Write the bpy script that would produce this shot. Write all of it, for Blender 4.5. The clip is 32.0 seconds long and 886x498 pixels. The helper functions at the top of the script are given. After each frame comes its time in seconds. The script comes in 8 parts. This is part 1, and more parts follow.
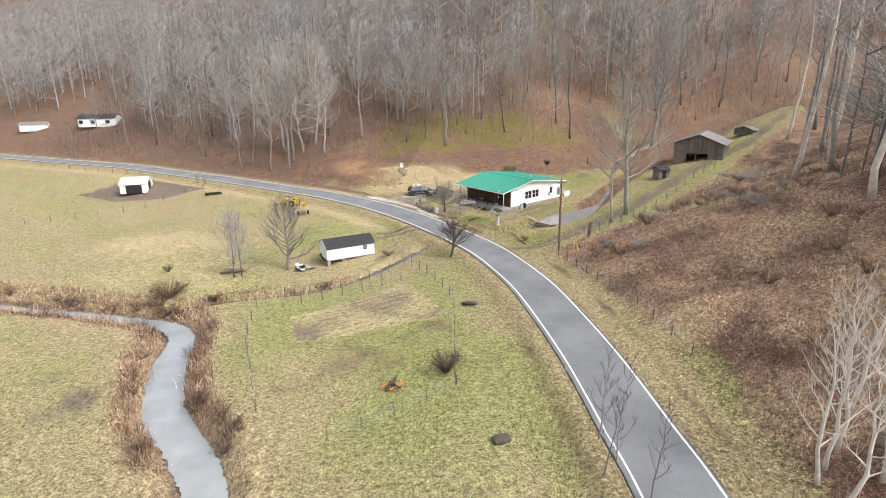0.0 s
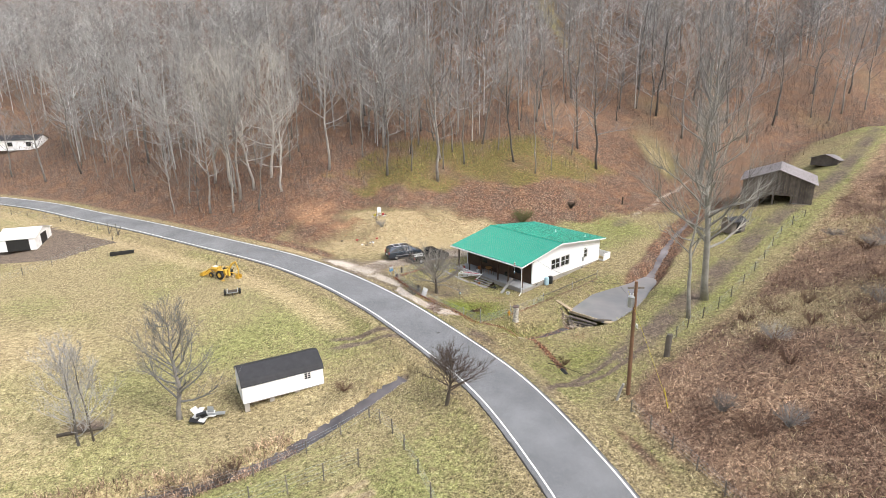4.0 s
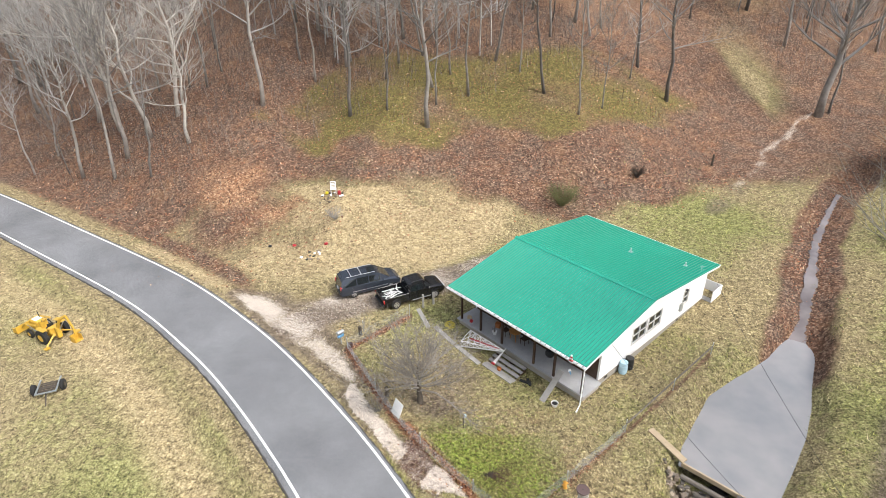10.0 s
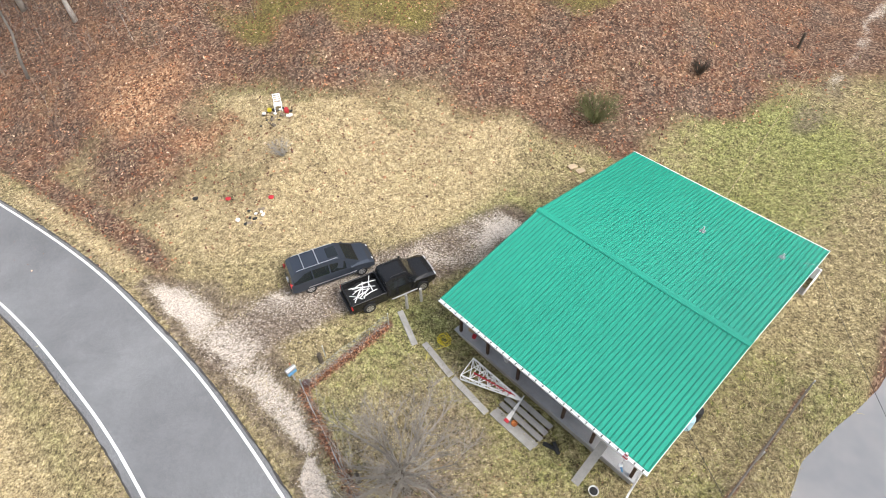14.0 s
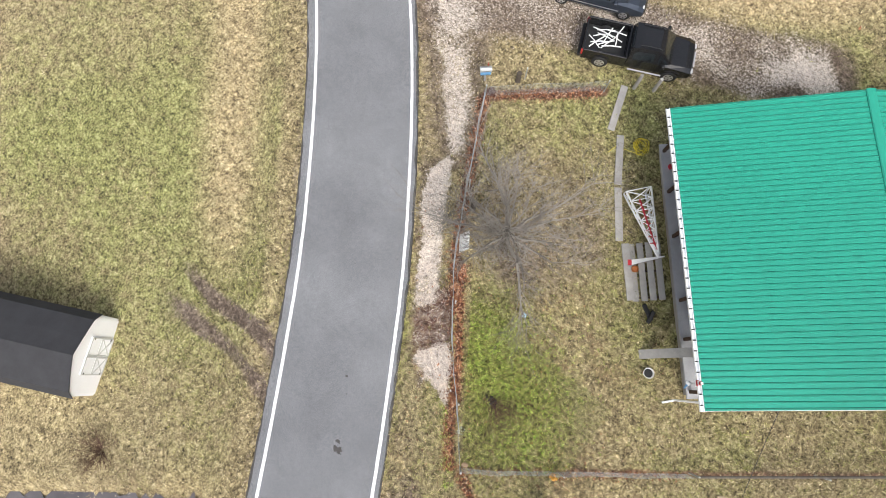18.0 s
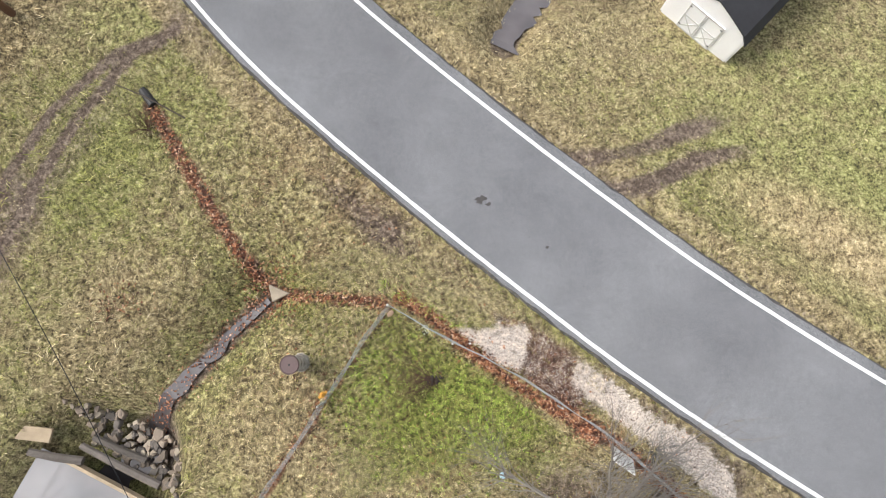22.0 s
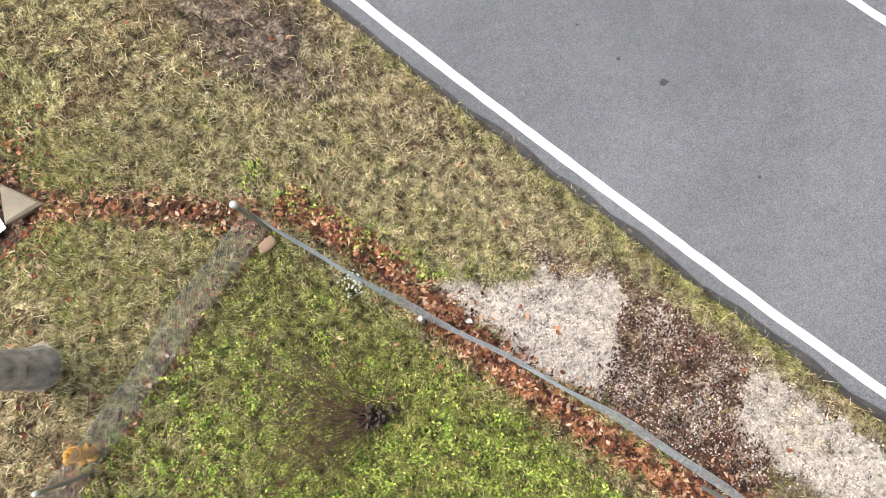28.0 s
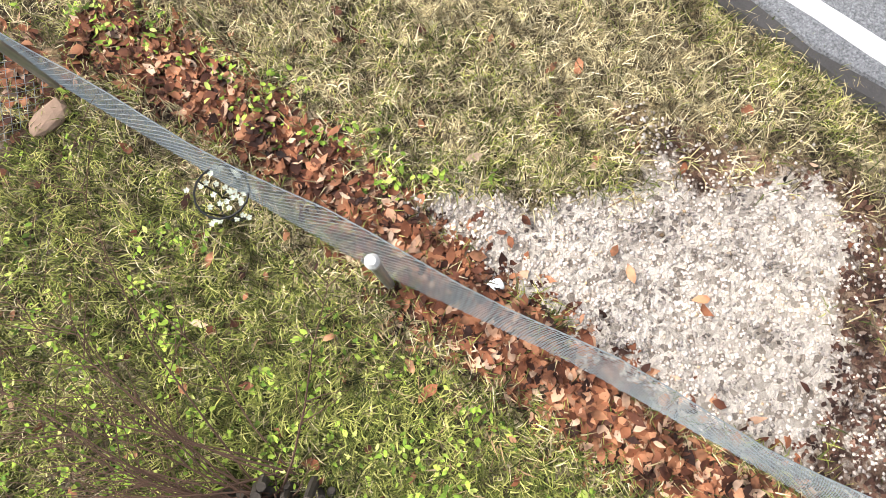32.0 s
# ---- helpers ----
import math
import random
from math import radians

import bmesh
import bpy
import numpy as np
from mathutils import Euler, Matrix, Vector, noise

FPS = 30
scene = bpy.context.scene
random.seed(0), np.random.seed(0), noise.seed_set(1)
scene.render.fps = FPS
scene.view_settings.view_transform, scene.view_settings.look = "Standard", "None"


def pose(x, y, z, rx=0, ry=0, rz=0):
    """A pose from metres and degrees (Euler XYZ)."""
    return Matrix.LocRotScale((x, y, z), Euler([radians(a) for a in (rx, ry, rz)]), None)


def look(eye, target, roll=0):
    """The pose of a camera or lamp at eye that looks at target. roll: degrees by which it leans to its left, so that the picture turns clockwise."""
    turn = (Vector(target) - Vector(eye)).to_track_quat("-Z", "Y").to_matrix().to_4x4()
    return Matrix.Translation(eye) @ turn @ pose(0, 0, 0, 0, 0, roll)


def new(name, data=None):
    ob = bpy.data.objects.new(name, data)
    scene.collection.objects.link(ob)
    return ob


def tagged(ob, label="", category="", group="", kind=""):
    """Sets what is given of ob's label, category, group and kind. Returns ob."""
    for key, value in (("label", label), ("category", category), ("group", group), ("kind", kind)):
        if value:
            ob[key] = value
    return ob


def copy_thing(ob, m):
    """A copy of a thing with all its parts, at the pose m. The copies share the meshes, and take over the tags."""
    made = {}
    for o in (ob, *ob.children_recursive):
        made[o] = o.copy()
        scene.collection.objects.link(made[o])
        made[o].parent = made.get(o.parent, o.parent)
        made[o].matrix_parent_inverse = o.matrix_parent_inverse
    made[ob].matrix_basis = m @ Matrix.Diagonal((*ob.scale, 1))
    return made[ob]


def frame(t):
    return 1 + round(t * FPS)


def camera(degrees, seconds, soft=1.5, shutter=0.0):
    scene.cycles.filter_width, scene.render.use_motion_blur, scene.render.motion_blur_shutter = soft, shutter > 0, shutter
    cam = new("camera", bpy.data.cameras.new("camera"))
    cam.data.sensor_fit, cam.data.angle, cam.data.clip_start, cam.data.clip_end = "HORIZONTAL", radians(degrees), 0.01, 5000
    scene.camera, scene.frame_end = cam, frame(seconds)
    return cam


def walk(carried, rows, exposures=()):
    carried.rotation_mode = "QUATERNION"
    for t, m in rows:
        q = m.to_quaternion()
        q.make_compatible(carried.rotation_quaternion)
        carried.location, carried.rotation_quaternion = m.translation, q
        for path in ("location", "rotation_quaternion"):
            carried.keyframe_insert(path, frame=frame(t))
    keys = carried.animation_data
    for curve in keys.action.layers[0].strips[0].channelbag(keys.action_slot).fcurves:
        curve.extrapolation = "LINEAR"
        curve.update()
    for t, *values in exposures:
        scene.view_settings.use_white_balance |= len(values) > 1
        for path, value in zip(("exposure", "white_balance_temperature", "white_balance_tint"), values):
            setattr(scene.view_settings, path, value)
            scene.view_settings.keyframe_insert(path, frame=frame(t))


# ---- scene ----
cam = camera(76.42, 32.0, soft=0.6)
PATH = [
    (0, -2.988, -85.752, 23.032, 1.300, -17.580, -0.545),
    (0.5, -3.163, -81.465, 23.041, 1.137, -17.447, -0.441),
    (1, -3.220, -77.211, 23.200, 1.084, -17.397, -0.475),
    (1.5, -3.235, -73.255, 23.491, 0.928, -17.320, -0.395),
    (2, -3.264, -69.103, 23.755, 0.837, -17.331, -0.398),
    (2.5, -3.211, -65.017, 23.957, 0.836, -17.319, -0.479),
    (3, -3.230, -61.079, 24.211, 0.790, -17.376, -0.553),
    (3.5, -3.192, -57.304, 24.322, 0.762, -17.278, -0.695),
    (5.5, -3.303, -43.503, 24.818, 0.278, -16.722, -0.621),
    (6, -3.156, -40.280, 24.874, 0.369, -16.516, -0.751),
    (6.5, -3.212, -37.263, 25.031, 0.334, -16.393, -0.550),
    (7, -3.085, -34.187, 25.150, 0.390, -17.961, -0.594),
    (7.5, -2.976, -31.220, 25.290, 0.477, -20.882, -0.698),
    (8, -2.875, -28.449, 25.243, 0.668, -23.740, -0.900),
    (8.5, -2.877, -25.628, 25.207, 0.690, -26.445, -0.870),
    (9, -2.879, -22.881, 25.325, 0.666, -28.549, -0.756),
    (9.5, -2.891, -20.285, 25.389, 0.674, -28.480, -0.888),
    (10, -2.897, -17.942, 25.404, 0.583, -28.824, -0.908),
    (10.5, -2.918, -15.513, 25.413, 0.540, -29.818, -0.786),
    (11, -2.836, -13.157, 25.451, 0.685, -30.917, -0.901),
    (11.5, -2.617, -10.902, 25.625, 0.889, -31.461, -1.395),
    (12, -2.500, -8.804, 25.715, 1.053, -32.701, -1.653),
    (12.5, -2.486, -6.657, 25.719, 1.071, -36.914, -1.840),
    (13, -2.479, -4.599, 25.748, 1.003, -39.917, -1.990),
    (13.5, -2.558, -2.776, 25.720, 0.784, -43.415, -2.089),
    (15.5, -3.106, 3.689, 26.230, -2.491, -57.551, 0.646),
    (16, -2.916, 4.009, 25.903, -1.699, -61.631, -0.034),
    (16.5, -2.712, 3.869, 25.281, -0.313, -65.489, -0.273),
    (17, -2.786, 3.387, 25.148, -0.900, -69.358, -0.538),
    (17.5, -2.944, 3.044, 24.897, 12.925, -73.986, -0.454),
    (18, -2.938, 2.379, 24.869, 41.330, -77.248, -0.401),
    (18.5, -2.414, 1.849, 24.878, 66.989, -77.957, -0.283),
    (19, -1.718, 1.752, 24.977, 91.995, -78.123, -0.077),
    (19.5, -1.623, 1.833, 24.955, 117.222, -78.759, 0.024),
    (20, -1.688, 1.637, 24.723, 142.629, -79.972, -0.052),
    (20.5, -1.573, 1.436, 24.605, 161.996, -80.959, -0.224),
    (21, -1.620, 1.455, 23.605, 162.660, -81.069, -0.340),
    (21.5, -1.610, 1.566, 21.982, 162.840, -80.992, -0.398),
    (22, -1.507, 1.569, 20.459, 162.844, -81.212, -0.401),
    (22.5, -1.380, 1.648, 19.037, 162.747, -81.391, -0.314),
    (23, -1.323, 1.711, 17.698, 162.579, -81.525, -0.135),
    (23.5, -1.343, 1.770, 16.412, 162.346, -81.653, 0.097),
    (24, -1.421, 1.773, 15.209, 162.112, -81.988, 0.315),
    (24.5, -1.445, 1.885, 14.083, 161.888, -81.769, 0.488),
    (25, -1.452, 1.974, 13.030, 161.555, -81.527, 0.624),
    (25.5, -1.474, 1.980, 12.019, 161.678, -81.277, 0.697),
    (27.5, -1.923, 2.169, 8.561, 163.704, -81.310, -1.085),
    (28, -1.917, 2.275, 7.799, 163.478, -80.671, -0.717),
    (28.5, -1.937, 2.314, 7.096, 163.087, -80.459, -0.263),
    (29, -1.951, 2.340, 6.471, 162.896, -80.515, 0.030),
    (29.5, -1.954, 2.374, 5.908, 162.535, -80.481, 0.235),
    (30, -1.948, 2.377, 5.349, 162.568, -80.494, 0.387),
    (30.5, -1.915, 2.407, 4.820, 162.606, -80.009, 0.481),
    (31, -1.915, 2.371, 4.310, 162.564, -80.223, 0.339),
    (31.5, -1.911, 2.372, 3.799, 162.863, -80.072, 0.024),
    (32, -1.911, 2.406, 3.296, 163.238, -79.546, -0.379),
]
walk(cam, [(t, pose(x, y, z, 90 + p, 0, w) @ pose(0, 0, 0, 0, 0, r)) for t, x, y, z, w, p, r in PATH], ((0, 0.92), (6, 0.98), (14, 0.95), (19, 0.80), (25, 0.82), (29, 0.80), (32, 1.0)))

# ---- overcast winter light ----
world = bpy.data.worlds.new("sky")
scene.world = world
world.use_nodes = True
wn, wl = world.node_tree.nodes, world.node_tree.links
sky = wn.new("ShaderNodeTexSky")
sky.sky_type = "NISHITA"
sky.sun_disc = False
sky.sun_elevation = radians(48.5)
sky.sun_rotation = radians(121.9)
sky.air_density, sky.dust_density, sky.ozone_density = 1.0, 4.0, 1.0
grey = wn.new("ShaderNodeHueSaturation")
grey.inputs["Saturation"].default_value = 0.5
wl.new(sky.outputs["Color"], grey.inputs["Color"])
wl.new(grey.outputs["Color"], wn["Background"].inputs["Color"])
wn["Background"].inputs["Strength"].default_value = 0.15
sun = new("sun", bpy.data.lights.new("sun", "SUN"))
sun.data.energy, sun.data.angle, sun.data.color = 1.15, radians(24), (1.0, 0.99, 0.98)
sun.matrix_world = look((45, -28, 60), (0, 0, 0))
scene.view_settings.exposure = 0.85

# ---- materials ----
def mat(name, rough=0.8, metal=0.0, spec=0.4):
    m = bpy.data.materials.new(name)
    m.use_nodes = True
    b = m.node_tree.nodes["Principled BSDF"]
    b.inputs["Roughness"].default_value, b.inputs["Metallic"].default_value = rough, metal
    b.inputs["Specular IOR Level"].default_value = spec
    return m, m.node_tree.nodes, m.node_tree.links, b


def noise_node(n, l, scale, detail=4, rough=0.6, dist=0.0, coord="Object"):
    t = n.new("ShaderNodeTexCoord")
    x = n.new("ShaderNodeTexNoise")
    x.inputs["Scale"].default_value, x.inputs["Detail"].default_value = scale, detail
    x.inputs["Roughness"].default_value, x.inputs["Distortion"].default_value = rough, dist
    l.new(t.outputs[coord], x.inputs["Vector"])
    return x.outputs["Fac"]


def ramp(n, l, fac, stops, interp="LINEAR"):
    r = n.new("ShaderNodeValToRGB")
    r.color_ramp.interpolation = interp
    while len(r.color_ramp.elements) < len(stops):
        r.color_ramp.elements.new(0.5)
    for e, (p, c) in zip(r.color_ramp.elements, stops):
        e.position, e.color = p, (*c, 1) if len(c) == 3 else c
    l.new(fac, r.inputs["Fac"])
    return r.outputs["Color"]


def mixc(n, l, fac, a, b, kind="MIX"):
    m = n.new("ShaderNodeMix")
    m.data_type, m.blend_type = "RGBA", kind
    for s, v in ((m.inputs["Factor"], fac), (m.inputs["A"], a), (m.inputs["B"], b)):
        if isinstance(v, (int, float)):
            s.default_value = v
        elif isinstance(v, tuple):
            s.default_value = (*v, 1)
        else:
            l.new(v, s)
    return m.outputs["Result"]


def bumped(n, l, b, height, strength=0.3, dist=0.02):
    u = n.new("ShaderNodeBump")
    u.inputs["Strength"].default_value, u.inputs["Distance"].default_value = strength, dist
    l.new(height, u.inputs["Height"])
    l.new(u.outputs["Normal"], b.inputs["Normal"])


def math_node(n, l, op, a, b=0.0):
    m = n.new("ShaderNodeMath")
    m.operation = op
    for s, v in zip(m.inputs, (a, b)):
        if isinstance(v, (int, float)):
            s.default_value = v
        else:
            l.new(v, s)
    return m.outputs[0]


def paint(name, c, rough=0.6, metal=0.0, vary=0.25, scale=6.0, bump=0.15, spec=0.4, each=0.0):
    """A surface of one colour with stains, grain and a little relief; each: how far single pieces differ."""
    m, n, l, b = mat(name, rough, metal, spec)
    lo, hi = tuple(v * (1 - vary) for v in c), tuple(min(1, v * (1 + vary)) for v in c)
    big = noise_node(n, l, scale * 0.25, 5, 0.65)
    fine = noise_node(n, l, scale * 6, 4, 0.7)
    f = math_node(n, l, "ADD", math_node(n, l, "MULTIPLY", big, 0.65), math_node(n, l, "MULTIPLY", fine, 0.35))
    col = ramp(n, l, f, [(0.3, lo), (0.5, c), (0.7, hi)])
    if each:
        o = n.new("ShaderNodeObjectInfo")
        k = ramp(n, l, o.outputs["Random"], [(0, (1 - each,) * 3), (1, (1 + each,) * 3)])
        col = mixc(n, l, 1.0, col, k, "MULTIPLY")
    l.new(col, b.inputs["Base Color"])
    if bump:
        bumped(n, l, b, fine, bump, 0.01)
    return m


def glassy(name, c=(0.02, 0.025, 0.03), rough=0.08):
    return paint(name, c, rough, 0, 0.15, 2.0, 0.02, 0.6)


# ---- mesh helpers ----
def part(name, bm, material, parent=None, label="", smooth=False):
    me = bpy.data.meshes.new(name)
    if isinstance(bm, tuple):
        me.from_pydata(*bm)
    else:
        bm.to_mesh(me)
        bm.free()
    me.materials.append(material)
    if smooth:
        me.shade_smooth()
    me.update()
    ob = new(name, me)
    if parent:
        ob.parent = parent
    if label:
        ob["label"] = label
    return ob


def thing(name, m, label, category, group="", kind=""):
    ob = new(name)
    ob.matrix_world = m
    return tagged(ob, label, category, group, kind)


def box(bm, x0, y0, z0, x1, y1, z1, m=None, bevel=0.0):
    vs = [bm.verts.new((x, y, z)) for z in (z0, z1) for x, y in ((x0, y0), (x1, y0), (x1, y1), (x0, y1))]
    fs = [bm.faces.new([vs[i] for i in q]) for q in ((3, 2, 1, 0), (4, 5, 6, 7), (0, 1, 5, 4), (1, 2, 6, 5), (2, 3, 7, 6), (3, 0, 4, 7))]
    if bevel:
        es = list({e for f in fs for e in f.edges})
        r = bmesh.ops.bevel(bm, geom=es, offset=bevel, segments=1, affect="EDGES")
        vs = list({v for f in r["faces"] for v in f.verts} | {v for v in vs if v.is_valid})
    if m is not None:
        for v in vs:
            v.co = m @ v.co
    return bm


def boxm(*a, **k):
    return box(bmesh.new(), *a, **k)


def tubes(paths, n=6, cap=True):
    """Tapered tubes along paths of (point, radius), as plain mesh data."""
    V, F = [], []
    for path in paths:
        base = len(V)
        point = path[-1][1] == 0 and not cap
        for i, (p, r) in enumerate(path[:-1] if point else path):
            p = Vector(p)
            a = Vector(path[max(i - 1, 0)][0])
            b = Vector(path[min(i + 1, len(path) - 1)][0])
            d = (b - a).normalized() if (b - a).length > 1e-9 else Vector((0, 0, 1))
            u = d.orthogonal().normalized() if abs(d.z) > 0.9 else d.cross(Vector((0, 0, 1))).normalized()
            w = d.cross(u)
            for k in range(n):
                c, s = math.cos(math.tau * k / n), math.sin(math.tau * k / n)
                V.append(tuple(p + (u * c + w * s) * r))
        for i in range(len(path) - (2 if point else 1)):
            for k in range(n):
                q = base + i * n
                F.append((q + k, q + (k + 1) % n, q + n + (k + 1) % n, q + n + k))
        if point:
            V.append(tuple(path[-1][0]))
            q = base + (len(path) - 2) * n
            F += [(q + k, q + (k + 1) % n, len(V) - 1) for k in range(n)]
        if cap:
            F.append(tuple(base + k for k in reversed(range(n))))
            F.append(tuple(base + (len(path) - 1) * n + k for k in range(n)))
    return V, [], F


def lathe(profile, n=16):
    """A turned form from (radius, height) pairs."""
    V, F = [], []
    for r, z in profile:
        for k in range(n):
            V.append((r * math.cos(math.tau * k / n), r * math.sin(math.tau * k / n), z))
    for i in range(len(profile) - 1):
        for k in range(n):
            F.append((i * n + k, i * n + (k + 1) % n, (i + 1) * n + (k + 1) % n, (i + 1) * n + k))
    F.append(tuple(reversed(range(n))))
    F.append(tuple((len(profile) - 1) * n + k for k in range(n)))
    return V, [], F


def spline(pts, step):
    """A smooth line through points, at even steps."""
    p = [Vector(q) for q in pts]
    p = [2 * p[0] - p[1]] + p + [2 * p[-1] - p[-2]]
    out = []
    for i in range(1, len(p) - 2):
        a, b, c, d = p[i - 1:i + 3]
        k = max(2, int((c - b).length / step))
        for j in range(k):
            t = j / k
            out.append(0.5 * ((2 * b) + (c - a) * t + (2 * a - 5 * b + 4 * c - d) * t * t + (3 * b - a - 3 * c + d) * t ** 3))
    return out + [p[-2]]

# ---- lie of the land ----
ROAD = spline([(a, b, 0) for a, b in ((6.10, -149.80), (9.64, -109.80), (10.56, -80.00), (9.88, -59.60), (9.40, -53.69), (8.53, -43.78), (7.23, -34.68), (5.74, -26.77), (3.94, -20.66), (2.04, -15.35), (0.33, -11.63), (-1.66, -8.17), (-4.59, -3.55), (-7.40, 0.64), (-10.23, 4.58), (-14.93, 10.27), (-19.71, 15.19), (-27.58, 21.86), (-41.27, 30.93), (-55.43, 39.99), (-69.57, 48.18), (-87.70, 58.80), (-110.90, 68.30), (-146.00, 82.80), (-201.10, 108.90), (-291.20, 160.90))], 1.0)
RX = np.array([(p[0], p[1]) for p in ROAD])
HALF = 2.35          # from the middle to the white edge line


def road_side(x, y):
    """How far a place lies from the road's middle (positive on the house's side), and how far along it."""
    x, y = np.asarray(x, float), np.asarray(y, float)
    d2 = np.full(x.shape, 1e18)
    k = np.zeros(x.shape, int)
    for i in range(len(RX)):
        e = (x - RX[i, 0]) ** 2 + (y - RX[i, 1]) ** 2
        m = e < d2
        d2[m], k[m] = e[m], i
    i0, i1 = np.clip(k - 1, 0, len(RX) - 1), np.clip(k + 1, 0, len(RX) - 1)
    tx, ty = RX[i1, 0] - RX[i0, 0], RX[i1, 1] - RX[i0, 1]
    n = np.hypot(tx, ty)
    cx, cy = x - RX[k, 0], y - RX[k, 1]
    return (cx * ty - cy * tx) / n, k


def sm(a, b, v):
    t = np.clip((v - a) / (b - a), 0, 1)
    return t * t * (3 - 2 * t)


def line_dist(x, y, pts):
    """Distance to a broken line, and how far along it (0 to 1)."""
    best, along = np.full(np.shape(x), 1e9), np.zeros(np.shape(x))
    n = len(pts) - 1
    for i in range(n):
        (ax, ay), (bx, by) = pts[i][:2], pts[i + 1][:2]
        dx, dy = bx - ax, by - ay
        t = np.clip(((x - ax) * dx + (y - ay) * dy) / (dx * dx + dy * dy), 0, 1)
        d = np.hypot(x - ax - t * dx, y - ay - t * dy)
        m = d < best
        best, along = np.where(m, d, best), np.where(m, (i + t) / n, along)
    return best, along


def lumps(x, y, s, seed=0.0):
    return (np.sin(x / s + seed) * np.cos(y / s * 1.13 + 1.7 * seed) + 0.5 * np.sin(x / s * 2.3 + y / s * 1.1 + seed * 3) * np.cos(y / s * 1.9 - seed)) / 1.5


def soft(v, w):
    """v where it is positive, with a rounded start."""
    return 0.5 * (v + np.sqrt(v * v + w * w))


POND = [(27.4, 22.4), (24.6, 16.6), (20.8, 12.4), (18.4, 9.8), (16.2, 7.6), (14.0, 5.0), (11.9, 2.6)]
POND_HALF = (0.7, 0.9, 1.5, 2.5, 3.0, 2.8, 2.4)
STREAM = [(56, 47), (46, 43), (36.5, 34.5), (30.5, 27.2), (25.6, 19.4), (20.8, 12.4), (16.2, 7.8), (12.4, 3.2), (10.6, 2.2), (8.9, 0.65), (7.4, -0.25), (6.2, -1.0), (5.3, -1.45), (4.5, -1.75)]
LOWER = [(-7.4, -9.0), (-8.7, -10.3), (-12.1, -13.4), (-15.5, -16.6), (-19.6, -19.4), (-22.4, -20.9), (-28, -22.8), (-36, -26)]
CREEK = [(-90, -16), (-62, -22), (-48, -25), (-40, -27.2), (-34.8, -29.0), (-32.1, -32.2), (-30.9, -37), (-29.4, -41), (-27, -46), (-21.5, -52.5), (-17.5, -60), (-13, -75), (-8, -110)]
TRACK = [(4.6, -12.2), (8.0, -11.4), (12.4, -8.0), (17.6, -1.8), (23.0, 4.6), (30.3, 12.2), (38, 20.0), (46, 27.5), (60, 38), (80, 58)]
RUT_LINES = ([(5.0, -12.9), (7.5, -12.6), (10.0, -11.2), (12.6, -8.7), (15.2, -5.6)], [(5.6, -12.7), (6.8, -12.5), (9.5, -10.3), (11.4, -8.3), (13.1, -6.2)])
NECK = [(24, 34), (27, 37), (32, 42.5), (38, 49.5), (45, 56), (56, 62), (75, 72)]


def hill_in(x, y):
    """How far into the wooded hill behind the house a place lies."""
    return -0.371 * (x + 25) + 0.928 * (y - 20)


def brush_in(x, y, s):
    """How far up the brush-covered hillside across the track a place lies."""
    return np.minimum(s - 5.6, 0.70 * (x - 15.5) - 0.71 * (y + 7.5))


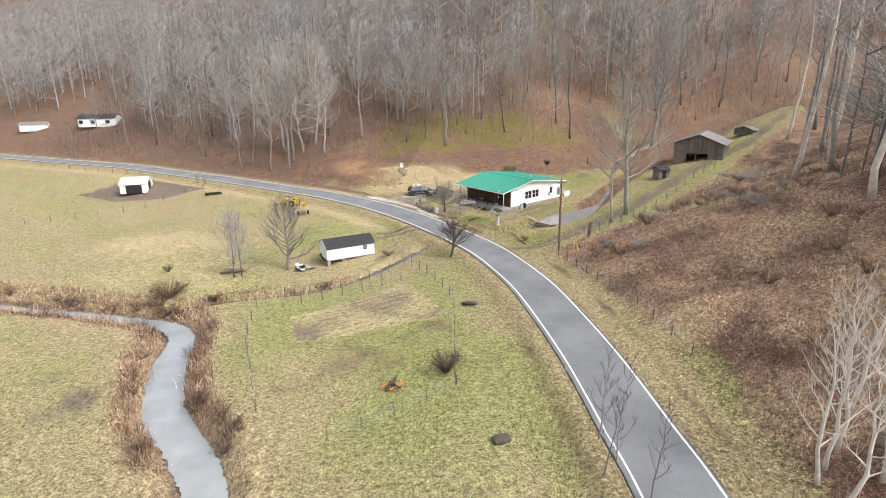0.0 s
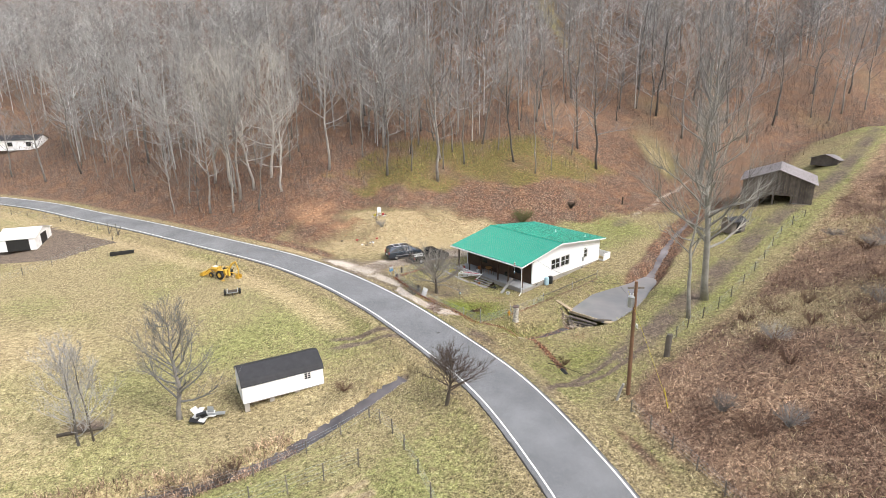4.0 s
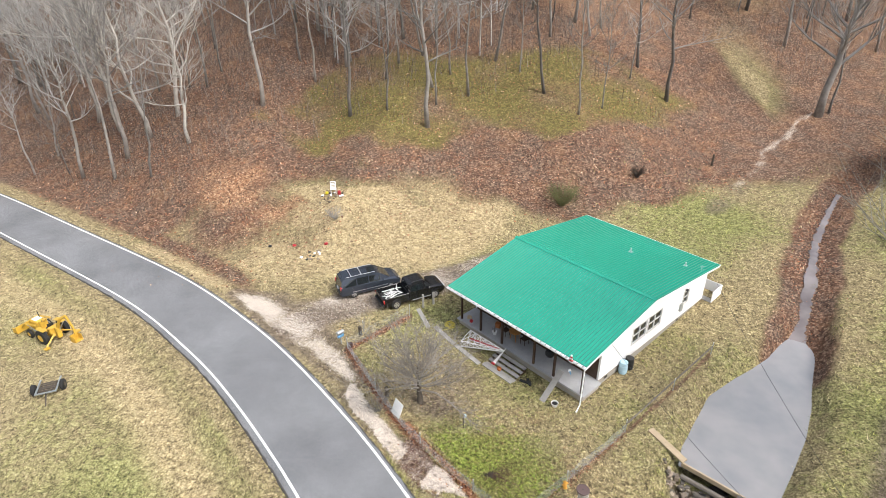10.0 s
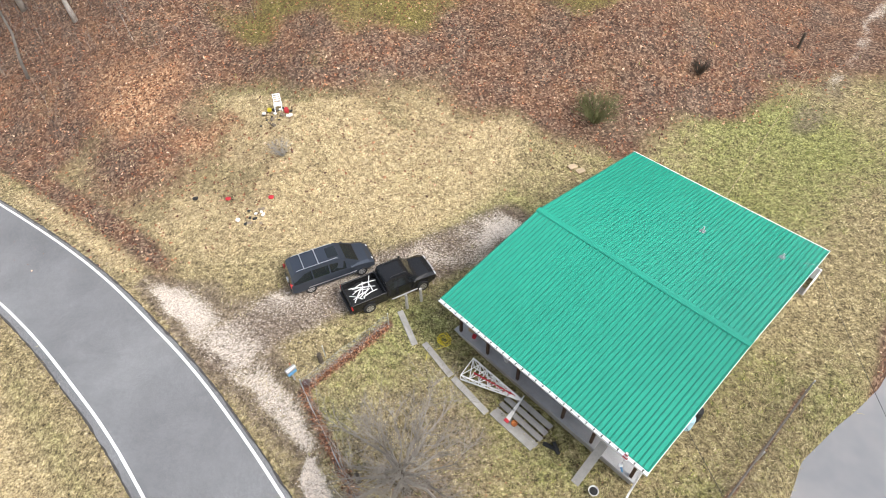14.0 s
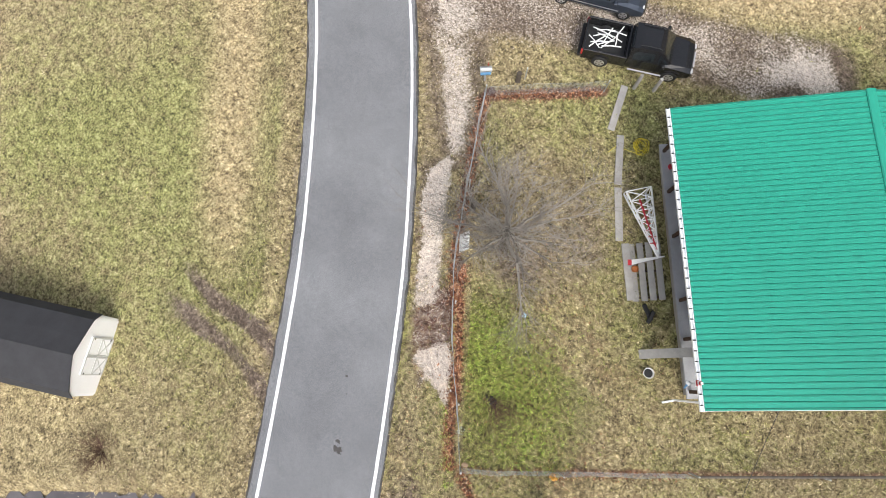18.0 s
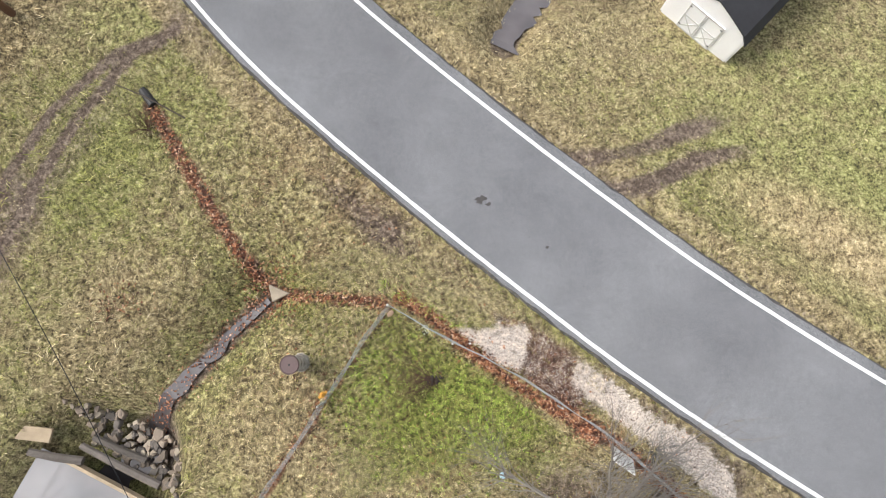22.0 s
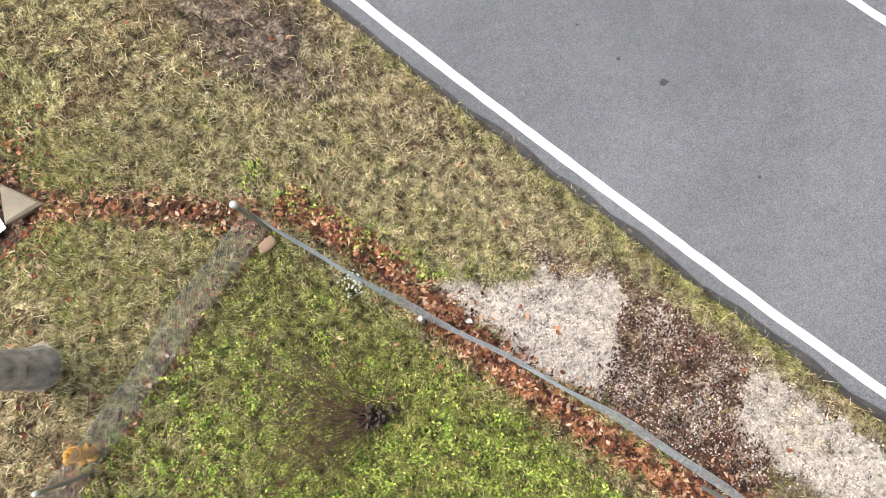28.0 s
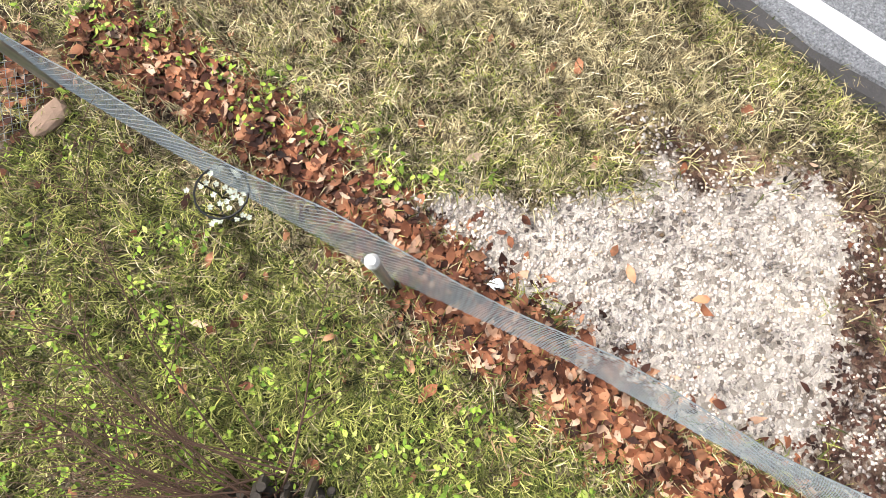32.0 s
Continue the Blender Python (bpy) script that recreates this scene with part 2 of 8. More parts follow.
def ground(x, y):
    x, y = np.asarray(x, float), np.asarray(y, float)
    s, k = road_side(x, y)
    field = np.maximum(-s - 3.3, 0)
    near = np.maximum(s - 3.3, 0)
    # fields below the road on the open side
    z = -0.75 * sm(0.1, 2.4, field) - 1.9 * sm(2.5, 22, field) - 0.6 * sm(20, 50, field) + 0.14 * lumps(x, y, 9, 1) * sm(2, 9, field)
    z -= 1.05 * np.exp(-((x + 17) ** 2 + (y + 11.5) ** 2) / 130) * sm(1, 7, field)
    z += 0.42 * np.exp(-((x + 19) ** 2 + (y + 9.4) ** 2) / 12)
    # yard and hollow by the house
    yard = np.exp(-(((x - 5) / 13) ** 2 + ((y - 10) / 13) ** 2) ** 2)
    z -= 0.45 * sm(0.5, 5, near) * yard
    # valley floor rising to the barn
    along = 0.8 * (x - 10) + 0.6 * y
    bench = np.exp(-(line_dist(x, y, TRACK)[0] / 9) ** 2)
    z += np.minimum((0.07 + 0.09 * bench) * soft(along - 18, 4) + 0.06 * soft(along - 60, 10), 30) * sm(0, 10, near) * sm(-10, 12, x)
    # wooded hill behind
    u = np.minimum(hill_in(x, y), 0.95 * near - 6 + 5 * sm(-18, -28, x)) + 1.6 * lumps(x, y, 14, 4) * sm(8, 25, near)
    neck = np.exp(-(line_dist(x, y, NECK)[0] / 10) ** 2)
    up = 0.40 * soft(u - 1, 4) + 0.08 * soft(u - 20, 8)
    z += np.minimum(up, 170) * (1 - 0.55 * neck) * sm(0, 8, near)
    z += 2.4 * np.exp(-((x - 14) / 11) ** 2) * sm(27, 44, y)
    # brush hillside across the track
    r = brush_in(x, y, s)
    rr = soft(r, 3)
    z += np.minimum(0.40 * rr * sm(-2, 6, r), 120) + 0.35 * lumps(x, y, 5, 2) * sm(3, 12, r)
    # far side of the valley
    z += 0.35 * soft(-x - 210 - 0.3 * y, 20) * sm(0, 30, field)
    # streams
    d, a = line_dist(x, y, STREAM)
    z -= ((0.45 + 0.75 * sm(0.6, 0.9, a)) * np.exp(-(d / 1.5) ** 2)) * sm(3.3, 5.5, s) * sm(-6, 3, 33 - x)
    z -= 0.5 * np.exp(-(((x - 9.2) / 3.6) ** 2 + ((y - 1.2) / 3.2) ** 2)) * sm(3.3, 5.5, s)
    d, a = line_dist(x, y, POND)
    z -= 1.25 * np.exp(-(d / (np.interp(a, np.linspace(0, 1, len(POND_HALF)), POND_HALF) + 0.35)) ** 6) * sm(0.0, 0.3, a)
    d, _ = line_dist(x, y, LOWER)
    z -= 0.75 * np.exp(-(d / 1.1) ** 4) * sm(3.4, 5, -s)
    d, _ = line_dist(x, y, CREEK)
    z -= 1.7 * np.exp(-(d / 2.5) ** 4) * sm(8, 16, field)
    z += 0.04 * lumps(x, y, 1.7, 3) * sm(0, 3, np.maximum(field, near))
    return np.where(np.abs(s) < 3.3, -0.03 - 0.03 * np.abs(s) / 3.3, z - 0.06)


def gz(x, y):
    return float(ground(np.array([x]), np.array([y]))[0])


# ---- ground sheet ----
def spaced(marks):
    out = [marks[0][0]]
    for (a, da), (b, db) in zip(marks, marks[1:]):
        while out[-1] < b - 1e-6:
            t = (out[-1] - a) / (b - a)
            out.append(min(b, out[-1] + da + (db - da) * t))
    return np.array(out)


GX = spaced([(-700, 40), (-200, 8), (-60, 0.9), (-16, 0.3), (14, 0.3), (60, 1.1), (160, 8), (700, 40)])
GY = spaced([(-500, 40), (-160, 8), (-66, 0.9), (-14, 0.3), (22, 0.3), (70, 1.1), (180, 6), (800, 40)])
gxx, gyy = (q.ravel() for q in np.meshgrid(GX, GY))
gzz = ground(gxx, gyy)
nx, ny = len(GX), len(GY)
idx = np.arange(nx * ny).reshape(ny, nx)
quads = np.stack([idx[:-1, :-1], idx[:-1, 1:], idx[1:, 1:], idx[1:, :-1]], -1).reshape(-1, 4)
gme = bpy.data.meshes.new("ground")
gme.from_pydata(np.stack([gxx, gyy, gzz], -1).tolist(), [], quads.tolist())
gme.shade_smooth()
ground_ob = tagged(new("ground", gme), "winter grass, dead leaves and bare earth on rolling valley ground", "ground", kind="structure")

YARD = [(0, 0), (-10.1, 13.7), (-5.0, 18.6), (1.5, 24), (16, 15), (7.5, 6.1), (3.2, 2.3)]
FENCE_ROAD = [(0.0, 0.0), (-0.95, 1.05), (-1.74, 1.9), (-2.6, 2.68), (-3.65, 3.8), (-4.7, 5.05), (-5.95, 6.65), (-7.8, 9.7), (-10.1, 13.7)]
FENCE_POOL = [(0.0, 0.0), (1.35, 0.95), (2.4, 1.85), (3.3, 2.6), (7.5, 6.1), (11.5, 9.5), (15.3, 12.9)]
DRIFT = [(-0.3, -0.25), (-0.8, 0.18), (-1.2, 0.72), (-1.65, 1.35), (-1.97, 1.95), (-2.42, 2.62), (-3.05, 3.45), (-4.1, 4.75), (-5.7, 6.7)]
FENCE_CARS = [(-10.1, 13.7), (-5.9, 17.6)]
CULVERT = [(0.2, -0.2), (2.0, -1.0), (4.2, -2.0), (5.2, -5.0), (6.6, -10.2)]
MOUTH = [(-9.6, 10.9), (-12.2, 14.0), (-15.4, 17.2), (-18.4, 19.7), (-20.8, 21.3)]
PATCH_A = [(-1.99, 1.47), (-3.02, 1.76), (-4.45, 2.23), (-4.2, 2.79), (-3.69, 3.54), (-3.22, 3.24), (-2.75, 2.58), (-2.5, 2.09)]
PATCH_B = [(-5.4, 4.5), (-5.6, 4.1), (-5.95, 3.7), (-6.66, 4.59), (-7.51, 5.9), (-8.3, 6.95), (-9.6, 9.0), (-9.3, 10.2), (-7.7, 7.8), (-6.67, 6.3)]
PATCH_MIX = [(-3.43, 1.3), (-4.53, 2.2), (-4.97, 2.8), (-5.63, 3.7), (-5.95, 4.2), (-5.4, 5.4), (-4.6, 4.86), (-3.7, 3.6)]
DRIVE = [(-14.6, 16.4), (-12.2, 18.4), (-8, 20.5), (-3, 22.6), (1.5, 25)]
RUTS_W = [(-8.3, -2.5), (-10.5, -2.2), (-13, -2.6), (-16.5, -2.4), (-20.5, -1.2)]
PLOT = [(-20.8, -29.2), (-9.3, -21.5), (-3.9, -32.0), (-19.1, -35.5)]
WEEDY = [(-19.8, -36.6), (-3.6, -33.6), (-3.2, -42), (-11.9, -44.2), (-18.5, -44.8)]
DRYGRASS = [(-33, 27.5), (-26, 33), (-17.6, 35.5), (-7.4, 35), (2, 33.5), (0, 28), (-4, 25), (-13.5, 24.5), (-22, 22.6)]


def inside(x, y, poly):
    c = np.zeros(np.shape(x), bool)
    for (x0, y0), (x1, y1) in zip(poly, poly[1:] + poly[:1]):
        if y0 != y1:
            c ^= ((y0 > y) != (y1 > y)) & (x < (x1 - x0) * (y - y0) / (y1 - y0) + x0)
    return c


def blob(x, y, cx, cy, rx, ry, p=1):
    return np.exp(-(((x - cx) / rx) ** 2 + ((y - cy) / ry) ** 2) ** p)


def within(x, y, poly, soft_by):
    """1 inside an outline, fading to 0 over a band outside it."""
    d = line_dist(x, y, poly + poly[:1])[0]
    return np.where(inside(x, y, poly), 1.0, np.clip(1 - d / soft_by, 0, 1))


def cover(x, y):
    """Shares of lush grass, dead leaves, bare earth, white gravel, brush, straw, moss, fresh orange leaves and tufts at a place."""
    s, _ = road_side(x, y)
    hi = hill_in(x, y)
    u = np.minimum(hi, 0.95 * np.maximum(s - 3.3, 0) - 6 + 5 * sm(-18, -28, x))
    r = brush_in(x, y, s)
    n1, n2, n3 = lumps(x, y, 6.5, 1.3), lumps(x, y, 2.3, 0.4), lumps(x, y, 0.8, 2.2)
    n4 = lumps(x + 0.5 * y, y - 0.3 * x, 15.0, 2.1)
    ld = lambda l: line_dist(x, y, l)[0]
    yard = inside(x, y, YARD)
    field = sm(-3, -8, s)
    # lush grass
    green = 0.36 + 0.24 * n1 + 0.14 * n2 + 0.06 * field + 0.14 * field * n4
    green = np.where(yard, 0.45 + 0.26 * n2 + 0.1 * n1, green)
    green += 0.35 * blob(x, y, -1.0, 4.0, 2.6, 2.2) + 0.07 * blob(x, y, -1, 1, 9, 7) * (s > 2.6)
    green += 0.42 * blob(x, y, 21, 29.5, 7.5, 7, 2) * (s > 3)
    green += 0.14 * blob(x, y, -17, 1, 10, 7) + 0.2 * blob(x, y, -22, -4, 9, 6) + 0.22 * blob(x, y, -6, -38, 4, 14) + 0.2 * blob(x, y, -30, -20, 14, 5)
    green += 0.3 * np.exp(-(ld(STREAM[7:]) / 1.6) ** 2) - 0.22 * sm(0.7, 0.2, np.abs(np.abs(s) - 3.4)) - 0.06 * sm(6, 2.8, np.abs(s))
    green += 0.16 * sm(5, 2.6, ld(TRACK)) * (s > 4) + 0.2 * np.exp(-((s + 6.3) / 0.9) ** 2) * sm(-34, -40, y)
    garden = blob(x, y, -10, -36, 15, 20, 2) * (s < -4) * (ld(CREEK) > 4)
    green += 0.22 * garden + 0.14 * garden * n1
    # straw
    dry = within(x + 1.3 * n2 + 1.5 * n1, y + 1.1 * n2, DRYGRASS, 3.5) * (s > 3) * (0.82 + 0.25 * n1)
    straw = 1.0 * dry + 0.25 * dry * n2
    straw = np.maximum(straw, 0.75 * np.exp(-((s + 6.5) / 2.5) ** 2) * sm(-8, 4, y))
    plot = within(x, y, PLOT, 0.6) * (s < 0)
    weedy = within(x, y, WEEDY, 1.5) * (s < 0)
    straw = np.maximum(straw, plot * (0.72 + 0.34 * np.sin(5.2 * (0.45 * x - 0.9 * y) + 0.6 * n2)))
    straw = np.maximum(straw, 0.7 * blob(x, y, -50, -2, 16, 11) + 0.12 * n2)
    straw = np.maximum(straw, field * (0.28 + 0.30 * n4 + 0.2 * n1) * (1 - plot))
    straw = np.maximum(straw, 0.62 * np.exp(-(ld(CREEK) / 7) ** 4) * (s < 0))
    straw = np.maximum(straw, 0.6 * np.exp(-(ld(LOWER) / 3.0) ** 2))
    straw *= 1 - 0.55 * garden * (1 - plot)
    straw = np.maximum(straw, 0.8 * blob(x, y, 37, 61, 8, 7) + 0.2 * n2 * (y > 40))
    straw = np.maximum(straw, (0.34 + 0.3 * n1 + 0.15 * n2) * sm(3, 5, s) * sm(9, 5, s) * sm(-12, -2, y) * (x < 12))
    # dead leaves
    start = 1.2 - 4.0 * sm(0, 14, x) - 6 * sm(-24, -34, x)
    leaf = sm(start - 3.0, start + 3.0, hi + 2.0 * n1 + 1.6 * n2) * (0.86 + 0.18 * n2) * sm(4.2, 6.0, s) * (r < 2) * (1 - 0.72 * dry) * sm(44, 38, x + 0.25 * (y - 50))
    leaf = np.maximum(leaf, 0.85 * blob(x, u, -24, 4, 7, 5))
    leaf = np.maximum(leaf, 0.95 * sm(33, 42, y) * sm(24, 32, x) * sm(7, 13, ld(TRACK)) * (0.9 + 0.3 * n1) * (1 - 0.85 * blob(x, y, 37, 61, 8, 7)))
    leaf = np.maximum(leaf, weedy * (0.36 + 0.26 * n2 + 0.14 * n3))
    leaf = np.maximum(leaf, sm(0.42, 0.1, ld(DRIFT) + 0.12 * n2))
    leaf = np.maximum(leaf, 0.9 * sm(0.5, 0.1, np.minimum(ld(FENCE_ROAD[5:]), ld(FENCE_CARS))))
    leaf = np.maximum(leaf, 0.85 * sm(0.45, 0.15, ld(CULVERT)))
    leaf = np.maximum(leaf, 0.8 * sm(0.26, 0.05, ld(FENCE_POOL)))
    leaf = np.maximum(leaf, 0.9 * sm(3.0, 1.4, ld(STREAM[:6]) + 0.5 * n2))
    leaf = np.maximum(leaf, (0.5 + 0.35 * n2) * np.exp(-((s - 5.2 - 0.6 * n1) / 0.7) ** 2) * sm(-12, -20, y))
    leaf = np.maximum(leaf, (0.48 + 0.2 * n2) * np.exp(-((s + 4.6) / 0.8) ** 2) * sm(-34, -42, y))
    leaf = np.maximum(leaf, 0.85 * np.exp(-((s - 5.2) / 1.2) ** 2) * sm(-16, -22, x))
    leaf = np.maximum(leaf, (0.5 + 0.3 * n2) * blob(x, y, -10.5, -9.6, 2.6, 2.0))
    # bare earth
    bare = (0.62 + 0.22 * n2) * sm(3.0, 0.7, ld(TRACK[2:]) + 0.5 * n2 + 0.2 * n3) * (s > 4)
    for rut in RUT_LINES:
        bare = np.maximum(bare, 0.85 * sm(0.42, 0.12, ld(rut) + 0.08 * n3) * (s > 3))
    bare = np.maximum(bare, (0.42 + 0.2 * n2) * sm(2.0, 0.8, ld(TRACK[:3])) * (s > 3))
    bare = np.maximum(bare, 0.6 * blob(x, y, 4.6, -13.2, 1.6, 1.6) * (s > 2.6))
    bare = np.maximum(bare, 0.7 * sm(2.9, 1.2, ld(DRIVE)))
    bare = np.maximum(bare, (0.38 + 0.3 * n2) * sm(0.6, 0.2, np.abs(ld(RUTS_W) - 0.75) + 0.1 * n3) + (0.26 + 0.3 * n2) * sm(2.0, 0.6, ld(RUTS_W) + 0.5 * n2) * sm(-12, -4, s))
    bare = np.maximum(bare, (0.45 + 0.35 * n2) * blob(x, y, -15.8, -3.8, 3.6, 1.6) * (s < -4))
    bare = np.maximum(bare, 0.8 * inside(x, y, [(-57, 33.5), (-62, 27), (-74, 27), (-86, 34), (-78, 46)]) * (s < -4))
    bare = np.maximum(bare, 0.9 * blob(x, y, -1.4, -29.8, 1.4, 1.1))
    bare = np.maximum(bare, (0.42 + 0.34 * n2) * blob(x, y, -37, -45, 7, 6, 2))
    bare = np.maximum(bare, 0.8 * blob(x, y, -33, -14, 2.6, 1.7) + 0.85 * blob(x, y, -32, -24, 3.0, 1.1))
    bare = np.maximum(bare, (0.55 + 0.2 * n2) * sm(3.4, 0.6, line_dist(x + 1.2 * n2, y + 1.2 * n1, NECK[:5])[0]))
    bare = np.maximum(bare, (0.66 + 0.25 * n2) * blob(x, y, -4.2, 10.4, 4.6, 4.2, 2) * yard)
    bare = np.maximum(bare, (0.50 + 0.16 * n2) * blob(x, y, -1.5, 1.9, 5.2, 4.4, 2) * (s > 2.9))
    bare = np.maximum(bare, plot * (0.46 + 0.24 * n2 + 0.1 * np.sin(5.2 * (0.45 * x - 0.9 * y))))
    bare = np.maximum(bare, 0.75 * sm(0.8, 0.2, ld(STREAM[7:])) + 0.65 * sm(2.3, 1.7, ld(CREEK)) * (s < 0) + 0.7 * sm(0.9, 0.4, ld(LOWER)))
    bare = np.maximum(bare, 0.8 * blob(x, y, 10.3, 2.2, 1.7, 1.6, 2))
    bare = np.maximum(bare, 0.5 * blob(x, y, 10.2, 8.4, 3.2, 1.0))
    bare = np.maximum(bare, (0.52 + 0.3 * n3) * blob(x, y, 0.5, 2.5, 1.3, 0.9))
    bare = np.maximum(bare, (0.45 + 0.3 * n2) * blob(x, y, -12.5, -10.5, 3.4, 3.0))
    bare = np.maximum(bare, 0.55 * sm(0.32, 0.12, np.abs(np.abs(s) - 3.0)))
    # white gravel
    g, ga = line_dist(x, y, MOUTH)
    gw = np.interp(ga, [0, 0.25, 0.5, 0.75, 1], [0.8, 1.2, 2.0, 1.4, 0.4])
    gravel = (0.50 + 0.3 * n2 + 0.1 * n3) * sm(1.6, 0.3, g / gw + 0.35 * n3 + 0.3 * n2)
    gravel = np.maximum(gravel, (0.55 + 0.24 * n2) * sm(3.0, 0.6, ld(DRIVE) + 1.1 * n2 + 0.8 * n3))
    n5 = lumps(x, y, 0.23, 0.9)
    gravel = np.maximum(gravel, 0.98 * within(x + 0.08 * n5, y + 0.08 * n3, PATCH_A, 0.16))
    gravel = np.maximum(gravel, within(x + 0.1 * n5, y + 0.2 * n3, PATCH_B, 0.35) * (0.80 + 0.25 * n3))
    mix = within(x + 0.1 * n5, y + 0.1 * n3, PATCH_MIX, 0.3)
    gravel = np.maximum(gravel, mix * (0.40 + 0.22 * n5)) * sm(2.75, 3.1, s)
    leaf = np.maximum(leaf, (0.9 - 0.5 * (gravel > 0.75)) * mix * (s > 2.9))
    gravel = np.maximum(gravel, (0.49 + 0.22 * n3) * sm(1.6, 0.1, line_dist(x + 0.9 * n2 + 0.5 * n3, y + 0.6 * n1, NECK[:5])[0] + 0.6 * n3) * (y > 37))
    worn = np.exp(-((s - 3.7 - 0.5 * n2) / 1.1) ** 2) * sm(-12, -7, y) * sm(8, 4, y)
    bare = np.maximum(bare, worn * (0.60 + 0.34 * n2 + 0.24 * n3))
    bare = np.maximum(bare, 0.62 * sm(2.4, 1.0, g / gw + 0.3 * n3) * (s > 2.7))
    bare = np.maximum(bare, 0.6 * sm(1.2, 0.3, ld(PATCH_B[4:8]) + 0.3 * n3) * (s > 2.7))
    # brush
    brush = sm(0.0, 3.5, r + 0.8 * n2)
    brush = np.maximum(brush, (0.75 + 0.3 * n2) * sm(4.2, 2.2, ld(CREEK) + 0.6 * n2) * (s < 0))
    brush = np.maximum(brush, (0.55 + 0.3 * n2) * sm(2.0, 0.8, ld(LOWER[4:]) + 0.4 * n2))
    slope = 0.20 + 0.16 * n1 + 0.24 * n2 + 0.40 * lumps(x + 0.6 * y, y - 0.3 * x, 10.3, 5.1) + 0.2 * lumps(x - 0.8 * y, y, 4.1, 2.9) + 0.35 * blob(x, y, 30, -4, 8, 9)
    straw = np.where(r > 1, slope, straw) * (1 - 0.5 * (leaf > 0.4))
    green = np.where(r > 1, 0.2 + 0.5 * blob(x, y, 17.5, -47, 3, 9) + 0.2 * n2, green)
    brush -= 0.5 * blob(x, y, 17, -46, 2.6, 8) * (r > 0)
    # moss under the first trees, fresh leaves above the dry grass
    moss = (within(x + 2.0 * n2, y + 2.0 * n1 + 1.2 * n2, [(-22, 50), (-16, 59), (-2, 58), (14, 59), (28, 54), (12, 45), (-9, 42.6)], 4.0) * 0.62 + 0.22 * n1 + 0.22 * n2) * (hi > 8)
    orange = within(x, y, [(-30, 40), (-25, 41), (-17.4, 34.4), (-19, 32.8), (-27, 34)], 4.0) * (0.55 + 0.3 * n2 + 0.2 * n3)
    orange = np.maximum(orange, (0.42 + 0.3 * n1) * blob(x, y, 18, 70, 26, 9))
    leaf = np.maximum(leaf, 0.8 * np.clip(orange, 0, 1) * (s > 4))
    tufty = np.where(r > 1, 0.75, 0.42 + 0.45 * blob(x, y, 0.5, -1, 9, 7.5, 2) - 0.26 * sm(-5.5, -10, s) + 0.4 * np.exp(-(ld(CREEK) / 5) ** 4) * (s < 0))
    return [np.clip(q, 0, 1.2) for q in (green, leaf, bare, gravel, brush, straw, moss, orange, tufty)]


for key, val in zip(("green", "leaf", "bare", "gravel", "brush", "straw", "moss", "orange", "tufty"), cover(gxx, gyy)):
    gme.attributes.new(key, "FLOAT", "POINT").data.foreach_set("value", val.astype(np.float32))


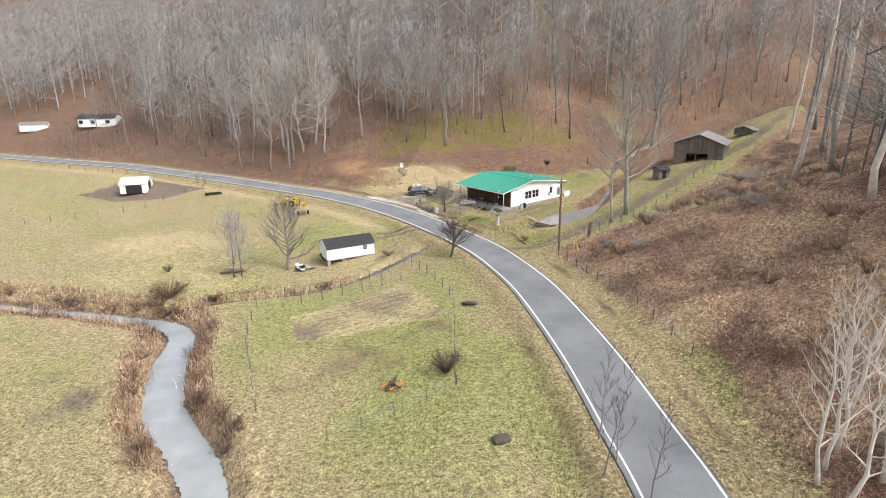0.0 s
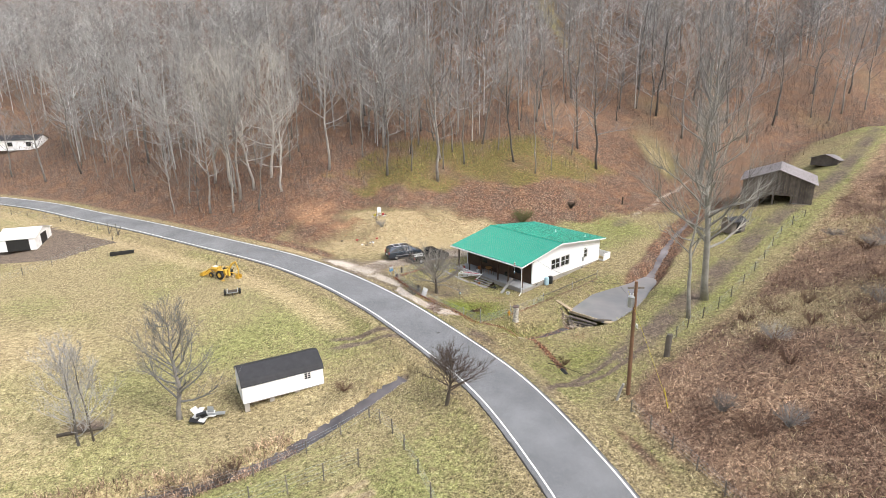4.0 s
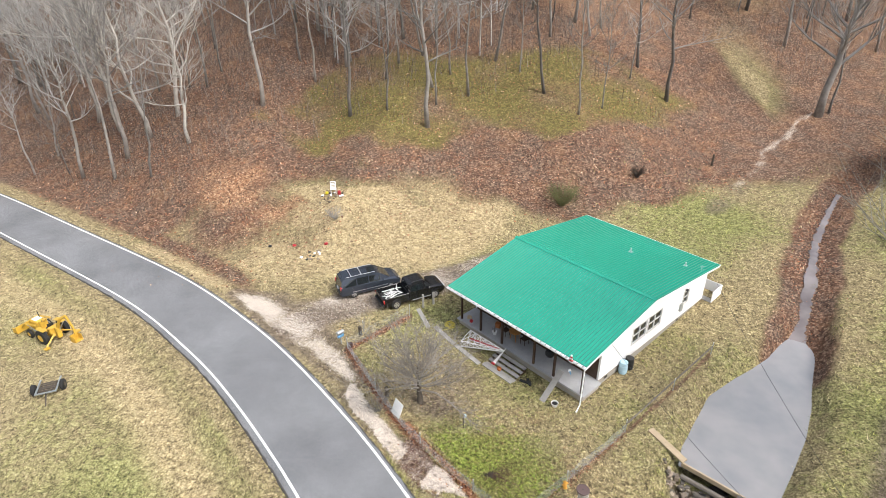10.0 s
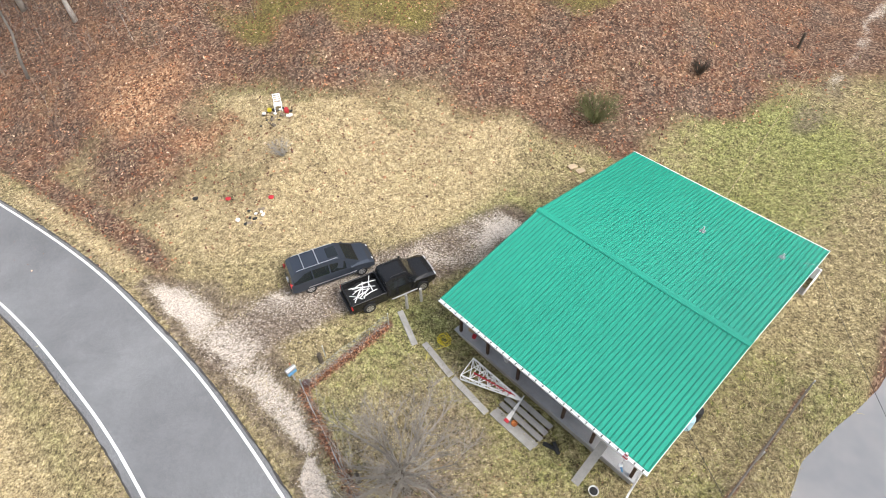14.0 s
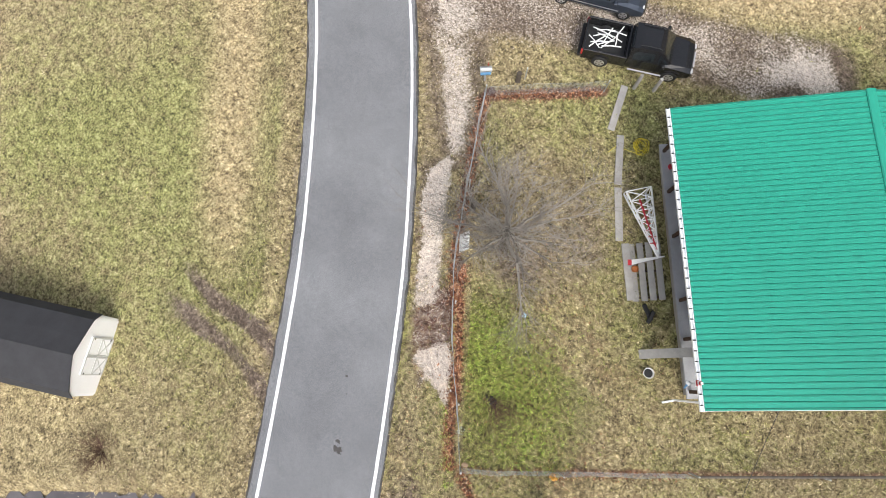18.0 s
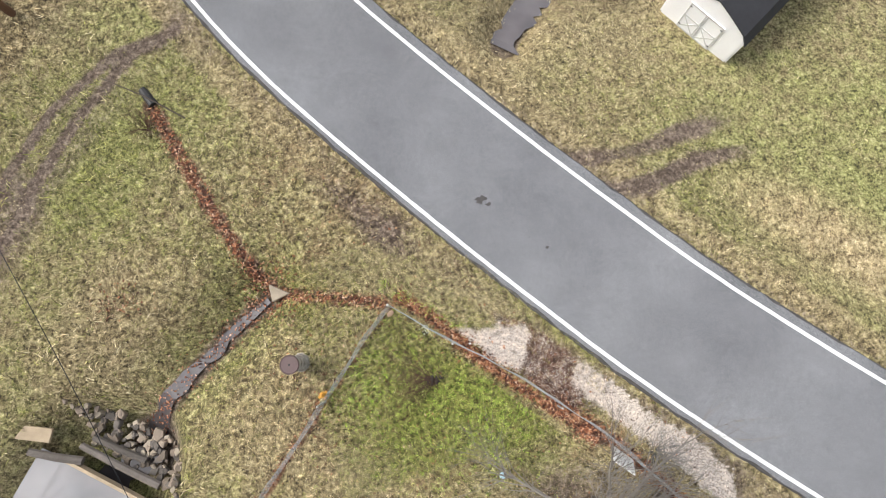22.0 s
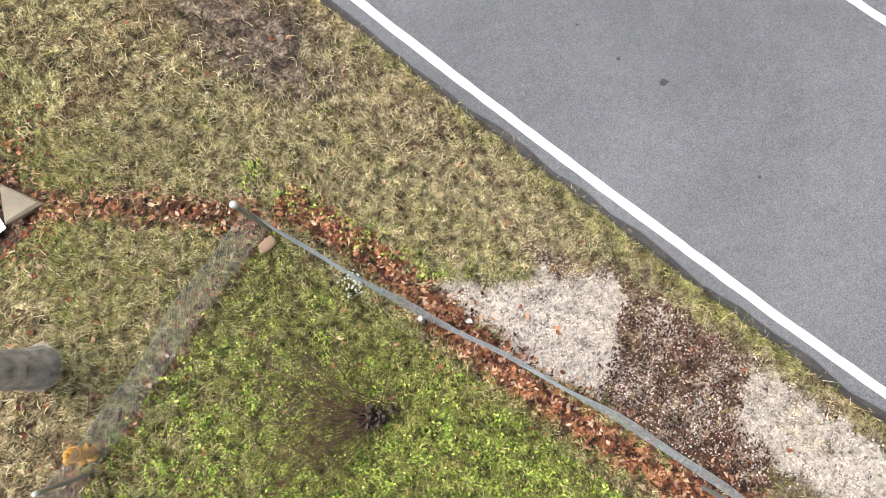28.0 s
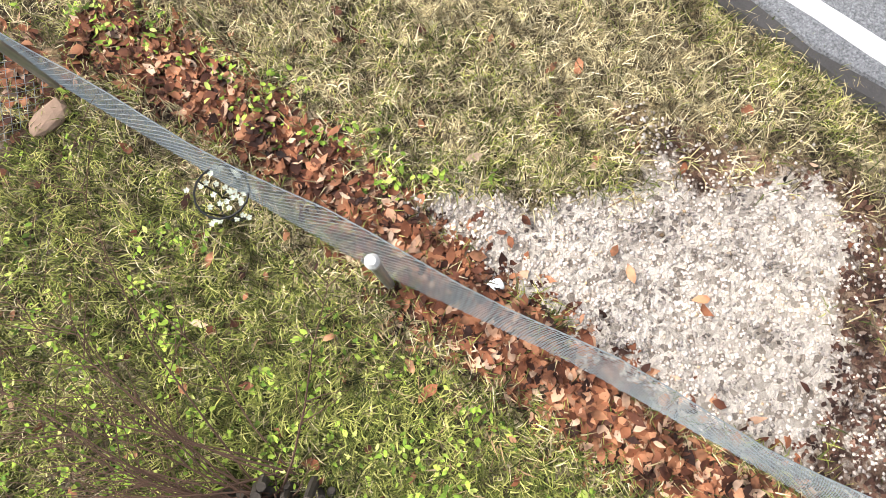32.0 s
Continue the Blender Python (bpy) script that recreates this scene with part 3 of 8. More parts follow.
def ground_material():
    m, n, l, b = mat("ground_cover", 0.95, 0, 0.2)

    def attr(k):
        a = n.new("ShaderNodeAttribute")
        a.attribute_name = k
        return a.outputs["Fac"]

    def edge(k, wob, lo, hi):
        f = math_node(n, l, "ADD", attr(k), math_node(n, l, "MULTIPLY", math_node(n, l, "SUBTRACT", wob, 0.5), 0.9))
        r = n.new("ShaderNodeMapRange")
        r.interpolation_type = "SMOOTHSTEP"
        r.inputs["From Min"].default_value, r.inputs["From Max"].default_value = lo, hi
        l.new(f, r.inputs["Value"])
        return r.outputs["Result"]

    big, mid = noise_node(n, l, 0.35, 5, 0.65), noise_node(n, l, 1.6, 6, 0.7)
    fine, tiny = noise_node(n, l, 9, 5, 0.75, 0.4), noise_node(n, l, 42, 3, 0.75)
    tuft = noise_node(n, l, 3.6, 2, 0.6, 0.6)
    blade = math_node(n, l, "ADD", math_node(n, l, "MULTIPLY", tuft, 0.2), math_node(n, l, "ADD", math_node(n, l, "MULTIPLY", fine, 0.45), math_node(n, l, "MULTIPLY", tiny, 0.35)))
    lush = ramp(n, l, blade, [(0.42, (0.024, 0.026, 0.014)), (0.47, (0.130, 0.130, 0.048)), (0.53, (0.275, 0.282, 0.104)), (0.60, (0.490, 0.480, 0.245))])
    dull = ramp(n, l, blade, [(0.42, (0.036, 0.027, 0.018)), (0.47, (0.175, 0.142, 0.074)), (0.53, (0.355, 0.290, 0.160)), (0.60, (0.620, 0.520, 0.330))])
    pale = ramp(n, l, blade, [(0.42, (0.075, 0.052, 0.032)), (0.47, (0.290, 0.222, 0.125)), (0.53, (0.500, 0.395, 0.230)), (0.60, (0.720, 0.610, 0.410))])
    litter_cells = n.new("ShaderNodeTexVoronoi")
    litter_cells.inputs["Scale"].default_value = 8
    l.new(n.new("ShaderNodeTexCoord").outputs["Object"], litter_cells.inputs["Vector"])
    sep = n.new("ShaderNodeSeparateColor")
    l.new(litter_cells.outputs["Color"], sep.inputs["Color"])
    litter = ramp(n, l, sep.outputs[0], [(0.0, (0.030, 0.018, 0.013)), (0.35, (0.108, 0.063, 0.044)), (0.7, (0.20, 0.126, 0.088)), (1.0, (0.41, 0.30, 0.21))])
    patch = ramp(n, l, big, [(0.38, (0.13, 0.108, 0.088)), (0.46, (0.11, 0.074, 0.055)), (0.54, (0.17, 0.092, 0.058)), (0.64, (0.30, 0.165, 0.085))])
    litter = mixc(n, l, math_node(n, l, "MULTIPLY", mid, 0.6), litter, patch)
    fresh = ramp(n, l, sep.outputs[1], [(0.0, (0.07, 0.036, 0.024)), (0.3, (0.21, 0.11, 0.062)), (0.7, (0.35, 0.20, 0.115)), (1.0, (0.52, 0.36, 0.23))])
    mossy = ramp(n, l, blade, [(0.40, (0.035, 0.030, 0.013)), (0.48, (0.115, 0.098, 0.032)), (0.54, (0.20, 0.17, 0.06)), (0.61, (0.36, 0.30, 0.14))])
    earth = ramp(n, l, blade, [(0.40, (0.045, 0.034, 0.027)), (0.5, (0.14, 0.107, 0.083)), (0.60, (0.33, 0.27, 0.215))])
    stones = n.new("ShaderNodeTexVoronoi")
    stones.inputs["Scale"].default_value = 24
    l.new(n.new("ShaderNodeTexCoord").outputs["Object"], stones.inputs["Vector"])
    sep2 = n.new("ShaderNodeSeparateColor")
    l.new(stones.outputs["Color"], sep2.inputs["Color"])
    gravel = ramp(n, l, sep2.outputs[0], [(0, (0.22, 0.18, 0.145)), (0.25, (0.44, 0.385, 0.325)), (1, (0.70, 0.63, 0.55))])
    broad = ramp(n, l, noise_node(n, l, 0.16, 4, 0.6, 0.3), [(0.36, (0.60, 0.54, 0.53)), (0.48, (0.92, 0.89, 0.89)), (0.62, (1.32, 1.30, 1.25))])
    twigs = ramp(n, l, blade, [(0.40, (0.028, 0.019, 0.015)), (0.46, (0.150, 0.094, 0.066)), (0.53, (0.300, 0.205, 0.142)), (0.60, (0.540, 0.430, 0.310))])
    col = mixc(n, l, edge("green", mid, 0.25, 0.80), dull, lush)
    col = mixc(n, l, edge("brush", mid, 0.3, 0.75), col, mixc(n, l, 1.0, twigs, broad, "MULTIPLY"))
    col = mixc(n, l, math_node(n, l, "MULTIPLY", edge("straw", mid, 0.3, 0.8), 0.85), col, pale)
    col = mixc(n, l, edge("bare", fine, 0.35, 0.75), col, earth)
    col = mixc(n, l, edge("leaf", fine, 0.30, 0.78), col, litter)
    col = mixc(n, l, edge("orange", fine, 0.35, 0.75), col, fresh)
    col = mixc(n, l, edge("moss", fine, 0.30, 0.70), col, mossy)
    col = mixc(n, l, edge("gravel", fine, 0.40, 0.62), col, gravel)
    clumps = n.new("ShaderNodeTexVoronoi")
    clumps.inputs["Scale"].default_value, clumps.inputs["Randomness"].default_value = 5.5, 1.0
    warp = n.new("ShaderNodeVectorMath")
    warp.operation = "MULTIPLY_ADD"
    wob = n.new("ShaderNodeTexNoise")
    wob.inputs["Scale"].default_value, wob.inputs["Detail"].default_value = 7.0, 3.0
    warp.inputs[1].default_value = (0.22, 0.22, 0.22)
    l.new(wob.outputs["Color"], warp.inputs[0])
    l.new(n.new("ShaderNodeTexCoord").outputs["Object"], warp.inputs[2])
    l.new(n.new("ShaderNodeTexCoord").outputs["Object"], wob.inputs["Vector"])
    l.new(warp.outputs[0], clumps.inputs["Vector"])
    sep3 = n.new("ShaderNodeSeparateColor")
    l.new(clumps.outputs["Color"], sep3.inputs["Color"])
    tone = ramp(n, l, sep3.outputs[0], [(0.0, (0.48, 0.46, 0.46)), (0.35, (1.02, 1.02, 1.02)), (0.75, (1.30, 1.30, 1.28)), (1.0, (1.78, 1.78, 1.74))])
    # colour darkens towards clump rims, standing in for shade between the grass clumps
    gap_shade = ramp(n, l, clumps.outputs["Distance"], [(0.25, (1.06, 1.06, 1.06)), (0.65, (0.54, 0.50, 0.47))])
    tone = mixc(n, l, 1.0, tone, gap_shade, "MULTIPLY")
    plain = math_node(n, l, "SUBTRACT", 1.0, edge("gravel", fine, 0.3, 0.6))
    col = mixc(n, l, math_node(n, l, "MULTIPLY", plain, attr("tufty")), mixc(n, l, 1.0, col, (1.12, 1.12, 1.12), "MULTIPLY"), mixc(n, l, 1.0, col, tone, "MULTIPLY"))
    # fine dark spots put into the colour as shade between single blades
    blade_gap_shade = ramp(n, l, noise_node(n, l, 24, 3, 0.75), [(0.36, (0.28, 0.26, 0.25)), (0.46, (0.94, 0.94, 0.94)), (0.54, (1.14, 1.14, 1.13)), (0.64, (1.60, 1.60, 1.57))])
    col = mixc(n, l, math_node(n, l, "MULTIPLY", plain, attr("tufty")), col, mixc(n, l, 1.0, col, blade_gap_shade, "MULTIPLY"))
    shade = ramp(n, l, mid, [(0.35, (0.85, 0.83, 0.82)), (0.5, (1.02, 1.02, 1.02)), (0.65, (1.18, 1.17, 1.15))])
    col = mixc(n, l, 1.0, col, shade, "MULTIPLY")
    l.new(col, b.inputs["Base Color"])
    rel = math_node(n, l, "ADD", math_node(n, l, "MULTIPLY", fine, 0.7), math_node(n, l, "MULTIPLY", tiny, 0.3))
    bumped(n, l, b, rel, 0.9, 0.09)
    return m


gme.materials.append(ground_material())


def ribbon(name, line, a, b, z, material, label="", category="", parent=None, kind="structure", wear=0.0):
    """A strip along a line between two offsets to its right, with a downturned rim."""
    V, F = [], []
    rnd = random.Random(5)
    for i, p in enumerate(line):
        d = (line[min(i + 1, len(line) - 1)] - line[max(i - 1, 0)]).normalized()
        r = Vector((d.y, -d.x, 0))
        w0, w1 = rnd.uniform(-wear, wear), rnd.uniform(-wear, wear)
        for o, h in ((a + w0 - 0.05, z - 0.09), (a + w0, z), (b + w1, z), (b + w1 + 0.05, z - 0.09)):
            V.append(tuple(p + r * o + Vector((0, 0, h))))
    for i in range(len(line) - 1):
        for k in range(3):
            F.append((4 * i + k, 4 * i + k + 1, 4 * i + k + 5, 4 * i + k + 4))
    ob = part(name, (V, [], F), material, parent)
    return tagged(ob, label, category, kind=kind) if not parent else ob


def asphalt_material():
    m, n, l, b = mat("asphalt", 0.85, 0, 0.35)
    grit, big, mid = noise_node(n, l, 70, 2, 0.8), noise_node(n, l, 0.22, 4, 0.6), noise_node(n, l, 5.0, 5, 0.75, 0.2)
    v = n.new("ShaderNodeTexVoronoi")
    v.inputs["Scale"].default_value = 55
    l.new(n.new("ShaderNodeTexCoord").outputs["Object"], v.inputs["Vector"])
    f = math_node(n, l, "ADD", math_node(n, l, "MULTIPLY", grit, 0.62), math_node(n, l, "ADD", math_node(n, l, "MULTIPLY", big, 0.22), math_node(n, l, "MULTIPLY", mid, 0.10)))
    col = ramp(n, l, f, [(0.40, (0.11, 0.112, 0.116)), (0.48, (0.195, 0.199, 0.205)), (0.53, (0.225, 0.229, 0.236)), (0.61, (0.35, 0.355, 0.36))])
    l.new(col, b.inputs["Base Color"])
    bumped(n, l, b, v.outputs["Distance"], 0.5, 0.012)
    return m


M_ASPHALT = asphalt_material()
M_DARKROAD = paint("road_rim_asphalt", (0.075, 0.07, 0.067), 0.9, 0, 0.45, 12, 0.5)
M_LINE = paint("road_line_paint", (0.82, 0.82, 0.80), 0.6, 0, 0.10, 14, 0.3)
road = ribbon("road", spline([(p.x, p.y, 0) for p in ROAD], 0.7), -2.74, 2.57, 0.035, M_ASPHALT, "grey worn asphalt country road with white edge lines", "road", wear=0.05)
fine_road = spline([(p.x, p.y, 0) for p in ROAD[::2]], 0.2)
for side in (-1, 1):
    ribbon("edge_line", fine_road, side * HALF - 0.065, side * HALF + 0.065, 0.041, M_LINE, parent=road, wear=0.006)
    ribbon("broken_rim", fine_road, side * (2.655 - 0.085 * side) - 0.06, side * (2.655 - 0.085 * side) + 0.07, 0.014, M_DARKROAD, parent=road, wear=0.022)

# ---- shared surfaces ----
M_WHITE = paint("white_siding", (0.92, 0.925, 0.925), 0.55, 0, 0.06, 3, 0.08)
M_WHITE_OLD = paint("white_chipped_paint", (0.80, 0.80, 0.78), 0.65, 0, 0.16, 5, 0.15, each=0.06)
M_GREEN = paint("green_roof_metal", (0.020, 0.30, 0.205), 0.22, 0.0, 0.12, 0.6, 0.006, 0.6)
M_GREEN_RIB = paint("green_roof_rib", (0.012, 0.22, 0.148), 0.3, 0.0, 0.10, 0.8, 0.03, 0.5)
M_DARK = paint("dark_roofing", (0.035, 0.035, 0.038), 0.8, 0, 0.25, 6, 0.3)
M_BLOCK = paint("concrete_block", (0.36, 0.33, 0.29), 0.9, 0, 0.2, 5, 0.3)
M_CONCRETE = paint("concrete", (0.42, 0.41, 0.39), 0.85, 0, 0.2, 4, 0.25)
M_GLASS = glassy("window_glass")
M_FRAME = paint("window_frame_paint", (0.62, 0.62, 0.60), 0.5, 0, 0.06, 6, 0.05)
M_POST = paint("dark_brown_wood", (0.07, 0.042, 0.028), 0.75, 0, 0.3, 8, 0.2)
M_GREYWOOD = paint("grey_weathered_plank", (0.34, 0.325, 0.30), 0.9, 0, 0.22, 10, 0.35, each=0.12)
M_TANWOOD = paint("pale_plank", (0.46, 0.36, 0.24), 0.9, 0, 0.2, 8, 0.3, each=0.08)
M_BARNWOOD = paint("silvered_barn_board", (0.165, 0.14, 0.12), 0.92, 0, 0.4, 5, 0.35, each=0.28)
M_RUSTMETAL = paint("rusted_tin", (0.27, 0.245, 0.245), 0.55, 0.4, 0.3, 1.2, 0.15, each=0.12)
M_BARK = paint("grey_bark", (0.20, 0.185, 0.168), 0.95, 0, 0.5, 4, 0.6, each=0.5)
# twig grey is pulled to neutral to suggest misty distance in the woods
M_TWIG = paint("grey_twig", (0.27, 0.26, 0.248), 0.95, 0, 0.35, 3, 0.0, each=0.45)
M_BARKDARK = paint("dark_bark", (0.085, 0.07, 0.055), 0.95, 0, 0.4, 6, 0.6)
M_BARKPALE = paint("pale_plane_bark", (0.40, 0.375, 0.34), 0.9, 0, 0.5, 2.5, 0.4, each=0.15)
M_TWIGDARK = paint("dark_twig", (0.10, 0.075, 0.06), 0.95, 0, 0.3, 4, 0.0)
M_BIRCH = paint("pale_birch_bark", (0.60, 0.55, 0.49), 0.85, 0, 0.4, 6, 0.3)
M_BLACK = paint("black_plastic", (0.02, 0.02, 0.02), 0.5, 0, 0.2, 5, 0.1)
M_TYRE = paint("tyre_rubber", (0.022, 0.022, 0.022), 0.85, 0, 0.2, 10, 0.2)
M_RIM = paint("wheel_rim_alloy", (0.55, 0.55, 0.56), 0.3, 0.8, 0.1, 5, 0.05)
M_VAN = paint("dark_blue_grey_car_paint", (0.06, 0.072, 0.094), 0.18, 0.5, 0.06, 1, 0.0, 0.6)
M_TRUCK = paint("black_car_paint", (0.012, 0.012, 0.013), 0.2, 0.1, 0.1, 1, 0.0, 0.6)
M_CARGLASS = glassy("car_glass", (0.012, 0.016, 0.018), 0.05)
M_LAMP = paint("clear_lamp_plastic", (0.6, 0.6, 0.6), 0.15, 0, 0.05, 4, 0.0, 0.6)
M_RED = paint("red_plastic", (0.42, 0.02, 0.02), 0.35, 0, 0.15, 6, 0.05)
M_REDPAINT = paint("red_paint", (0.45, 0.03, 0.04), 0.6, 0, 0.2, 8, 0.1)
M_YELLOW = paint("yellow_machine_paint", (0.58, 0.36, 0.05), 0.5, 0, 0.3, 5, 0.2)
M_HYDRANT = paint("orange_yellow_paint", (0.72, 0.36, 0.06), 0.5, 0, 0.15, 8, 0.15)
M_HOSE = paint("yellow_hose", (0.62, 0.50, 0.03), 0.45, 0, 0.1, 8, 0.05)
M_BLUE = paint("blue_plastic", (0.10, 0.26, 0.45), 0.45, 0, 0.1, 5, 0.05)
M_PALEBLUE = paint("pale_blue_plastic", (0.42, 0.60, 0.70), 0.45, 0, 0.08, 5, 0.05)
M_STEEL = paint("galvanised_steel", (0.40, 0.42, 0.42), 0.45, 0.7, 0.15, 8, 0.1)
M_WIRE = paint("chain_link_wire", (0.36, 0.41, 0.43), 0.5, 0.3, 0.15, 8, 0.0)
M_STONE = paint("field_stone", (0.25, 0.20, 0.15), 0.9, 0, 0.35, 5, 0.5, each=0.4)
M_LOG = paint("old_log", (0.15, 0.13, 0.11), 0.95, 0, 0.35, 8, 0.5, each=0.25)
M_TERRA = paint("orange_clay", (0.45, 0.16, 0.05), 0.8, 0, 0.2, 6, 0.2)


def water_material(name, lo, hi):
    m, n, l, b = mat(name, 0.04, 0, 0.9)
    col = ramp(n, l, noise_node(n, l, 0.35, 3, 0.55, 0.1), [(0.30, lo), (0.70, hi)])
    l.new(col, b.inputs["Base Color"])
    bumped(n, l, b, noise_node(n, l, 3.0, 3, 0.5), 0.06, 0.02)
    return m


# pond base colour is raised to carry the brightness of reflected sky
M_WATER = water_material("pond_water", (0.23, 0.232, 0.24), (0.31, 0.296, 0.292))
M_BROOK = water_material("brown_brook_water", (0.065, 0.058, 0.058), (0.16, 0.14, 0.136))
M_SHALLOW = water_material("pale_shallow_water", (0.12, 0.10, 0.096), (0.26, 0.225, 0.215))
M_CREEK = water_material("milky_creek_water", (0.26, 0.28, 0.28), (0.36, 0.37, 0.37))

# ---- water ----
def water_strip(name, line, widths, z, label, material=None, ragged=0.0, lift=0.11):
    pts = spline([(a, b, 0) for a, b in line], 0.35 if ragged else 0.8)
    rnd = random.Random(len(pts))
    V, F = [], []
    for i, p in enumerate(pts):
        d = (pts[min(i + 1, len(pts) - 1)] - pts[max(i - 1, 0)]).normalized()
        r = Vector((d.y, -d.x, 0))
        t = i / (len(pts) - 1)
        w = float(np.interp(t, np.linspace(0, 1, len(widths)), widths))
        h = gz(p.x, p.y) + lift if z is None else float(np.interp(t, np.linspace(0, 1, len(z)), z))
        for k in (-1, 0, 1):
            V.append(tuple(p + r * w * k * (1 + rnd.uniform(-ragged, ragged)) + Vector((0, 0, h))))
    for i in range(len(pts) - 1):
        F += [(3 * i, 3 * i + 1, 3 * i + 4, 3 * i + 3), (3 * i + 1, 3 * i + 2, 3 * i + 5, 3 * i + 4)]
    return tagged(part(name, (V, [], F), material or M_WATER), label, "water", kind="structure")


water_strip("water", POND[1:], (0.9, 2.2, 3.4, 3.9, 3.5, 2.45), (-1.0, -1.02, -1.02), "still pool above a stone dam, reflected sky put into its pale colour")
water_strip("water", STREAM[7:], (0.6, 0.5, 0.38, 0.28, 0.24, 0.2, 0.16, 0.14), None, "shallow stream running to the culvert", M_BROOK, 0.5)
water_strip("water", STREAM[2:6], (0.2, 0.3, 0.42, 0.6), None, "thin leaf-strewn stream", M_SHALLOW, 0.5)
water_strip("water", CREEK[1:], (0.5, 0.5, 0.9, 1.3, 1.8, 1.6, 1.25, 1.25, 1.3, 1.4, 1.5, 1.5), None, "milky grey-blue creek winding through the fields", M_CREEK, 0.12, 0.36)
water_strip("water", LOWER, (0.6, 0.85, 0.75, 0.5, 0.45, 0.4, 0.35), None, "narrow ditch of brown water", M_BROOK, 0.5)


# ---- house ----
HX = pose(-2.95, 16.86, 0, 0, 0, -48.1)      # front eave corner by the cars; x along the eave, y to the back
house = thing("house", HX, "white single-storey house with green metal roof and front porch", "house")
FE, RZ, BE, RY, BY, LX = 3.2, 4.55, 3.36, 7.4, 17.0, 12.2


def roof_z(y):
    return FE + (RZ - FE) * y / RY if y < RY else RZ + (BE - RZ) * (y - RY) / (BY - RY)


def roof_slab(y0, y1, t=0.05):
    bm = bmesh.new()
    vs = [bm.verts.new((x, y, roof_z(y) - d)) for d in (0, t) for x, y in ((0, y0), (LX, y0), (LX, y1), (0, y1))]
    for q in ((0, 1, 2, 3), (7, 6, 5, 4), (0, 4, 5, 1), (1, 5, 6, 2), (2, 6, 7, 3), (3, 7, 4, 0)):
        bm.faces.new([vs[i] for i in q])
    return bm


for y0, y1 in ((0, RY), (RY, BY)):
    slope = part("roof", roof_slab(y0, y1), M_GREEN, house, "green ribbed metal roof slope")
    rib_me = None
    for i in range(54):
        x = 0.06 + i * (LX - 0.12) / 53
        if rib_me is None:
            bm = bmesh.new()
            vs = [bm.verts.new((dx, y, roof_z(y) + h)) for y in (y0, y1 - 0.001) for dx, h in ((-0.035, 0), (-0.014, 0.026), (0.014, 0.026), (0.035, 0))]
            for k in range(3):
                bm.faces.new((vs[k], vs[k + 1], vs[k + 5], vs[k + 4]))
            bm.faces.new(vs[3::-1])
            rib = part("roof_rib", bm, M_GREEN_RIB, slope)
            rib_me = rib.data
        else:
            rib = new("roof_rib", rib_me)
            rib.parent = slope
        rib.location.x = x
cap = bmesh.new()
vs = [cap.verts.new((x, RY + dy, RZ + h)) for x in (-0.02, LX + 0.02) for dy, h in ((-0.2, 0.0), (-0.16, 0.035), (0, 0.07), (0.16, 0.045), (0.2, 0.012))]
for k in range(4):
    cap.faces.new((vs[k], vs[k + 5], vs[k + 6], vs[k + 1]))
part("ridge_cap", cap, M_GREEN, house)
part("fascia", boxm(-0.03, -0.03, FE - 0.2, LX + 0.03, 0.0, FE - 0.04), M_WHITE, house)
gut = bmesh.new()
box(gut, -0.04, -0.15, FE - 0.16, LX + 0.04, -0.13, FE - 0.05)
box(gut, -0.04, -0.13, FE - 0.16, LX + 0.04, -0.03, FE - 0.14)
part("gutter", gut, M_WHITE, house, "white metal gutter with dark hangers")
hang = boxm(-0.025, -0.15, FE - 0.055, 0.025, -0.03, FE - 0.045)
h0 = part("gutter_hanger", hang, M_BLACK, house)
for i in range(1, 31):
    h = new("gutter_hanger", h0.data)
    h.parent, h.location.x = house, i * 0.4
for side in (0.0, LX):
    bm = bmesh.new()
    for ya, yb in ((0, RY), (RY, BY)):
        vs = [bm.verts.new((side + o, y, roof_z(y) + d)) for o in (-0.02, 0.02) for y, d in ((ya, -0.05), (yb, -0.05), (yb, -0.2), (ya, -0.2))]
        for q in ((0, 1, 2, 3), (7, 6, 5, 4), (0, 4, 5, 1), (1, 5, 6, 2), (2, 6, 7, 3), (3, 7, 4, 0)):
            bm.faces.new([vs[i] for i in q])
    part("verge_board", bm, M_WHITE, house)
part("back_gutter", boxm(-0.02, BY, BE - 0.14, LX + 0.02, BY + 0.1, BE - 0.03), M_WHITE, house)

WX0, WX1, WY0, WY1, FL = 0.4, 11.65, 2.55, 16.5, 0.25


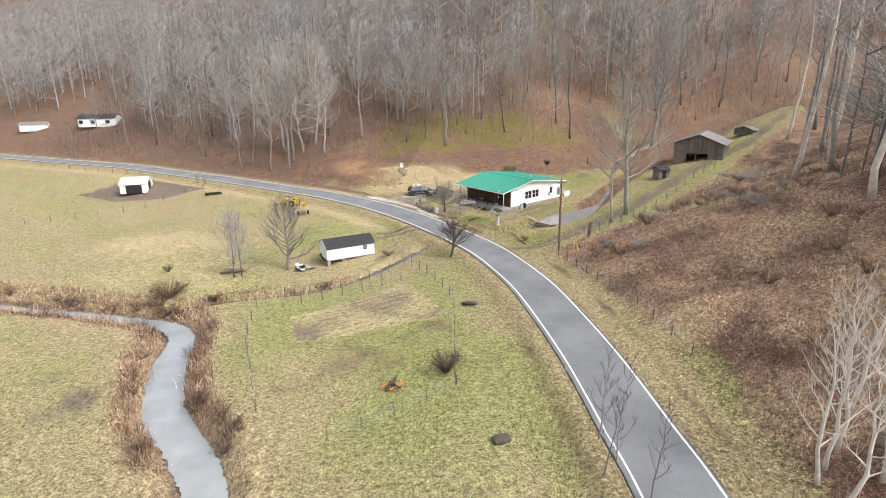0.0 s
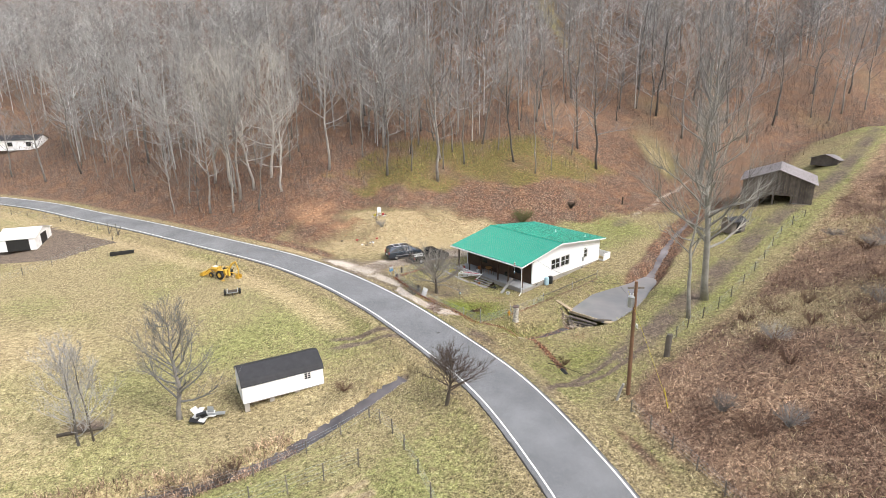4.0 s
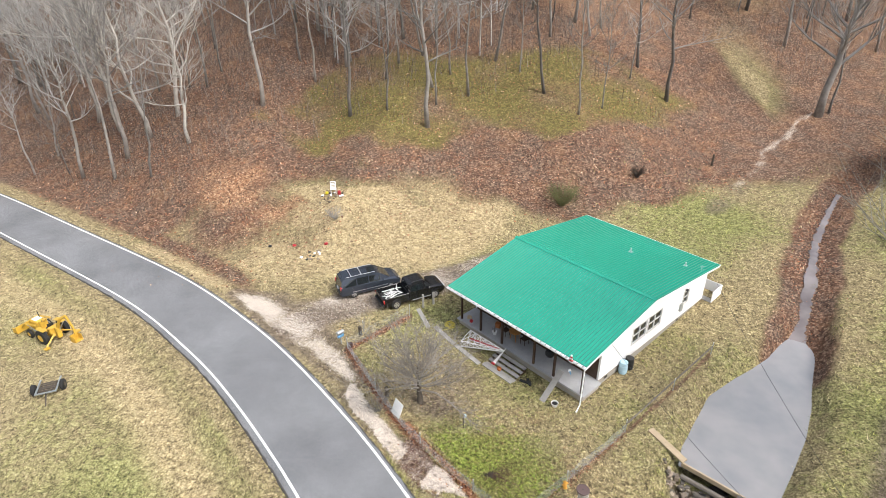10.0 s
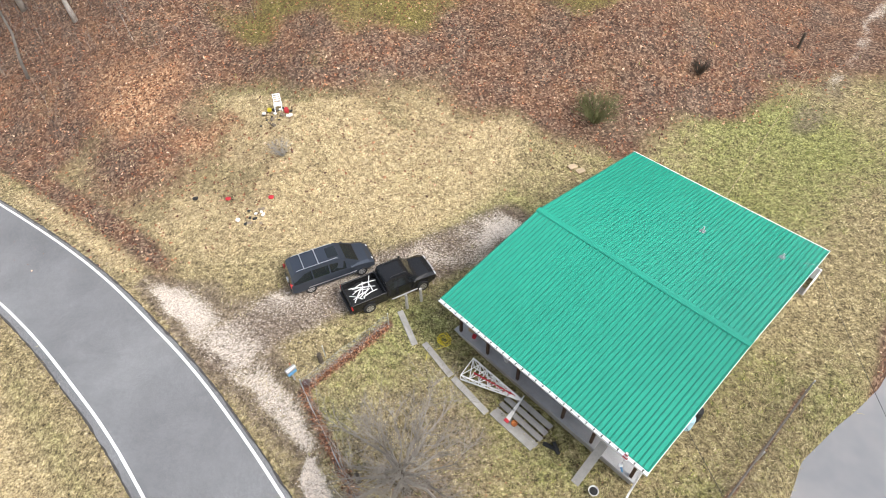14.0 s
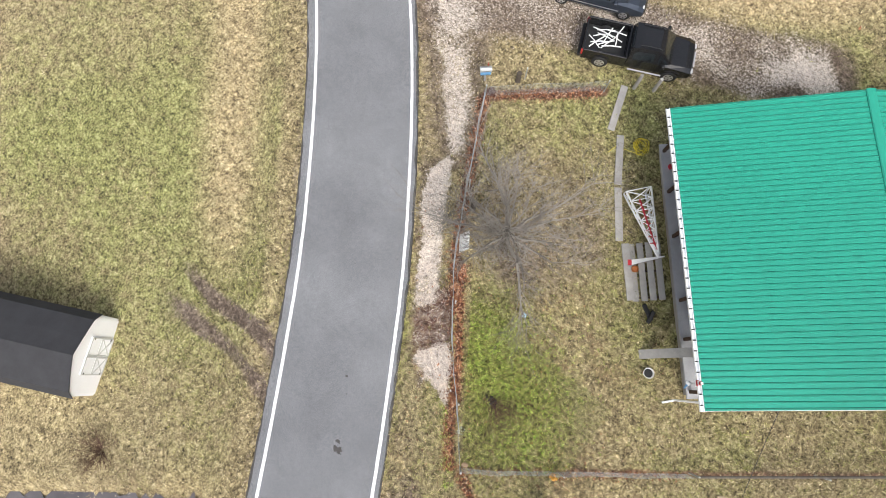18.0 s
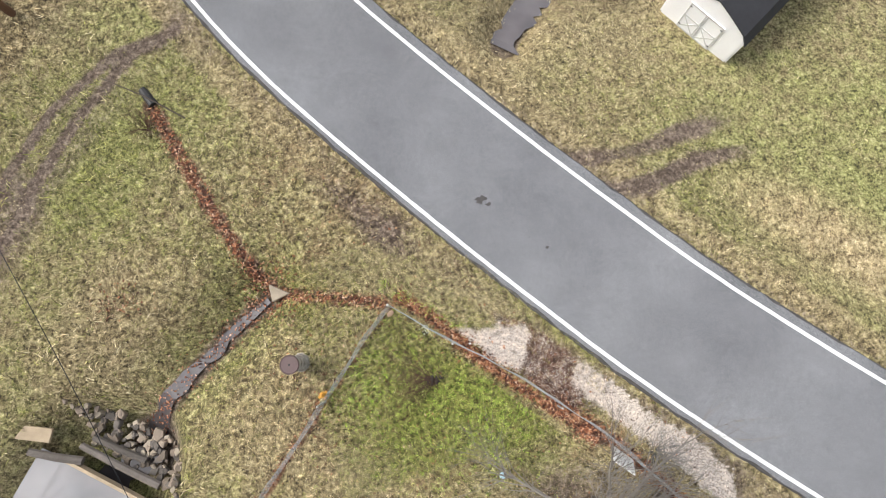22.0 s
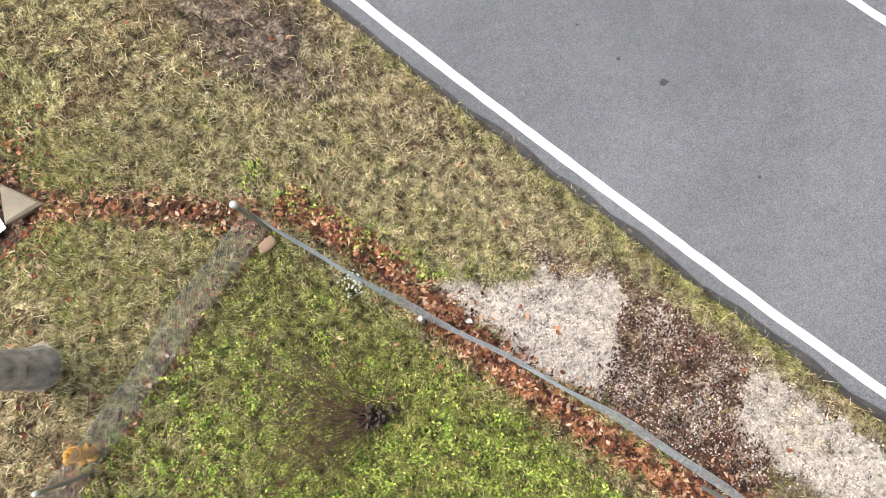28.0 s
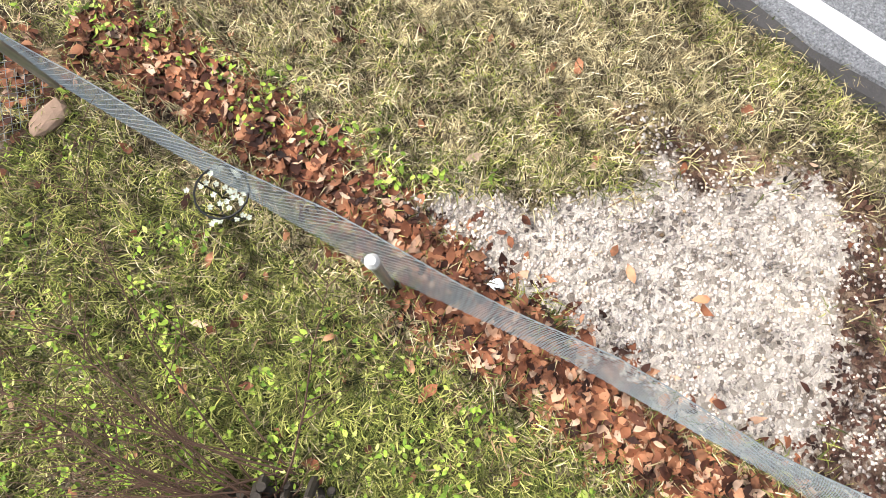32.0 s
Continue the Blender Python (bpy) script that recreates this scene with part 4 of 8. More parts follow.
def wall(x0, y0, x1, y1, z0, top, openings, thick=0.14):
    """An upright wall from one point to another, its top following the roof, with openings (from, to, sill, head)."""
    L = math.hypot(x1 - x0, y1 - y0)
    d = Vector(((x1 - x0) / L, (y1 - y0) / L, 0))
    nrm = Vector((-d.y, d.x, 0)) * thick
    cuts = sorted({0.0, L, *[o[0] for o in openings], *[o[1] for o in openings], *([RY - y0] if x0 == x1 and y1 > y0 else [])})
    bm = bmesh.new()

    def block(a, b, za, zb, zc, zd):
        pa, pb = Vector((x0, y0, 0)) + d * a, Vector((x0, y0, 0)) + d * b
        vs = [bm.verts.new(p + n + Vector((0, 0, z))) for n in (Vector(), nrm) for p, z in ((pa, za), (pb, zb), (pb, zc), (pa, zd))]
        for q in ((0, 1, 2, 3), (7, 6, 5, 4), (0, 4, 5, 1), (1, 5, 6, 2), (2, 6, 7, 3), (3, 7, 4, 0)):
            bm.faces.new([vs[i] for i in q])
    for a, b in zip(cuts, cuts[1:]):
        ta, tb = top(a), top(b)
        hole = [o for o in openings if o[0] < (a + b) / 2 < o[1]]
        if hole:
            block(a, b, z0, z0, hole[0][2], hole[0][2])
            block(a, b, hole[0][3], hole[0][3], tb, ta)
        else:
            block(a, b, z0, z0, tb, ta)
    return bm


SIDE_OPEN = [(3.6, 5.3, 1.2, 2.5), (5.55, 7.25, 1.2, 2.5), (10.4, 11.15, 1.3, 2.4)]
part("wall", wall(WX1, WY0, WX1, WY1, FL, lambda a: roof_z(WY0 + a) - 0.06, SIDE_OPEN), M_WHITE, house, "white gable wall")
part("wall", wall(WX0, WY0 + 0.0, WX0, WY1, FL, lambda a: roof_z(WY0 + a) - 0.06, [(5, 6.2, 1.2, 2.4)], -0.14), M_WHITE, house)
# front wall: the porch's deep shade is put into its dark brown colour
part("wall", wall(WX0 + 0.15, WY0, WX1 - 0.15, WY0, FL, lambda a: roof_z(WY0) - 0.06, [(2.2, 3.6, 1.1, 2.3), (5.4, 6.3, 0.27, 2.3), (8, 9.6, 1.1, 2.3)]), M_POST, house, "front wall under the porch, coloured dark brown for the deep porch shade")
part("wall", wall(WX0 + 0.15, WY1, WX1 - 0.15, WY1, FL, lambda a: roof_z(WY1) - 0.06, [], -0.14), M_WHITE, house)
part("foundation", boxm(WX0 + 0.04, WY0 + 0.04, -0.9, WX1 - 0.04, WY1 - 0.04, FL), M_BLOCK, house, "tan concrete block foundation")
for y in (3.3, 6.0, 12.6, 14.6):
    part("crawl_vent", boxm(WX1 - 0.045, y, -0.12, WX1 - 0.03, y + 0.35, 0.08), M_BLACK, house)
for a, b, lo, hi in SIDE_OPEN:
    y0, y1 = WY0 + a, WY0 + b
    w = new("window")
    w.parent = house
    fr = bmesh.new()
    for q in ((y0 - 0.05, lo - 0.05, y0 + 0.04, hi + 0.05), (y1 - 0.04, lo - 0.05, y1 + 0.05, hi + 0.05), (y0 + 0.04, lo - 0.05, y1 - 0.04, lo + 0.04), (y0 + 0.04, hi - 0.04, y1 - 0.04, hi + 0.05)):
        box(fr, WX1 - 0.1, q[0], q[1], WX1 + 0.03, q[2], q[3])
    if b - a > 1:
        yy = (y0 + y1) / 2
        box(fr, WX1 - 0.09, yy - 0.045, lo + 0.04, WX1 + 0.015, yy + 0.045, hi - 0.04)
    zz = (lo + hi) / 2
    box(fr, WX1 - 0.085, y0 + 0.04, zz - 0.025, WX1 + 0.012, y1 - 0.04, zz + 0.025)
    part("window_frame", fr, M_FRAME, w)
    part("pane", boxm(WX1 - 0.07, y0 + 0.03, lo + 0.03, WX1 - 0.05, y1 - 0.03, hi - 0.03), M_GLASS, w)
for a, b, lo, hi in ((2.2, 3.6, 1.1, 2.3), (8, 9.6, 1.1, 2.3)):
    w = new("window")
    w.parent = house
    part("pane", boxm(WX0 + 0.15 + a, WY0 + 0.05, lo, WX0 + 0.15 + b, WY0 + 0.08, hi), M_GLASS, w)
part("front_door", boxm(5.95, WY0 + 0.03, FL, 6.85, WY0 + 0.09, 2.3), M_POST, house, "dark front door")
part("back_wall_light", boxm(WX1, 13.0, 2.55, WX1 + 0.18, 13.2, 2.62), M_BLACK, house)
part("meter_box", boxm(WX1, 12.6, 0.9, WX1 + 0.14, 12.9, 1.5), M_STEEL, house, "grey electric meter box")
part("porch_floor", boxm(0.35, 0.62, 0.1, 11.9, WY0, 0.22), paint("worn_porch_floor", (0.40, 0.40, 0.40), 0.85, 0, 0.25, 3, 0.2), house, "grey concrete porch slab")
part("porch_base", boxm(0.5, 0.72, -0.9, 11.75, WY0, 0.1), M_BLOCK, house)
for x in (0.7, 2.7, 4.8, 7.7, 9.4, 11.6):
    part("porch_post", boxm(x - 0.07, 0.72, 0.22, x + 0.07, 0.86, FE + 0.05, bevel=0.008), M_POST, house)
part("porch_beam", boxm(0.4, 0.7, FE - 0.05, 11.8, 0.88, FE + 0.07), M_POST, house)
part("porch_ceiling", boxm(0.2, 0.6, FE - 0.12, 11.9, WY0, FE - 0.08), M_POST, house)
for i in range(4):
    y, z = 0.2 - i * 0.34, 0.13 - i * 0.15
    part("step_tread", boxm(5.0, y - 0.29, z - 0.045, 7.65, y, z, bevel=0.006), M_GREYWOOD, house, "grey weathered plank step")
for x in (5.1, 6.3, 7.5):
    st = bmesh.new()
    vs = [st.verts.new((x + o, y, z)) for o in (-0.02, 0.02) for y, z in ((0.28, 0.05), (-1.15, -0.42), (-1.15, -0.6), (0.28, -0.6))]
    for q in ((0, 1, 2, 3), (7, 6, 5, 4), (0, 4, 5, 1), (1, 5, 6, 2), (2, 6, 7, 3), (3, 7, 4, 0)):
        st.faces.new([vs[i] for i in q])
    part("stair_stringer", st, M_POST, house)
part("downspout", tubes([[((11.95, -0.1, FE - 0.15), 0.045), ((11.95, 0.25, FE - 0.45), 0.045), ((11.95, 0.25, -0.15), 0.045), ((12.05, -0.25, -0.38), 0.05)]], 8), M_WHITE, house, "white downspout with kicked-out foot")
deck = bmesh.new()
box(deck, 10.2, WY1, 0.1, 12.4, WY1 + 1.6, 0.22)
part("back_deck", deck, M_GREYWOOD, house)
for q in ((12.34, WY1 + 0.02, 12.4, WY1 + 1.6), (10.2, WY1 + 1.54, 12.34, WY1 + 1.6)):
    part("deck_railing_panel", boxm(q[0], q[1], 0.22, q[2], q[3], 1.15), M_WHITE, house, "white boarded deck railing")
for x, y, h, top in ((6.9, 13.0, 0.35, 0.06), (10.7, 14.4, 0.3, 0.09)):
    z = roof_z(y)
    vp = part("roof_vent", tubes([[((x, y, z - 0.05), 0.05), ((x, y, z + h), 0.05)]], 8), M_FRAME, house, "white plastic vent pipe")
    part("vent_flashing", boxm(x - 0.14, y - 0.14, z - 0.005, x + 0.14, y + 0.14, z + 0.03), M_STEEL, vp)
ant = part("antenna", tubes([[((11.9, 14.4, 3.4), 0.012), ((11.9, 14.4, 4.2), 0.012)], [((11.6, 14.2, 4.15), 0.008), ((12.2, 14.6, 4.15), 0.008)], [((11.7, 14.55, 4.0), 0.006), ((12.1, 14.25, 4.0), 0.006)], [((11.7, 14.6, 4.18), 0.006), ((11.95, 14.2, 4.18), 0.006)]], 5), M_STEEL, house, "thin metal roof antenna")


def hw(x, y, z=0.0):
    """A place given along the house, in the world."""
    return HX @ Vector((x, y, z))


def hpose(x, y, z, rz=0.0):
    return HX @ pose(x, y, z, 0, 0, rz)


# ---- round the porch ----
wm = thing("ornamental_windmill", hpose(2.6, -0.55, 0.0), "white and red lattice garden windmill lying against the porch", "garden ornament")
legs = [((0, -0.55, -0.28), (3.1, 0.32, 0.62)), ((0.05, -0.6, 0.25), (3.1, 0.36, 0.68)), ((0.0, 0.45, -0.25), (3.1, 0.40, 0.62)), ((-0.05, 0.42, 0.62), (3.1, 0.42, 0.70))]
for a, b in legs:
    part("leg", tubes([[(a, 0.042), (b, 0.032)]], 5), M_WHITE_OLD, wm)
for k in range(6):
    t0, t1 = k / 6.2, (k + 1) / 6.2
    P = [[Vector(a).lerp(Vector(b), t) for a, b in legs] for t in (t0, t1)]
    part("lattice", tubes([[(P[0][i], 0.026), (P[1][j], 0.026)] for i, j in ((0, 1), (1, 0), (2, 3), (3, 2), (1, 3), (3, 1))] + [[(P[0][i], 0.026), (P[0][j], 0.026)] for i, j in ((0, 1), (1, 3), (3, 2))], 4, False), M_WHITE_OLD, wm)
part("red_panel", tubes([[(Vector(legs[1][0]).lerp(Vector(legs[3][0]), 0.5) + Vector((0.5, 0, 0.0)), 0.05), ((2.9, 0.36, 0.66), 0.04)]], 6), M_REDPAINT, wm, "red painted centre ladder")
for k in range(7):
    p = Vector((0.7 + 0.32 * k, 0.0 + 0.05 * k, 0.38 + 0.045 * k))
    part("rung", tubes([[(p + Vector((0, -0.2, 0)), 0.018), (p + Vector((0, 0.2, 0.02)), 0.018)]], 5), M_REDPAINT, wm)
part("hub", tubes([[((3.05, 0.36, 0.66), 0.09), ((3.25, 0.38, 0.70), 0.06)]], 8), M_WHITE_OLD, wm)
tv = bmesh.new()
vs = [tv.verts.new(p) for p in ((3.2, 0.65, 0.78), (3.26, 0.62, 0.78), (3.52, -0.75, 0.38), (3.28, -0.78, 0.36))]
tv.faces.new(vs)
bmesh.ops.solidify(tv, geom=tv.faces[:], thickness=0.02)
part("tail_vane", tv, M_WHITE_OLD, wm)
part("tail_tip", boxm(3.27, -0.86, 0.34, 3.52, -0.7, 0.39), M_REDPAINT, wm, "red painted vane tip")

for (ax, ay), (bx, by) in (((-2.76, -0.68), (-0.55, -1.5)), ((-0.29, -1.05), (2.15, -1.35)), ((2.3, -1.35), (4.85, -1.5)), ((4.98, -1.25), (7.6, -1.2))):
    a, b = hw(ax, ay), hw(bx, by)
    za, zb = gz(a.x, a.y) + 0.05, gz(b.x, b.y) + 0.05
    L = math.hypot(b.x - a.x, b.y - a.y)
    ob = part("plank", boxm(-L / 2, -0.17, -0.03, L / 2, 0.17, 0.03, bevel=0.006), M_GREYWOOD)
    ob.matrix_world = pose((a.x + b.x) / 2, (a.y + b.y) / 2, (za + zb) / 2, 0, -math.degrees(math.asin((zb - za) / L)), math.degrees(math.atan2(b.y - a.y, b.x - a.x)))
    tagged(ob, "grey weathered plank laid as a garden path", "plank", "planks of the path")
ramp_ob = part("ramp_board", boxm(-0.2, 0, -0.03, 0.2, 2.35, 0.03, bevel=0.006), M_GREYWOOD)
ramp_ob.matrix_world = hpose(9.98, -1.05, -0.42) @ pose(0, 0, 0, 38)
tagged(ramp_ob, "wide grey board leaning up to the porch as a ramp", "board")
tub = thing("planter_tub", hpose(10.8, -0.78, gz(3.7, 8.3)), "round dark plastic planter tub with pale rim", "planter")
part("tub", lathe([(0.17, 0), (0.22, 0.24), (0.24, 0.26), (0.21, 0.26), (0.19, 0.18), (0.01, 0.17)], 18), M_FRAME, tub)
part("soil", lathe([(0.19, 0.17), (0.185, 0.19), (0.01, 0.2)], 14), M_BLACK, tub)
for x, y, m, lab in ((11.95, 5.0, M_PALEBLUE, "pale blue plastic barrel beside the house wall"), (12.0, 5.65, M_BLACK, "black plastic bin beside the house wall")):
    p = hw(x, y)
    b = thing("barrel", hpose(x, y, gz(p.x, p.y)), lab, "barrel")
    part("body", lathe([(0.25, 0), (0.29, 0.06), (0.29, 0.3), (0.305, 0.32), (0.29, 0.34), (0.29, 0.62), (0.305, 0.64), (0.29, 0.66), (0.27, 0.88)], 18), m, b)
    part("lid", lathe([(0.27, 0.88), (0.28, 0.9), (0.25, 0.93), (0.02, 0.94)], 18), m, b)
rnd = random.Random(3)
coil = []
for k in range(90):
    a = k * 0.42
    r = 0.26 + 0.12 * math.sin(k * 0.37) + rnd.uniform(-0.05, 0.05)
    coil.append(((r * math.cos(a) * 1.2, r * math.sin(a), 0.05 + 0.16 * rnd.random()), 0.014))
p = hw(0.35, -0.15)
hose = part("hose", tubes([coil, [((0.4, 0, 0.05), 0.014), ((0.1, -0.7, 0.03), 0.014), ((-0.1, -1.2, 0.03), 0.014), ((0.2, -1.6, 0.03), 0.014)]], 5), M_HOSE)
hose.matrix_world = hpose(0.35, -0.1, gz(p.x, p.y) + 0.02)
tagged(hose, "tangled coil of yellow hose on the grass", "hose")
wg = thing("whirligig", hpose(11.2, -0.18, FE - 0.9), "red, white and blue painted propeller ornament on the gutter", "garden ornament")
part("rod", tubes([[((0, 0, 0), 0.012), ((0.0, 0, 1.25), 0.012)]], 6), M_STEEL, wg)
for k in range(5):
    part("blade", boxm(-0.13 + 0.02 * k, -0.02, 0.72 + 0.12 * k, 0.13 - 0.02 * k, 0.05, 0.8 + 0.12 * k), M_REDPAINT if k % 2 else M_WHITE_OLD, wg)
part("tail", tubes([[((0.05, -0.05, 0.1), 0.05), ((0.2, -0.15, 0.0), 0.03)]], 6), M_BLUE, wg)
part("bird", lathe([(0.02, 0), (0.09, 0.05), (0.1, 0.12), (0.05, 0.2), (0.01, 0.24)], 10), M_WHITE, wg, "white rounded body")
for x, y, sx, sy, h, m, lab in ((1.1, 1.2, 0.3, 0.2, 0.25, M_TANWOOD, "small cardboard box on the porch"), (1.5, 1.0, 0.2, 0.2, 0.18, M_REDPAINT, "red and white carton on the porch"), (3.3, 2.0, 0.35, 0.3, 0.4, M_TERRA, "orange plastic crate on the porch")):
    c = thing("porch_box", hpose(x, y, 0.22, 17), lab, "box")
    part("body", boxm(-sx / 2, -sy / 2, 0, sx / 2, sy / 2, h * 0.85, bevel=0.012), m, c)
    part("lid", boxm(-sx / 2 - 0.01, -sy / 2 - 0.01, h * 0.85, sx / 2 + 0.01, sy / 2 + 0.01, h, bevel=0.01), m, c)
pot = thing("flower_pot", hpose(6.2, -0.95, gz(*hw(6.2, -0.95).xy)), "orange clay flower pot beside the steps", "pot")
part("pot", lathe([(0.10, 0), (0.14, 0.2), (0.16, 0.2), (0.16, 0.24), (0.13, 0.24), (0.11, 0.16), (0.01, 0.15)], 16), M_TERRA, pot)


def porch_chair(x, y, rz, m, label):
    """A wooden chair: seat, back with slats, four legs."""
    c = thing("porch_chair", hpose(x, y, 0.22, rz), label, "chair", "chairs on the porch")
    for sx in (-0.2, 0.2):
        part("leg", tubes([[((sx, -0.2, 0), 0.022), ((sx, -0.19, 0.44), 0.024)]], 6), m, c)
        part("leg", tubes([[((sx, 0.2, 0), 0.022), ((sx, 0.21, 0.45), 0.024), ((sx, 0.27, 0.95), 0.02)]], 6), m, c)
    part("seat", boxm(-0.24, -0.24, 0.43, 0.24, 0.24, 0.47, bevel=0.012), m, c)
    for k in range(3):
        part("slat", boxm(-0.19, 0.22 + 0.018 * k, 0.58 + 0.13 * k, 0.19, 0.24 + 0.018 * k, 0.65 + 0.13 * k), m, c)
    return c


M_HONEY = paint("honey_wood", (0.46, 0.22, 0.07), 0.5, 0, 0.2, 6, 0.1)
tb = thing("porch_table", hpose(5.1, 1.85, 0.22), "round honey-coloured wooden table on the porch", "table")
part("tabletop", lathe([(0.44, 0.70), (0.46, 0.715), (0.46, 0.735), (0.44, 0.75), (0.01, 0.75)], 24), M_HONEY, tb)
for k in range(4):
    a = math.tau * (k + 0.5) / 4
    part("leg", tubes([[((0.36 * math.cos(a), 0.36 * math.sin(a), 0), 0.025), ((0.28 * math.cos(a), 0.28 * math.sin(a), 0.7), 0.03)]], 7), M_HONEY, tb)
porch_chair(4.3, 1.75, 80, M_POST, "dark brown wooden chair beside the porch table")
porch_chair(5.9, 1.95, -95, M_POST, "dark red-brown wooden chair beside the porch table")
bq_ = thing("barbecue", hpose(8.3, 1.75, 0.22, 12), "black covered kettle barbecue on the porch", "barbecue")
part("bowl", lathe([(0.05, 0.42), (0.24, 0.48), (0.33, 0.62), (0.34, 0.70), (0.01, 0.70)], 20), M_BLACK, bq_)
part("lid", lathe([(0.345, 0.70), (0.33, 0.80), (0.22, 0.92), (0.05, 0.97), (0.01, 0.97)], 20), M_BLACK, bq_)
part("handle", tubes([[((-0.07, 0, 0.96), 0.012), ((-0.06, 0, 1.02), 0.012), ((0.06, 0, 1.02), 0.012), ((0.07, 0, 0.96), 0.012)]], 6), M_STEEL, bq_)
for k in range(3):
    a = math.tau * k / 3
    part("leg", tubes([[((0.18 * math.cos(a), 0.18 * math.sin(a), 0.5), 0.015), ((0.33 * math.cos(a), 0.33 * math.sin(a), 0), 0.015)]], 6), M_STEEL, bq_)
pl = thing("potted_plant", hpose(3.7, 1.2, 0.22), "withered plant in a white pot on the porch", "plant")
part("pot", lathe([(0.13, 0), (0.18, 0.26), (0.2, 0.28), (0.16, 0.28), (0.14, 0.2), (0.01, 0.19)], 16), M_WHITE_OLD, pl)
rp = random.Random(8)
part("stems", tubes([[((0, 0, 0.18), 0.008), ((rp.uniform(-0.15, 0.15), rp.uniform(-0.15, 0.15), 0.45), 0.006), ((rp.uniform(-0.3, 0.3), rp.uniform(-0.3, 0.3), rp.uniform(0.5, 0.8)), 0.003)] for _ in range(16)], 4), M_POST, pl, "dry brown stems")
cu = bmesh.new()
box(cu, -0.4, -0.1, 0, 0.4, 0.1, 0.12, pose(0, 0, 0, 0, 0, 20), 0.03)
box(cu, -0.3, -0.08, 0.06, 0.3, 0.1, 0.2, pose(0.2, 0.1, 0, 0, 8, -30), 0.03)
ob = part("black_sack", cu, M_BLACK)
p = hw(8.15, -0.55)
ob.matrix_world = hpose(8.15, -0.5, gz(p.x, p.y))
tagged(ob, "crumpled black plastic sheet beside the steps", "sack")
for i, (x, y) in enumerate(((6.45, 30.1), (6.95, 29.7))):
    ob = part("paving_slab", boxm(-0.3, -0.22, 0, 0.3, 0.22, 0.08, bevel=0.01), M_TANWOOD)
    ob.matrix_world = pose(x, y, gz(x, y) + 0.01, 0, 0, 25)
    tagged(ob, "pale tan slab lying on the grass", "slab", "slabs behind the house")
p = hw(4.2, BY + 0.7)
ob = part("blue_tarp", lathe([(0.5, 0), (0.55, 0.25), (0.35, 0.5), (0.05, 0.58)], 9), M_BLUE)
ob.matrix_world = pose(9.5, 29.6, gz(9.5, 29.6))
tagged(ob, "bright blue tarp heaped behind the house", "tarp")


# ---- vehicles ----
def loft(stations, caps=True):
    V, F = [], []
    for x, zl, zm, zb, zt, w0, w, wt in stations:
        V += [(x, -w0, zl), (x, -w, zm), (x, -w, zb), (x, -wt, zt), (x, wt, zt), (x, w, zb), (x, w, zm), (x, w0, zl)]
    for i in range(len(stations) - 1):
        for k in range(8):
            F.append((8 * i + k, 8 * i + (k + 1) % 8, 8 * i + 8 + (k + 1) % 8, 8 * i + 8 + k))
    F.append(tuple(range(8)))
    F.append(tuple(8 * (len(stations) - 1) + k for k in reversed(range(8))))
    return V, [], F


def side_glass(st, i, j, lo, hi, s, inset=0.04):
    """A side window lying on the cabin between two stations."""
    V = []
    for q, dx in ((st[i], inset), (st[j], -inset)):
        x, zl, zm, zb, zt, w0, w, wt = q
        for f in (lo, hi):
            V.append((x + dx, s * (w + (wt - w) * f + 0.012), zb + (zt - zb) * f))
    F = [(0, 2, 3, 1) if s < 0 else (0, 1, 3, 2)]
    bm = bmesh.new()
    vs = [bm.verts.new(v) for v in V]
    bm.faces.new([vs[k] for k in F[0]])
    return bm


def screen(a, b, f0=0.08, f1=0.92):
    """A windscreen on the slope between two stations."""
    bm = bmesh.new()
    V = []
    for f in (f0, f1):
        x, zt, wt = (a[0] + (b[0] - a[0]) * f, a[4] + (b[4] - a[4]) * f + 0.012, (a[7] + (b[7] - a[7]) * f) - 0.06)
        V += [bm.verts.new((x, -wt, zt)), bm.verts.new((x, wt, zt))]
    bm.faces.new((V[0], V[1], V[3], V[2]) if b[0] < a[0] else (V[0], V[2], V[3], V[1]))
    return bm


def wheel_at(car, x, y, r=0.34, w=0.22):
    s = 1 if y > 0 else -1
    t = part("wheel", tubes([[((x, y - w / 2, r), r * 0.93), ((x, y - w / 2 + 0.03, r), r), ((x, y + w / 2 - 0.03, r), r), ((x, y + w / 2, r), r * 0.93)]], 20), M_TYRE, car, "black rubber tyre")
    rim = part("rim", tubes([[((x, y, r), r * 0.62), ((x, y + s * (w / 2 + 0.008), r), r * 0.62)]], 16), M_RIM, t)
    part("hub_cap", tubes([[((x, y, r), r * 0.2), ((x, y + s * (w / 2 + 0.02), r), r * 0.16)]], 8), M_STEEL, t)
    for k in range(5):
        a = math.tau * k / 5
        c = Vector((x + math.cos(a) * r * 0.42, y + s * (w / 2 + 0.010), r + math.sin(a) * r * 0.42))
        # black discs on the rim face stand in for the shaded slots
        part("rim_slot", tubes([[(c, 0.045), (c + Vector((0, s * 0.004, 0)), 0.045)]], 6), M_BLACK, t)
    return t


